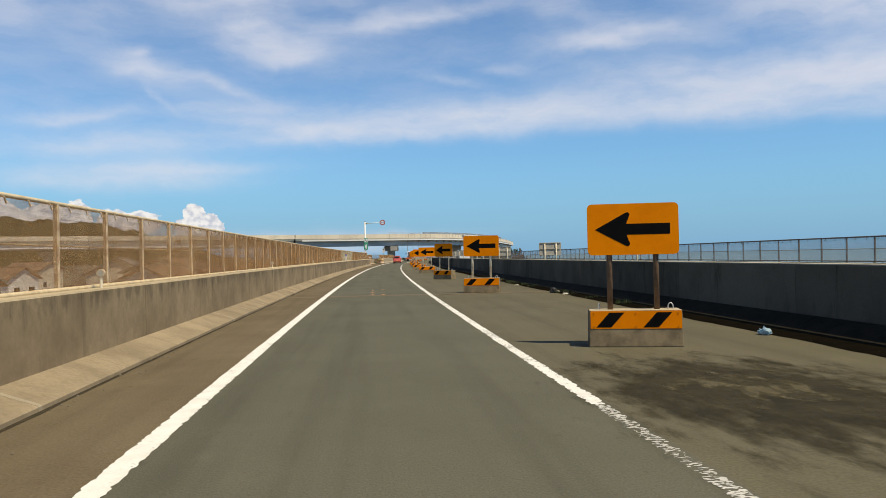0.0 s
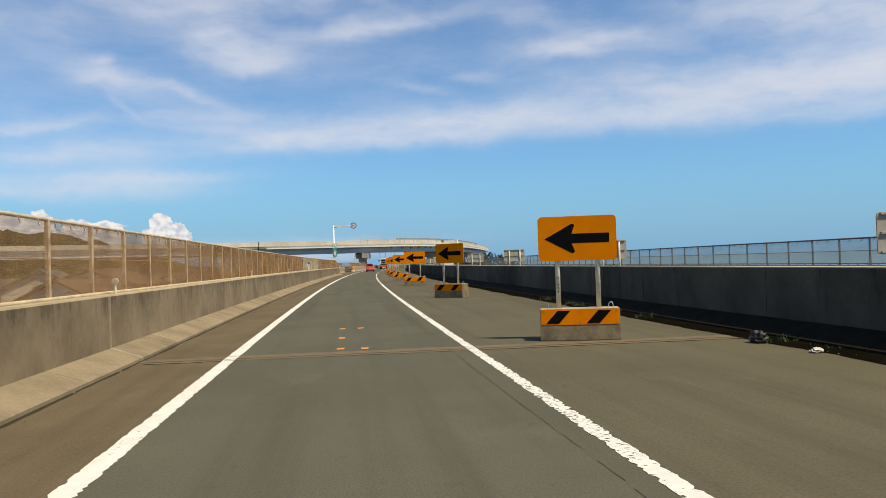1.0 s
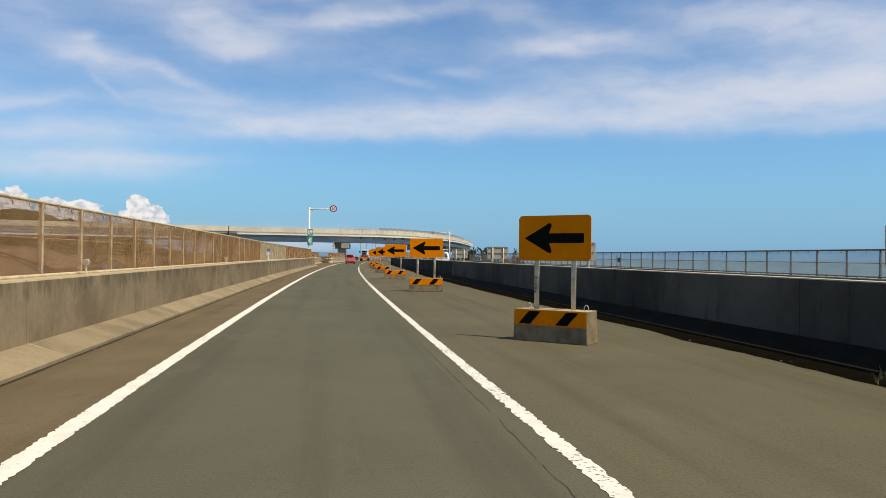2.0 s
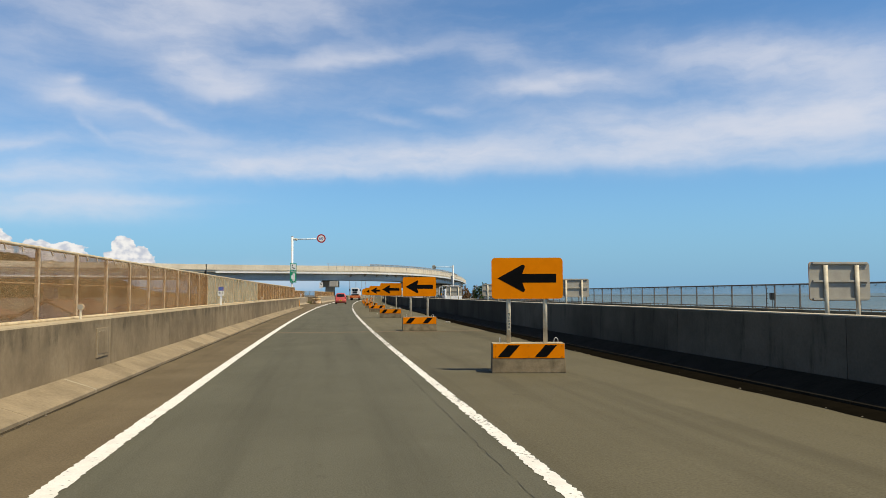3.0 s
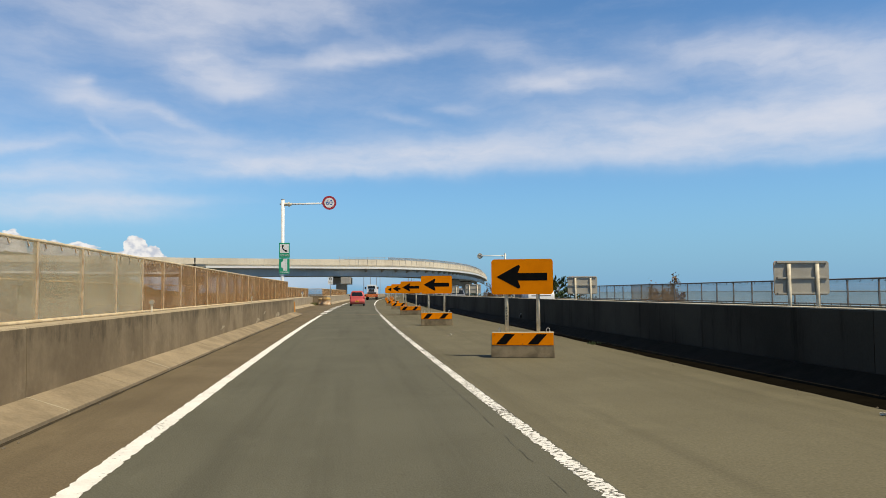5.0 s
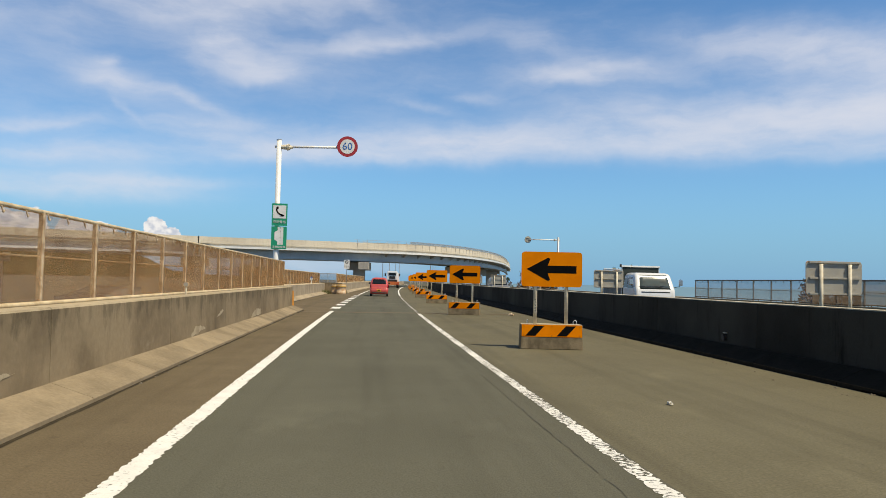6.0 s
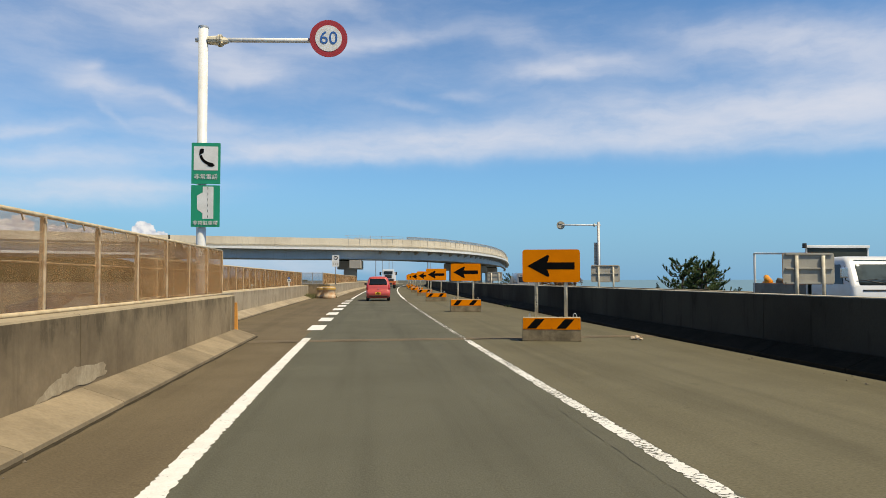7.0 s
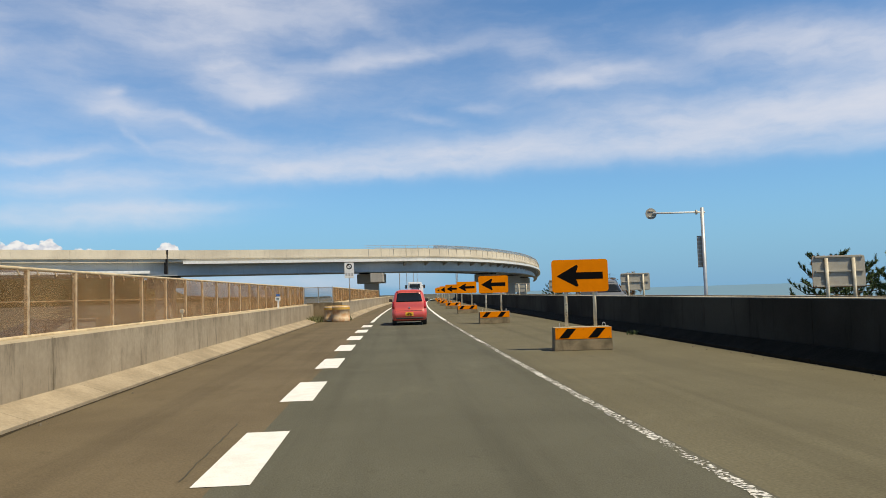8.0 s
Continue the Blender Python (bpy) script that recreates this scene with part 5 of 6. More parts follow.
def red_car():
    car = empty("red_car", stand(141.6, 0.02), "pinkish red small hatchback on the lane, seen from behind", "car")
    lv = ((0.20, 0.10, 3.28, 0.66), (0.26, 0.03, 3.36, 0.715), (0.45, 0.0, 3.39, 0.735), (0.60, 0.02, 3.39, 0.735), (0.64, 0.07, 3.37, 0.735), (0.82, 0.09, 3.3, 0.735),
          (0.92, 0.11, 3.1, 0.725), (0.97, 0.13, 2.62, 0.70), (1.20, 0.20, 2.25, 0.65), (1.36, 0.27, 1.95, 0.595), (1.44, 0.33, 1.8, 0.54), (1.485, 0.45, 1.62, 0.45), (1.505, 0.7, 1.45, 0.32))
    part("body", hull(lv), CAR_RED, car, "pinkish red painted body", True)
    part("rear_window", rear_patch(lv, -0.555, 0.555, 0.985, 1.365, 0.006, taper=0.13), CAR_GLASS, car, "dark rear window", True)
    bm = bmesh.new()
    rod(bm, (0.0, 0.205, 1.03), (-0.32, 0.22, 1.07), 0.008, 6)
    part("wiper", bm, PLASTIC_BLACK, car)
    for side in (-1, 1):
        bm = bmesh.new()
        for z0, z1, y0, y1, y2, y3 in ((1.0, 1.36, 0.55, 1.25, 0.62, 1.25), (1.0, 1.36, 1.33, 2.30, 1.33, 1.85)):
            o = []
            for y, z in ((y0, z0), (y1, z0), (y3, z1), (y2, z1)):
                hw = shell_rows(lv, z)[2]
                o.append((side * (hw + 0.004), y, z))
            vs = [bm.verts.new(p) for p in o] + [bm.verts.new((p[0] - side * 0.02, p[1], p[2])) for p in o]
            bm.faces.new(vs[:4])
            bm.faces.new(vs[4:][::-1])
            for i in range(4):
                bm.faces.new((vs[i], vs[i + 4], vs[(i + 1) % 4 + 4], vs[(i + 1) % 4]))
        part("side_window", bm, CAR_GLASS, car, "dark side windows")
        part("tail_light", rear_patch(lv, *sorted((side * 0.62, side * 0.728)), 0.70, 1.0, 0.010, 4, 3), TAIL_RED, car, "red tail light", True)
        bm = bmesh.new()
        box(bm, side * 0.80 - 0.075, side * 0.80 + 0.075, 1.98, 2.08, 0.98, 1.10, 0.02)
        rod(bm, (side * 0.64, 2.04, 1.0), (side * 0.76, 2.04, 1.03), 0.02, 6)
        part("door_mirror", bm, PLASTIC_BLACK, car, "black door mirror")
        wheel(car, side * 0.64, 0.52, 0.275, 0.165)
        wheel(car, side * 0.64, 2.86, 0.275, 0.165)
    part("bumper_trim", rear_patch(lv, -0.66, 0.66, 0.27, 0.33, 0.008, 10, 1), PLASTIC_BLACK, car, "dark bumper strip", True)
    part("hatch_seam", rear_patch(lv, -0.6, 0.6, 0.605, 0.622, 0.004, 10, 1), PLASTIC_BLACK, car, "dark gap under the hatch", True)
    bm = rear_patch(lv, -0.165, 0.165, 0.39, 0.55, 0.012, 4, 1)
    number = part("number_plate", bm, PLATE_YELLOW, car, "yellow plate with plain bars")
    bm = bmesh.new()
    for i in range(4):
        box(bm, -0.12 + i * 0.066, -0.08 + i * 0.066, -0.018, -0.009, 0.415, 0.475)
    box(bm, -0.07, 0.07, -0.018, -0.006, 0.50, 0.525)
    part("bars", bm, SIGN_BLACK, number)
    bm = bmesh.new()
    rod(bm, (0, 0.06, 0.74), (0.0, 0.10, 0.74), 0.035, 12)
    part("badge", bm, CHROME, car)
    bm = bmesh.new()
    box(bm, -0.52, 0.52, 0.3, 0.42, 1.40, 1.425, 0.008)
    part("spoiler", bm, CAR_RED, car)
    bm = bmesh.new()
    box(bm, -0.62, 0.62, 0.25, 3.1, 0.16, 0.24)
    part("underbody", bm, PLASTIC_BLACK, car)


red_car()


def carrier_truck():
    t = empty("carrier_truck", stand(203.0, 0.35), "orange flatbed truck carrying a white cab, ahead on the lane", "truck")
    bm = bmesh.new()
    box(bm, -1.1, 1.1, 0, 6.4, 0.85, 1.05, 0.02)
    part("flatbed", bm, TRUCK_ORANGE, t, "orange steel flatbed")
    bm = bmesh.new()
    box(bm, -1.1, 1.1, -0.06, 0.02, 0.55, 0.84, 0.01)
    part("tail_frame", bm, TRUCK_ORANGE, t)
    for side in (-1, 1):
        bm = bmesh.new()
        box(bm, side * 0.85 - 0.2, side * 0.85 + 0.2, -0.09, -0.055, 0.62, 0.76, 0.01)
        part("tail_light", bm, TAIL_RED, t, "red tail light")
        wheel(t, side * 0.85, 1.5, 0.42, 0.35)
        wheel(t, side * 0.85, 5.6, 0.42, 0.35)
    bm = bmesh.new()
    box(bm, -1.05, 1.05, 6.5, 8.2, 0.6, 2.5, 0.1, top=(0.06, 0.1))
    part("cab", bm, CAR_WHITE, t, "white driver's cab")
    bm = bmesh.new()
    box(bm, -0.92, 0.92, 0.5, 2.2, 1.35, 2.75, 0.09, top=(0.08, 0.14))
    load = part("loaded_cab", bm, CAR_WHITE, t, "white truck cab loaded on the bed")
    bm = bmesh.new()
    box(bm, -0.62, 0.62, 0.52, 0.62, 2.05, 2.5, 0.01)
    part("cab_window", bm, CAR_GLASS, load, "dark window")
    bm = bmesh.new()
    box(bm, -0.5, 0.5, 0.46, 0.56, 1.5, 1.95, 0.02)
    part("engine", bm, PLASTIC_BLACK, load, "dark machinery")
    bm = bmesh.new()
    box(bm, -0.75, 0.75, 0.45, 4.4, 1.05, 1.35, 0.03)
    part("chassis", bm, PLASTIC_BLACK, t)
    for side in (-1, 1):
        bm = bmesh.new()
        box(bm, side * 1.15 - 0.12, side * 1.15 + 0.12, 0.9, 1.0, 1.95, 2.4, 0.03)
        rod(bm, (side * 0.88, 0.95, 2.3), (side * 1.1, 0.95, 2.3), 0.02, 6)
        part("door_mirror", bm, PLASTIC_BLACK, load)


carrier_truck()


def drop_side_truck():
    t = empty("small_truck", stand(112.3, 11.5), "small white drop-side truck with a pipe rack on the far carriageway", "truck")
    lv = ((0.32, 0.06, 1.62, 0.80), (0.42, 0.01, 1.66, 0.84), (0.80, 0.0, 1.68, 0.85), (1.12, 0.02, 1.68, 0.85), (1.20, 0.07, 1.68, 0.84), (1.70, 0.33, 1.66, 0.77), (1.80, 0.42, 1.63, 0.73), (1.85, 0.56, 1.55, 0.62))
    part("cab", hull(lv, 0.11), CAR_WHITE, t, "white driver's cab", True)
    part("windscreen", rear_patch(lv, -0.79, 0.79, 1.17, 1.76, 0.007, 10, 4, 0.09), SCREEN_GLASS, t, "dark windscreen", True)
    bm = bmesh.new()
    for x in (-0.34, 0.22):
        rod(bm, (x + 0.30, 0.05, 1.21), (x - 0.16, 0.10, 1.29), 0.009, 5)
        rod(bm, (x - 0.36, 0.09, 1.27), (x + 0.18, 0.10, 1.31), 0.007, 5)
    part("wiper", bm, PLASTIC_BLACK, t)
    part("grille", rear_patch(lv, -0.60, 0.60, 1.03, 1.07, 0.010, 8, 1), PLASTIC_BLACK, t, "black grille slot", True)
    part("bumper", rear_patch(lv, -0.80, 0.80, 0.36, 0.56, 0.03, 8, 1), PLASTIC_BLACK, t, "", True)
    for side in (-1, 1):
        part("headlight", rear_patch(lv, *sorted((side * 0.54, side * 0.78)), 0.64, 0.82, 0.012, 3, 2), CHROME, t, "clear headlight", True)
        # door with its window, a little proud of the cab's side
        bm = bmesh.new()
        plate(bm, [(y, z) for y, z in ((0.36, 1.20), (1.02, 1.20), (1.02, 1.66), (0.56, 1.66))], 0, 0.012)
        for v in bm.verts:
            y, z, d = v.co.x, v.co.z, v.co.y
            v.co = (side * (0.842 - max(0.0, z - 1.20) * 0.145 + d), y, z)
        bmesh.ops.recalc_face_normals(bm, faces=bm.faces[:])
        part("side_window", bm, CAR_GLASS, t, "dark cab side window")
        bm = bmesh.new()
        plate(bm, [(y, z) for y, z in ((1.12, 1.22), (1.50, 1.22), (1.50, 1.62), (1.12, 1.62))], 0, 0.012)
        for v in bm.verts:
            y, z, d = v.co.x, v.co.z, v.co.y
            v.co = (side * (0.842 - max(0.0, z - 1.20) * 0.145 + d), y, z)
        bmesh.ops.recalc_face_normals(bm, faces=bm.faces[:])
        part("quarter_window", bm, CAR_GLASS, t, "dark rear quarter window")
        bm = bmesh.new()
        rod(bm, (side * 0.84, 0.16, 1.25), (side * 1.02, 0.02, 1.30), 0.012, 6)
        rod(bm, (side * 1.02, 0.02, 1.28), (side * 1.04, 0.02, 1.60), 0.012, 6)
        part("mirror_arm", bm, PLASTIC_BLACK, t)
        bm = bmesh.new()
        box(bm, side * 1.06 - 0.08, side * 1.06 + 0.08, -0.02, 0.05, 1.34, 1.58, 0.025)
        part("door_mirror", bm, CHROME, t, "chrome-backed door mirror")
        wheel(t, side * 0.70, 0.62, 0.30, 0.18)
        wheel(t, side * 0.66, 3.45, 0.30, 0.24)
    bm = bmesh.new()
    box(bm, -0.85, 0.85, 1.80, 4.40, 0.72, 0.82, 0.01)
    box(bm, -0.40, 0.40, 1.3, 4.3, 0.45, 0.72, 0.01)
    part("bed", bm, BED_GREY, t, "grey steel bed floor and chassis")
    for x in (-0.85, 0.82):
        bm = bmesh.new()
        box(bm, x, x + 0.03, 1.82, 4.40, 0.82, 1.20, 0.006)
        for y in (2.4, 3.1, 3.8):
            box(bm, x - 0.008, x + 0.038, y - 0.03, y + 0.03, 0.84, 1.18, 0.003)
        part("side_board", bm, BED_GREY, t, "dull grey drop side board")
    bm = bmesh.new()
    box(bm, -0.82, 0.82, 4.37, 4.40, 0.82, 1.20, 0.006)
    part("tailboard", bm, BED_GREY, t)
    bm = bmesh.new()
    box(bm, -0.80, 0.80, 1.80, 1.84, 0.82, 2.10, 0.006)
    part("headboard", bm, DARK_BOARD, t, "dark green headboard behind the cab")
    bm = bmesh.new()
    for x in (-0.83, 0.83):
        rod(bm, (x, 1.82, 0.82), (x, 1.82, 2.15), 0.026, 8)
        rod(bm, (x, 4.34, 0.82), (x, 4.34, 2.06), 0.034, 8)
        rod(bm, (x, 1.82, 1.97), (x, 4.34, 2.05), 0.022, 6)
    rod(bm, (-0.83, 4.34, 2.05), (0.83, 4.34, 2.05), 0.026, 8)
    box(bm, -0.86, 0.86, 1.76, 1.88, 2.10, 2.17, 0.012)
    part("pipe_rack", bm, WHITE_PAINT, t, "white pipe rack")
    # work lamp on the rack's corner
    bm = bmesh.new()
    box(bm, -0.94, -0.87, 1.72, 1.82, 2.10, 2.22, 0.015)
    part("work_lamp", bm, PLASTIC_BLACK, t)


def truck_load():
    rng = random.Random(8)
    for name, x, y, mat, label, tall in (("hose_bundle", -0.52, 4.02, LOAD_ORANGE, "crumpled orange hose heaped in the truck's bed", 0.56), ("cloth_heap", -0.45, 3.42, LOAD_BROWN, "brown cloth heap in the truck's bed", 0.44)):
        heap = empty(name, stand(112.3 + y, 11.5 + x, 0.82), label, "load")
        bm = bmesh.new()
        for k in range(5):
            a = Vector((rng.uniform(-0.16, 0.16), rng.uniform(-0.25, 0.25), 0.10 + tall * 0.14 * k))
            b = Vector((rng.uniform(-0.18, 0.18), rng.uniform(-0.28, 0.28), 0.14 + tall * 0.18 * k))
            rod(bm, a, b + Vector((0.02, 0.03, 0)), 0.11, 9, 0.08)
        box(bm, -0.22, 0.22, -0.27, 0.27, 0.0, 0.16 + tall * 0.4, 0.06)
        part("heap", bm, mat, heap, "", True)


drop_side_truck()
truck_load()


VAN_GREY = material("van_grey", (0.16, 0.165, 0.175), 0.35, second=(0.13, 0.135, 0.145), scale=2, fine_amount=0.05, bump=0.0, coat=0.5)


def dark_van():
    v = empty("dark_van", stand(149.5, 11.0), "dark grey van on the far carriageway, seen from the front", "car")
    lv = ((0.22, 0.10, 4.1, 0.72), (0.30, 0.03, 4.2, 0.80), (0.62, 0.0, 4.25, 0.82), (0.86, 0.06, 4.25, 0.82), (0.98, 0.45, 4.22, 0.80), (1.06, 0.75, 4.2, 0.79), (1.55, 1.35, 4.12, 0.70), (1.72, 1.65, 4.0, 0.62), (1.78, 1.95, 3.8, 0.5))
    part("body", hull(lv, 0.22), VAN_GREY, v, "dark grey painted body", True)
    part("windscreen", rear_patch(lv, -0.66, 0.66, 1.08, 1.62, 0.008, 8, 4, 0.10), CAR_GLASS, v, "dark windscreen", True)
    part("grille", rear_patch(lv, -0.42, 0.42, 0.56, 0.70, 0.010, 8, 1), PLASTIC_BLACK, v, "black grille", True)
    part("bumper", rear_patch(lv, -0.70, 0.70, 0.32, 0.42, 0.012, 8, 1), PLASTIC_BLACK, v, "", True)
    for side in (-1, 1):
        part("headlight", rear_patch(lv, *sorted((side * 0.46, side * 0.70)), 0.62, 0.78, 0.012, 3, 2), CHROME, v, "clear headlight", True)
        bm = bmesh.new()
        box(bm, side * 0.90 - 0.09, side * 0.90 + 0.09, 1.05, 1.13, 1.02, 1.18, 0.02)
        rod(bm, (side * 0.74, 1.1, 1.06), (side * 0.86, 1.09, 1.08), 0.018, 6)
        part("door_mirror", bm, VAN_GREY, v)
        wheel(v, side * 0.70, 0.80, 0.31, 0.19)
        wheel(v, side * 0.70, 3.40, 0.31, 0.19)


dark_van()

# ---- lay-by drum, marker, debris ----
DRUM_WHITE = material("drum_white", (0.62, 0.50, 0.34), 0.6, second=(0.46, 0.22, 0.08), scale=3.5, amount=0.8, streaks=0.6, streak_colour=(0.28, 0.12, 0.04))


def cushion_drum(s, u, r, h, mat):
    d = empty("crash_drum", stand(s, u), "faded yellow and white crash cushion drum before the wall end", "barrier", "crash drums")
    bm = bmesh.new()
    prof = ((0.97, 0), (1, 0.04), (1, 0.26), (0.95, 0.28), (0.95, 0.72), (1, 0.74), (1, 0.94), (0.96, 1))
    rings = [[bm.verts.new((r * k * math.cos(2 * math.pi * i / 28), r * k * math.sin(2 * math.pi * i / 28), h * z)) for i in range(28)] for k, z in prof]
    for a, b in zip(rings, rings[1:]):
        for i in range(28):
            bm.faces.new((a[i], a[(i + 1) % 28], b[(i + 1) % 28], b[i]))
    bm.faces.new(rings[0][::-1])
    bm.faces.new(rings[-1])
    part("drum", bm, mat, d, "", True)
    bm = bmesh.new()
    for k in range(28):
        a0, a1 = 2 * math.pi * k / 28, 2 * math.pi * (k + 1) / 28
        p = [(r * 1.008 * math.cos(a), r * 1.008 * math.sin(a), z * h) for a, z in ((a0, 0.78), (a1, 0.78), (a1, 0.92), (a0, 0.92))]
        bm.faces.new([bm.verts.new(q) for q in p])
    part("band", bm, DRUM_YELLOW, d, "yellow band")
    bm = bmesh.new()
    rod(bm, (0, 0, h), (0, 0, h + 0.03), r * 0.85, 24)
    part("lid", bm, DRUM_YELLOW, d, "yellow lid")


cushion_drum(148.6, -3.42, 0.46, 0.80, DRUM_WHITE)
cushion_drum(149.4, -3.95, 0.42, 0.78, DRUM_WHITE)

ob = run("end_marker", [(-3.56, 0.02), (-3.24, 0.02), (-3.33, 0.14), (-3.355, 0.8), (-3.56, 0.8)], 113.62, 113.70, material("marker_orange", (0.75, 0.34, 0.06), 0.6, second=(0.55, 0.25, 0.06), scale=6))
tagged(ob, "faded orange marker plate on the wall end", "marker")


def leaf_tuft(name, s, u, z, radius, height, count, mat, label, category, seed):
    """A clump of narrow blades."""
    rng = random.Random(seed)
    verts, faces = [], []
    for i in range(count):
        a, d = rng.random() * 6.283, radius * math.sqrt(rng.random())
        bx, by = d * math.cos(a), d * math.sin(a)
        h = height * (0.4 + 0.7 * rng.random())
        lean = (rng.uniform(-0.5, 0.5) * h, rng.uniform(-0.5, 0.5) * h)
        w = 0.006 + 0.012 * rng.random()
        c, sn = math.cos(a * 3), math.sin(a * 3)
        k = len(verts)
        for f, ww in ((0, 1.0), (0.55, 0.8), (1.0, 0.05)):
            x, y = bx + lean[0] * f * f, by + lean[1] * f * f
            verts += [(x - c * w * ww, y - sn * w * ww, h * f), (x + c * w * ww, y + sn * w * ww, h * f)]
        faces += [(k, k + 1, k + 3, k + 2), (k + 2, k + 3, k + 5, k + 4)]
    ob = new(name, mesh_of(name, verts, faces, mat))
    ob.matrix_world = stand(s, u, z)
    return tagged(ob, label, category, "weeds", "stuff")


GRASS = material("dry_grass", (0.16, 0.15, 0.06), 0.8, second=(0.09, 0.11, 0.035), scale=6, bump=0.0)
WEED = material("green_weed", (0.036, 0.060, 0.014), 0.8, second=(0.022, 0.036, 0.010), scale=6, bump=0.0)
for i, (s, u) in enumerate(((148.9, -4.7), (149.6, -4.75), (148.2, -4.8), (147.6, -4.85), (149.9, -3.3))):
    leaf_tuft("weeds", s, u, 0, 0.35, 0.34, 160, GRASS, "dry yellowish weeds at the wall foot", "weeds", i)
rng = random.Random(11)
for i in range(12):
    s = (14.5, 17.2, 19.4, 20.3, 25.2, 27.0, 28.6, 29.5, 30.4, 33.0, 86.0, 131)[i]
    leaf_tuft("weeds", s, 6.10 + 0.10 * rng.random(), 0, 0.14 + 0.2 * rng.random(), 0.05 + 0.10 * rng.random(), 70, WEED if rng.random() < 0.7 else GRASS, "small green weeds in the gutter of the median wall", "weeds", 40 + i)


def grit():
    """Loose dirt and pebbles along the foot of the walls."""
    rng = random.Random(5)
    verts, faces = [], []
    for i in range(2600):
        s = rng.uniform(-2, 150)
        if rng.random() < 0.72:
            u = 6.2 - abs(rng.gauss(0, 0.22))
        else:
            u = (-3.05 if s < 113 else -4.55) + abs(rng.gauss(0, 0.12))
        r = 0.006 + 0.022 * rng.random() ** 3
        p = at(s, u, 0.0)
        k = len(verts)
        for j in range(5):
            a = 6.283 * j / 5 + rng.random()
            verts.append((p.x + r * math.cos(a), p.y + r * math.sin(a), 0.001))
        verts.append((p.x, p.y, r * 0.9))
        faces += [(k + j, k + (j + 1) % 5, k + 5) for j in range(5)]
    tagged(new("grit", mesh_of("grit", verts, faces, material("grit", (0.16, 0.135, 0.10), 0.95, second=(0.07, 0.06, 0.045), scale=30))), "loose grit and pebbles along the wall foot", "gravel", kind="stuff")


grit()


def litter(name, s, u, size, mat, label, seed):
    rng = random.Random(seed)
    bm = bmesh.new()
    bmesh.ops.create_icosphere(bm, subdivisions=3, radius=1.0)
    for v in bm.verts:
        n = noise.noise(v.co * 2.6 + Vector((seed, 0, 0))) * 1.1 + noise.noise(v.co * 7.0) * 0.5
        v.co = Vector((v.co.x * size[0], v.co.y * size[1], max(0.0, v.co.z + 0.6) * size[2])) * (1 + 0.5 * n)
        v.co.z = max(0.0, v.co.z)
    me = bpy.data.meshes.new(name)
    bm.to_mesh(me)
    bm.free()
    me.materials.append(mat)
    ob = new(name, me)
    ob.matrix_world = stand(s, u, 0.0, rng.uniform(0, 180))
    return tagged(ob, label, "litter")


LITTER_WHITE = material("litter_white", (0.62, 0.60, 0.54), 0.7, second=(0.4, 0.37, 0.3), scale=20)
LITTER_BLUE = material("litter_blue", (0.22, 0.38, 0.50), 0.6, second=(0.4, 0.45, 0.48), scale=20)
litter("litter_bag", 7.2, 5.75, (0.07, 0.10, 0.06), LITTER_BLUE, "crumpled pale blue plastic litter in the gutter", 1)
litter("litter_paper", 20.6, 5.9, (0.10, 0.07, 0.04), LITTER_WHITE, "crumpled white litter in the gutter", 2)
litter("litter_paper", 19.2, 5.85, (0.12, 0.08, 0.03), LITTER_WHITE, "crumpled white litter in the gutter", 3)
litter("litter_paper", 26.9, 5.75, (0.16, 0.05, 0.02), LITTER_WHITE, "flat scrap of white litter on the closed lane", 4)
litter("litter_cloth", 112.1, 5.44, (0.15, 0.08, 0.045), material("litter_tan", (0.66, 0.53, 0.38), 0.8), "pale tan cloth scrap lying on the closed lane", 5)
litter("litter_pipe", 75.3, 5.7, (0.16, 0.025, 0.025), LITTER_WHITE, "pale stick lying on the closed lane", 6)
litter("debris", 20.4, 5.75, (0.13, 0.12, 0.10), PLASTIC_BLACK, "dark tangled debris in the gutter", 7)
litter("litter_paper", 117.6, -4.45, (0.13, 0.06, 0.04), LITTER_WHITE, "pale scrap beside the kerb", 8)
litter("litter_paper", 90.8, 3.2, (0.045, 0.03, 0.02), LITTER_WHITE, "tiny white scrap on the closed lane", 9)
bm = bmesh.new()
rod(bm, (0.03, 0, 0.36), (-0.05, 0, 0.35), 0.062, 14)
drain = part("drain_outlet", bm, PLASTIC_BLACK, wall_right, "dark drain outlet")
drain.matrix_basis = stand(96.5, 6.69)
bm = bmesh.new()
box(bm, -0.03, 0.02, -0.075, 0.03, 0.43, 0.455, 0.006)
chip = part("drain_lip", bm, BACK_GREY, wall_right, "chipped pale lip over the drain")
chip.matrix_basis = stand(96.5, 6.69)


# dirt strip that also draws the wall's shadow on the asphalt
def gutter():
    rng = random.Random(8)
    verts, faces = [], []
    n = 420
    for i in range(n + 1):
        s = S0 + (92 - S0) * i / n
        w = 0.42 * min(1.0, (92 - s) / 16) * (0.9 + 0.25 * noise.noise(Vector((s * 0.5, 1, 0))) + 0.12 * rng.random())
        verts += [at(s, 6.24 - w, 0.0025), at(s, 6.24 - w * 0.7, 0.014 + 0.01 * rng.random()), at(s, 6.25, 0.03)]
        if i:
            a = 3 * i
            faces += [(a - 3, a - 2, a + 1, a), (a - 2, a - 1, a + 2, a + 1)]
    tagged(new("gutter", mesh_of("gutter", verts, faces, GUTTER)), "dirt-filled gutter along the median wall, wall shade in its black colour", "gutter", kind="structure")


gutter()


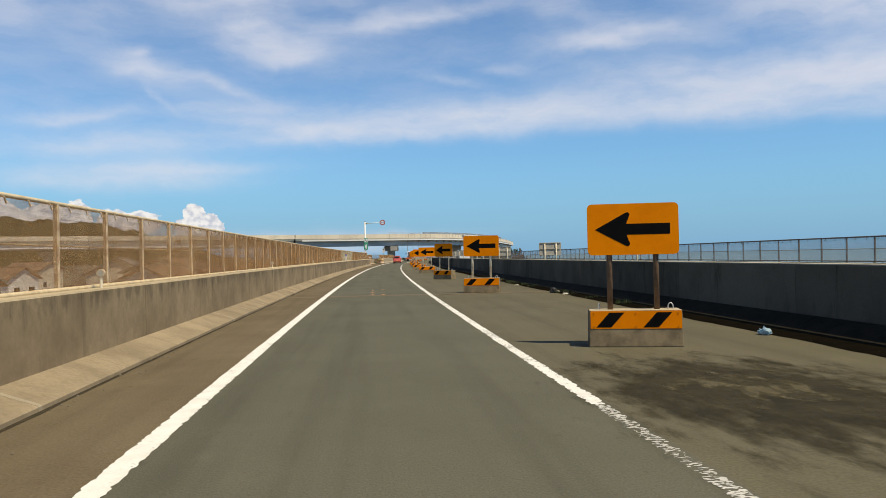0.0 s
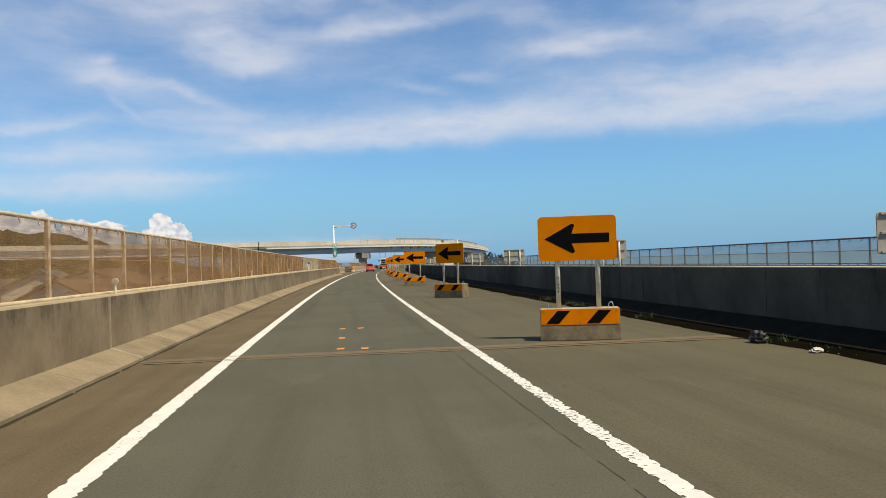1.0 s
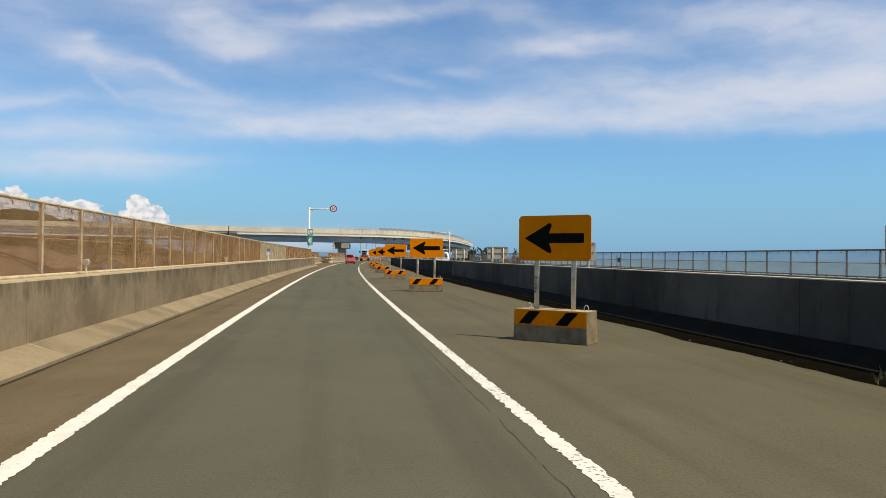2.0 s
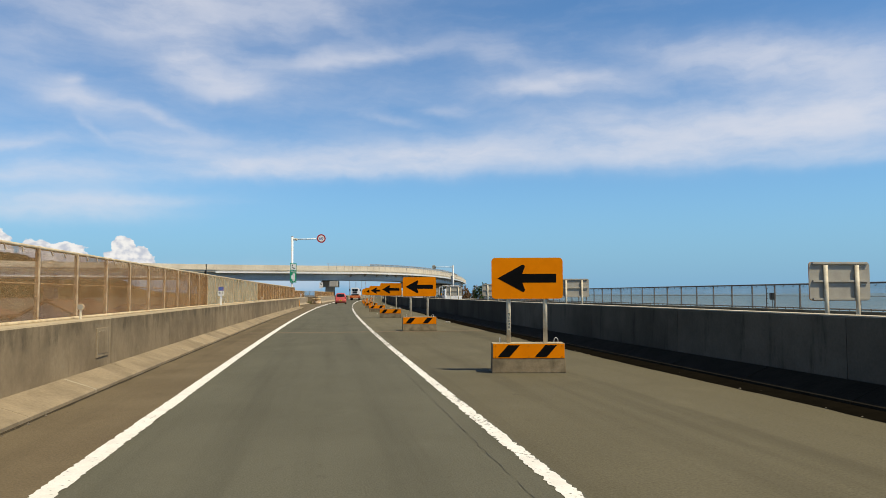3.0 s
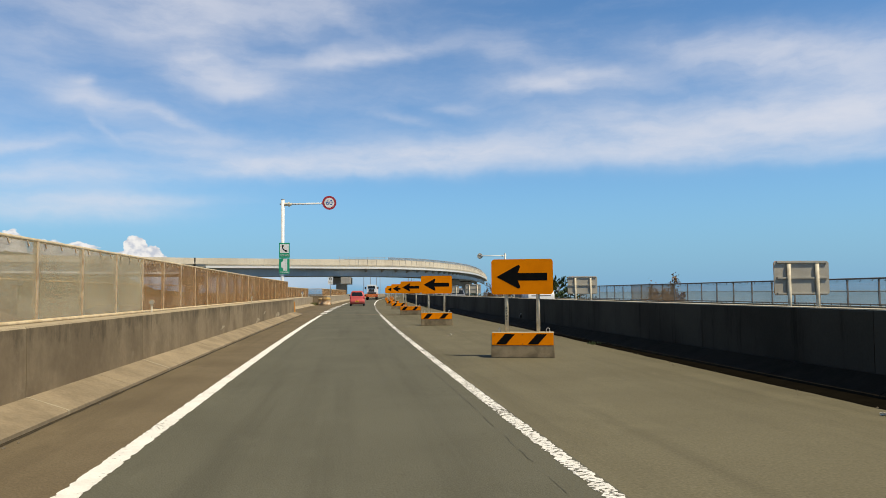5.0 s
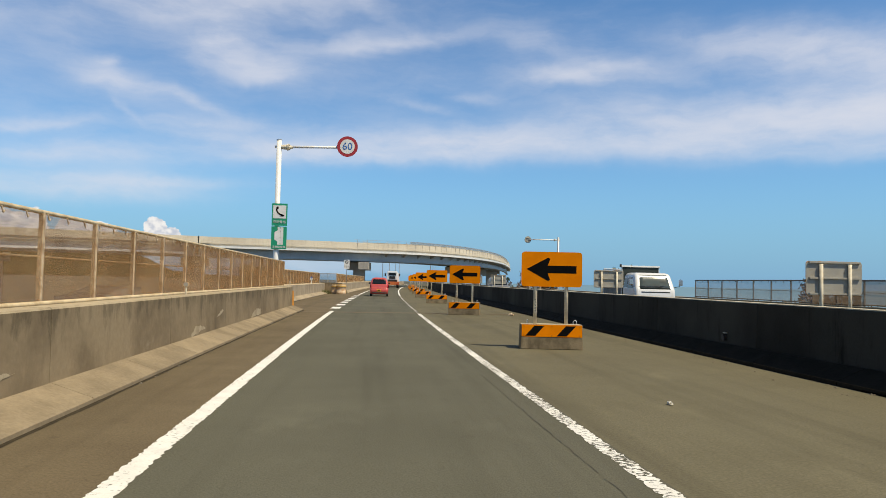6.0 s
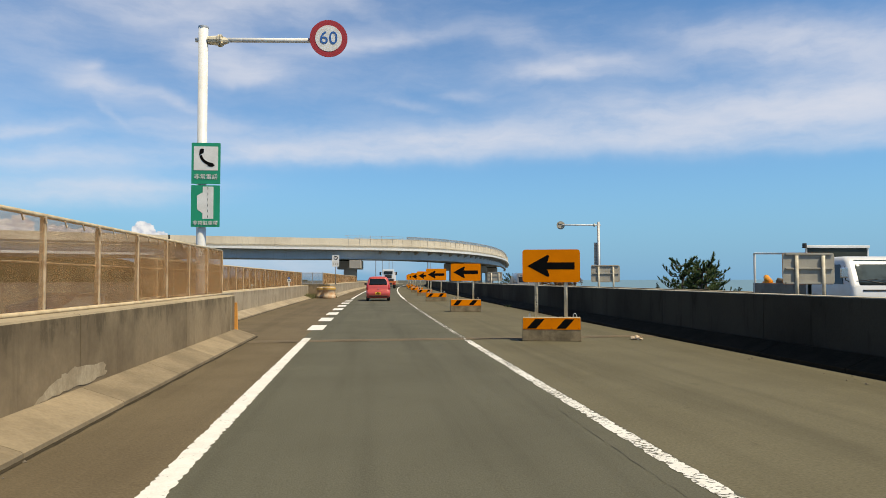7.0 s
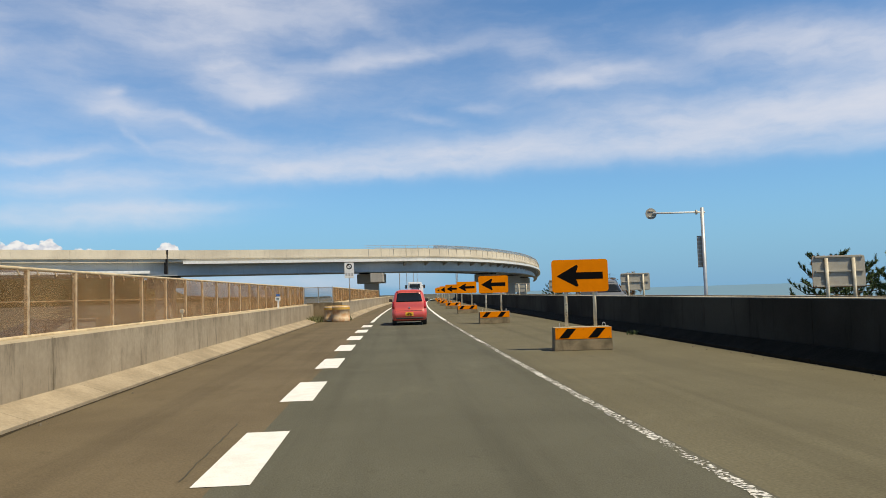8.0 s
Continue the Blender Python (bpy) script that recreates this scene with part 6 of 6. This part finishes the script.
KERB_DIRT = material("kerb_dirt", (0.055, 0.044, 0.028), 0.95, second=(0.03, 0.025, 0.017), scale=5, fine=25, fine_amount=0.8, bump=0.5, spec=0.1)


def kerb_dirt(name, u, s0, s1, drift, seed):
    """A thin broken line of dirt where the kerb meets the asphalt."""
    rng = random.Random(seed)
    verts, faces = [], []
    n = int((s1 - s0) / 0.25)
    for i in range(n + 1):
        s = s0 + (s1 - s0) * i / n
        w = 0.025 + 0.03 * noise.noise(Vector((s * 0.8, seed, 0))) + 0.02 * rng.random()
        o = drift(s) if drift else 0.0
        verts += [at(s, u + o - 0.01, 0.010), at(s, u + o + w, 0.002)]
        if i:
            faces.append((2 * i - 2, 2 * i - 1, 2 * i + 1, 2 * i))
    tagged(new(name, mesh_of(name, verts, faces, KERB_DIRT)), "thin line of dark dirt at the kerb foot", "dirt", kind="stuff")


kerb_dirt("kerb_dirt", -3.06, S0, 114, closing, 1)
kerb_dirt("kerb_dirt", -4.56, 114.5, 148, None, 2)

# ---- cracks, patches and stains on the road ----
def crack(points, width, mat, name, label, seed):
    rng = random.Random(seed)
    verts, faces = [], []
    pts = []
    for (s0, u0), (s1, u1) in zip(points, points[1:]):
        n = max(2, int(abs(s1 - s0) / 0.15))
        pts += [(s0 + (s1 - s0) * i / n, u0 + (u1 - u0) * i / n) for i in range(n)]
    for i, (s, u) in enumerate(pts):
        j, w = rng.gauss(0, 0.006), width * (0.3 + rng.random())
        verts += [at(s, u + j - w, 0.0035), at(s, u + j + w, 0.0035)]
        if i and rng.random() > 0.12:
            faces.append((2 * i - 2, 2 * i - 1, 2 * i + 1, 2 * i))
    return tagged(new(name, mesh_of(name, verts, faces, mat)), label, "crack", kind="structure")


CRACK = material("crack", (0.045, 0.043, 0.033), 0.95, second=(0.085, 0.082, 0.062), scale=2.2, amount=0.9)
crack([(9, 1.45), (14, 1.5), (20, 1.42), (32, 1.5), (48, 1.47), (60, 1.5), (66.5, 1.46)], 0.0035, CRACK, "seam_crack", "thin dark crack along the lane seam", 1)
crack([(67.8, 1.45), (78, 1.5), (90, 1.44), (104, 1.5)], 0.0035, CRACK, "seam_crack", "thin dark crack along the lane seam", 2)
crack([(116.2, -2.12), (118.8, -2.2)], 0.006, CRACK, "seam_crack", "thin dark crack on the shoulder", 3)


def patch_material(name, base, second, lo, hi, gain, stretch_by):
    """Broken asphalt whose ragged rim thins out."""
    m = material(name, base, 0.95, second=second, scale=2.6, amount=0.8, fine=14, fine_amount=0.9, bump=0.9, spec=0.08)
    g = m.node_tree
    own = g.nodes.new("ShaderNodeTexCoord").outputs["Object"]
    dist = g.nodes.new("ShaderNodeVectorMath")
    dist.operation = "LENGTH"
    size = g.nodes.new("ShaderNodeMapping")
    size.inputs["Scale"].default_value = (1 / 2.0, 1 / 3.3, 1)
    g.links.new(own, size.inputs["Vector"])
    g.links.new(size.outputs[0], dist.inputs[0])
    rough = g.nodes.new("ShaderNodeTexNoise")
    rough.inputs["Scale"].default_value, rough.inputs["Detail"].default_value, rough.inputs["Roughness"].default_value = 1.1, 9.0, 0.68
    stretch = g.nodes.new("ShaderNodeMapping")
    stretch.inputs["Scale"].default_value = stretch_by
    g.links.new(own, stretch.inputs["Vector"])
    g.links.new(stretch.outputs[0], rough.inputs["Vector"])
    a = g.nodes.new("ShaderNodeMath")
    a.operation = "MULTIPLY_ADD"
    a.inputs[1].default_value = gain
    g.links.new(rough.outputs["Fac"], a.inputs[0])
    less = g.nodes.new("ShaderNodeMath")
    less.operation = "MULTIPLY"
    less.inputs[1].default_value = -1.0
    g.links.new(dist.outputs["Value"], less.inputs[0])
    g.links.new(less.outputs[0], a.inputs[2])
    edge = g.nodes.new("ShaderNodeMapRange")
    edge.interpolation_type = "SMOOTHSTEP"
    edge.inputs[1].default_value, edge.inputs[2].default_value, edge.inputs[4].default_value = lo, hi, 0.92
    g.links.new(a.outputs[0], edge.inputs[0])
    out = next(n for n in g.nodes if n.type == "OUTPUT_MATERIAL")
    paint = out.inputs[0].links[0].from_socket
    clear, both = g.nodes.new("ShaderNodeBsdfTransparent"), g.nodes.new("ShaderNodeMixShader")
    g.links.new(edge.outputs[0], both.inputs[0])
    g.links.new(clear.outputs[0], both.inputs[1])
    g.links.new(paint, both.inputs[2])
    g.links.new(both.outputs[0], out.inputs[0])
    return m


def worn_patch(name, s, u, z, mat, label):
    me = mesh_of(name, [(-2.3, -3.6, 0), (2.3, -3.6, 0), (2.3, 3.6, 0), (-2.3, 3.6, 0)], [(0, 1, 2, 3)], mat)
    ob = new(name, me)
    ob.matrix_world = stand(s, u, z)
    tagged(ob, label, "road patch", kind="structure")


worn_patch("road_patch", 2.9, 3.35, 0.003, patch_material("broken_asphalt", (0.030, 0.027, 0.018), (0.055, 0.048, 0.031), 0.1, 0.75, 2.0, (2.0, 0.8, 1)), "broken dark patch in the closed asphalt lane")
worn_patch("road_scuffs", 3.2, 3.35, 0.006, patch_material("pale_scuffs", (0.115, 0.10, 0.062), (0.075, 0.066, 0.042), 1.0, 1.5, 2.7, (3.0, 1.6, 1)), "pale rubbed streaks across the dark patch")


# ---- landscape ----
FOREST = material("forest", (0.018, 0.022, 0.011), 0.95, second=(0.030, 0.034, 0.016), spec=0.0, scale=0.006, fine=0.03, fine_amount=0.35, bump=0.0)
PINE = material("pine_needles", (0.066, 0.108, 0.026), 0.8, second=(0.036, 0.062, 0.016), scale=1.5, fine=12, fine_amount=0.5, bump=0.0)
RUSSET = material("russet_leaves", (0.19, 0.095, 0.036), 0.8, second=(0.10, 0.06, 0.024), scale=1.5, fine=12, fine_amount=0.5, bump=0.0)
BARK = material("bark", (0.10, 0.075, 0.05), 0.95, second=(0.06, 0.045, 0.03), scale=6, bump=0.5)


SKYLINE = ((-80, 2.0), (-55, 2.6), (-38, 3.1), (-27, 3.3), (-23, 2.9), (-19.5, 2.75), (-17, 2.25), (-15.2, 1.8), (-13.3, 1.35), (-12, 0.75), (-11.2, 0.35), (-9, 0.15), (-4, 0.0), (-1, -0.2))


def hills(name, dist, lift, seed, label):
    """A wooded ridge with a broken skyline (bearing and height in degrees), sloping down on both sides."""
    verts, faces, n, m = [], [], 420, 10
    for i in range(n + 1):
        deg = SKYLINE[0][0] + (SKYLINE[-1][0] - SKYLINE[0][0]) * i / n
        for (a0, h0), (a1, h1) in zip(SKYLINE, SKYLINE[1:]):
            if a0 <= deg <= a1:
                rise = h0 + (h1 - h0) * (deg - a0) / (a1 - a0)
        az = radians(deg)
        rough = 0.10 * noise.fractal(Vector((deg * 0.9 + seed, seed, 0)), 1.0, 2.0, 4) + 0.03 * noise.noise(Vector((deg * 9.0, seed, 3)))
        h = max(-4.0, dist * math.tan(radians(max(0.0, rise) * (1 + rough))) * lift)
        for j in range(m + 1):
            t = j / m
            d = dist * (0.62 + 0.38 * min(1.0, t / 0.8)) if t < 0.8 else dist * (1 + 0.5 * (t - 0.8))
            f = math.sin(math.pi / 2 * min(1.0, t / 0.8)) if t < 0.8 else 1 - ((t - 0.8) / 0.2) ** 2
            z = -5 + (h + 5) * f + 0.02 * h * noise.noise(Vector((i * 0.3, j * 0.9, seed)))
            verts.append((d * math.sin(az), d * math.cos(az), z))
    for i in range(n):
        for j in range(m):
            a = i * (m + 1) + j
            faces.append((a, a + m + 1, a + m + 2, a + 1))
    tagged(new(name, mesh_of(name, verts, faces, FOREST, smooth=True)), label, "hills", kind="structure")


hills("hills", 3300, 1.0, 2.3, "dark wooded hills along the horizon")

ROOF_A = material("roof_tile_grey", (0.12, 0.12, 0.125), 0.7, second=(0.08, 0.08, 0.085), scale=1.0, fine=8)
ROOF_B = material("roof_tile_brown", (0.14, 0.085, 0.055), 0.7, second=(0.10, 0.06, 0.04), scale=1.0, fine=8)
PLASTER = material("house_plaster", (0.58, 0.52, 0.42), 0.9, second=(0.5, 0.44, 0.35), scale=0.5, fine=10)
PLASTER_W = material("house_plaster_white", (0.66, 0.65, 0.62), 0.9, second=(0.56, 0.55, 0.52), scale=0.5, fine=10)


def house(w, d, h, roof, wall, tile):
    hs = empty("house", Matrix(), "small two-storey house with a pitched roof beyond the fence", "house", "houses beyond the road")
    bm = bmesh.new()
    plate(bm, [(-w / 2, 0), (w / 2, 0), (w / 2, h), (0, h + roof), (-w / 2, h)], -d / 2, d / 2)
    part("wall", bm, wall, hs)
    for side in (-1, 1):
        bm = bmesh.new()
        o, k = 0.5, roof / (w / 2)
        a, b = (0.0, h + roof + 0.05), (side * (w / 2 + o), h - o * k + 0.05)
        plate(bm, [a, b, (b[0], b[1] + 0.18), (0.0, a[1] + 0.18)], -d / 2 - o, d / 2 + o)
        part("roof", bm, tile, hs, "tiled roof slope")
    bm = bmesh.new()
    box(bm, -0.22, 0.22, -d / 2 - 0.5, d / 2 + 0.5, h + roof + 0.02, h + roof + 0.3, 0.05)
    part("ridge", bm, tile, hs, "tiled ridge")
    for y, face in ((-d / 2, -1),):
        for x in (-w * 0.25, w * 0.25):
            for z in (1.2, 3.9):
                if z + 1.1 < h:
                    bm = bmesh.new()
                    box(bm, x - 0.75, x + 0.75, y - 0.06, y + 0.02, z, z + 1.1, 0.02)
                    win = part("window", bm, WHITE_PAINT, hs, "white-framed window")
                    bm = bmesh.new()
                    box(bm, x - 0.66, x + 0.66, y - 0.075, y - 0.05, z + 0.09, z + 1.01)
                    part("pane", bm, CAR_GLASS, win)
    for x in (-w / 2, w / 2):
        for y in (-d * 0.25, d * 0.25):
            for z in (1.2, 3.9):
                if z + 1.1 < h:
                    bm = bmesh.new()
                    s = 1 if x > 0 else -1
                    box(bm, x - 0.03, x + 0.06, y - 0.75, y + 0.75, z, z + 1.1, 0.02) if s > 0 else box(bm, x - 0.06, x + 0.03, y - 0.75, y + 0.75, z, z + 1.1, 0.02)
                    win = part("window", bm, WHITE_PAINT, hs, "white-framed window")
                    bm = bmesh.new()
                    box(bm, *((x + 0.05, x + 0.075) if s > 0 else (x - 0.075, x - 0.05)), y - 0.66, y + 0.66, z + 0.09, z + 1.01)
                    part("pane", bm, CAR_GLASS, win)
    return hs


kinds = [house(8, 9, 4.4, 1.9, PLASTER, ROOF_A), house(7, 8, 3.6, 1.7, PLASTER_W, ROOF_B), house(10, 7, 4.6, 1.5, PLASTER, ROOF_B)]
rng = random.Random(21)
SPOTS = ((52, -34), (78, -24), (92, -27), (104, -38), (118, -26), (63, -52), (84, -60), (120, -64), (150, -75), (98, -95), (70, -90), (130, -100), (45, -75))
for i, (s, u) in enumerate(SPOTS):
    m = stand(s, u, -4.6, rng.choice((0, 90, 12, -8, 80)))
    if i < 3:
        kinds[i].matrix_world = m
    else:
        copy_thing(kinds[i % 3], m)


def tree(name, s, u, height, spread, leaf, label, seed, needles=True, z=-4.6):
    """A crooked trunk, limbs, and a crown of small leaf tufts in flat clumps."""
    t = empty(name, stand(s, u, z), label, "tree")
    rng = random.Random(seed)
    bm = bmesh.new()
    top = Vector((0.1 * spread, 0, height * 0.78))
    mid = Vector((rng.uniform(-0.2, 0.2), rng.uniform(-0.2, 0.2), height * 0.4))
    rod(bm, (0, 0, 0), mid, 0.20, 9, 0.15)
    rod(bm, mid, top, 0.15, 9, 0.05)
    tips = []
    for i in range(34):
        f = 0.45 + 0.55 * rng.random()
        base = mid.lerp(top, min(1.0, (f - 0.4) / 0.6))
        a = rng.random() * 6.283
        r = spread * 0.5 * (1.15 - 0.6 * f) * (0.5 + 0.7 * rng.random())
        tip = base + Vector((r * math.cos(a), r * math.sin(a), height * (0.02 + 0.2 * rng.random())))
        rod(bm, base, tip, 0.045, 6, 0.015)
        tips.append(tip)
        tips.append(base.lerp(tip, 0.6))
    part("trunk", bm, BARK, t, "brown trunk with limbs")
    verts, faces = [], []
    for c in tips + [top]:
        size = spread * (0.03 + 0.045 * rng.random())
        for k in range(80):
            d = Vector((rng.gauss(0, 0.6), rng.gauss(0, 0.6), rng.gauss(0.7, 1.15)))
            p = c + d * size * 0.6
            ax = (Vector((rng.gauss(0, 1), rng.gauss(0, 1), rng.gauss(0.6, 0.8)))).normalized()
            sd = ax.cross(Vector((rng.gauss(0, 1), rng.gauss(0, 1), rng.gauss(0, 1)))).normalized()
            ln, w = (0.22, 0.028) if needles else (0.13, 0.05)
            ln *= 0.6 + 0.8 * rng.random()
            q = len(verts)
            verts += [p - sd * w, p + sd * w, p + ax * ln + sd * w * 0.3, p + ax * ln - sd * w * 0.3]
            faces.append((q, q + 1, q + 2, q + 3))
    child(new("crown", mesh_of("crown", verts, faces, leaf)), t, "ragged green crown" if needles else "ragged russet crown")
    return t


def pine(s, u, height, spread, label, seed, z=-4.6):
    """A leaning trunk, rising limbs, and bottle-brush shoots of needles turned up at the ends."""
    t = empty("pine_tree", stand(s, u, z), label, "tree")
    rng = random.Random(seed)
    bm = bmesh.new()
    top = Vector((0.08 * spread, 0.1, height * 0.90))
    mid = Vector((rng.uniform(-0.2, 0.2), rng.uniform(-0.2, 0.2), height * 0.45))
    rod(bm, (0, 0, 0), mid, 0.19, 9, 0.13)
    rod(bm, mid, top, 0.13, 9, 0.035)
    shoots = [(top, Vector((0.1, 0, 1)))]
    for i in range(32):
        f = (i + rng.random()) / 32
        base = mid.lerp(top, 0.08 + 0.88 * f)
        a = i * 2.4 + rng.uniform(-0.5, 0.5)
        reach = spread * 0.5 * (1.05 - 0.72 * f) * rng.uniform(0.6, 1.1)
        out = Vector((math.cos(a), math.sin(a), 0))
        knee = base + out * reach * 0.6 + Vector((0, 0, height * 0.01))
        tip = base + out * reach + Vector((0, 0, height * rng.uniform(0.03, 0.09)))
        rod(bm, base, knee, 0.045, 6, 0.03)
        rod(bm, knee, tip, 0.03, 6, 0.012)
        for k in range(8):
            w = 0.25 + 0.75 * (k + rng.random()) / 8
            p = base.lerp(knee, w / 0.6) if w < 0.6 else knee.lerp(tip, (w - 0.6) / 0.4)
            lean = (out * rng.uniform(0.1, 0.9) + out.cross(Vector((0, 0, 1))) * rng.uniform(-0.9, 0.9) + Vector((0, 0, rng.uniform(0.5, 1.2)))).normalized()
            shoots.append((p, lean))
    verts, faces = [], []
    for p, lean in shoots:
        length = rng.uniform(0.22, 0.50)
        end = p + lean * length
        rod(bm, p, end, 0.012, 4, 0.006)
        side = lean.cross(Vector((0.3, 0.5, 0.2))).normalized()
        other = lean.cross(side)
        for k in range(84):
            q = p.lerp(end, 0.15 + 0.85 * rng.random())
            a = rng.random() * 6.283
            radial = side * math.cos(a) + other * math.sin(a)
            ax = (radial * rng.uniform(0.5, 1.0) + lean * rng.uniform(0.4, 1.0)).normalized()
            sd = ax.cross(radial + lean * 0.37).normalized() * 0.017
            ln = rng.uniform(0.10, 0.19)
            n = len(verts)
            verts += [q - sd, q + sd, q + ax * ln]
            faces.append((n, n + 1, n + 2))
    part("trunk", bm, BARK, t, "brown trunk with limbs")
    child(new("crown", mesh_of("crown", verts, faces, PINE)), t, "ragged dark green needle crown")



pine(147.5, 21.5, 7.85, 5.2, "windswept coastal pine beyond the far carriageway", 1)
pine(148.5, 23.5, 7.35, 6.0, "windswept coastal pine beyond the far carriageway", 2)
pine(136.5, 18.0, 7.4, 3.6, "windswept coastal pine beyond the far carriageway", 3)
tree("russet_tree", 114.5, 19.8, 6.5, 5.2, RUSSET, "small russet-leaved tree beyond the far fence", 4, False)
tree("russet_tree", 205, 22.5, 7.6, 6.0, RUSSET, "small russet-leaved tree beyond the far carriageway", 5, False)
tree("russet_tree", 199, 24.5, 7.3, 6.5, RUSSET, "broad russet-leaved tree beyond the far carriageway", 6, False)
pine(214, 19.5, 7.2, 5.5, "windswept coastal pine beyond the far carriageway", 7)


def street_lamp(s, u, turn):
    l = empty("street_lamp", stand(s, u, 0, turn), "tall grey street lamp beyond the overpass", "street lamp", "street lamps beyond the overpass")
    bm = bmesh.new()
    rod(bm, (0, 0, -0.9), (0, 0, 9.2), 0.11, 8, 0.06)
    part("mast", bm, GALV, l)
    bm = bmesh.new()
    rod(bm, (0, 0, 9.2), (1.6, 0, 9.6), 0.05, 6)
    part("arm", bm, GALV, l)
    bm = bmesh.new()
    box(bm, 1.5, 2.2, -0.12, 0.12, 9.54, 9.68, 0.03)
    part("head", bm, GALV, l)
    return l


lamp = street_lamp(262, -4.6, 0)
for s, u, a in ((285, -4.6, 0), (308, -4.6, 0), (262, 7.0, 180), (300, 7.0, 0), (322, 7.0, 180), (322, -4.6, 0)):
    copy_thing(lamp, stand(s, u, 0, a))

# wall stains: pale scraped spots on the left parapet
SCRAPE = material("scraped_concrete", (0.42, 0.35, 0.24), 0.9, second=(0.28, 0.225, 0.145), scale=4, amount=0.9, fine=30, fine_amount=0.5)
SPOTS_WORN = (((103.41, 0.20), (103.9, 0.35), (104.34, 0.44), (105.21, 0.40), (105.32, 0.24), (104.35, 0.23)),
              ((96.67, 0.20), (97.07, 0.38), (97.5, 0.36), (97.91, 0.30), (97.3, 0.235)),
              ((89.2, 0.33), (89.6, 0.44), (89.95, 0.40), (89.6, 0.35)), ((99.0, 0.46), (99.5, 0.60), (99.7, 0.58), (99.3, 0.47)))
for corners in SPOTS_WORN:
    rng = random.Random(int(corners[0][0] * 10))
    rim = []
    for (q0, z0), (q1, z1) in zip(corners, corners[1:] + corners[:1]):
        for i in range(7):
            t = i / 7
            rim.append((q0 + (q1 - q0) * t + rng.gauss(0, 0.025), z0 + (z1 - z0) * t + rng.gauss(0, 0.010)))
    mid = (sum(q for q, z in rim) / len(rim), sum(z for q, z in rim) / len(rim))
    verts = [at(q, -3.4972 + closing(q) - 0.0068 * z, z) for q, z in [mid] + rim]
    faces = [(0, i + 1, (i + 1) % len(rim) + 1) for i in range(len(rim))]
    child(new("scraped_spot", mesh_of("scraped_spot", verts, faces, SCRAPE)), wall_left, "pale scraped spot")

# a shallow cover plate let into the wall
bm = bmesh.new()
box(bm, -0.02, 0.012, -0.32, 0.32, 0.36, 0.82, 0.004)
frame_plate = part("cover_frame", bm, TOE, wall_left, "raised concrete frame")
frame_plate.matrix_basis = stand(53.45, -3.417)
bm = bmesh.new()
box(bm, 0.0, 0.018, -0.26, 0.26, 0.41, 0.77, 0.003)
part("cover_plate", bm, CONCRETE, frame_plate, "dark cover plate")
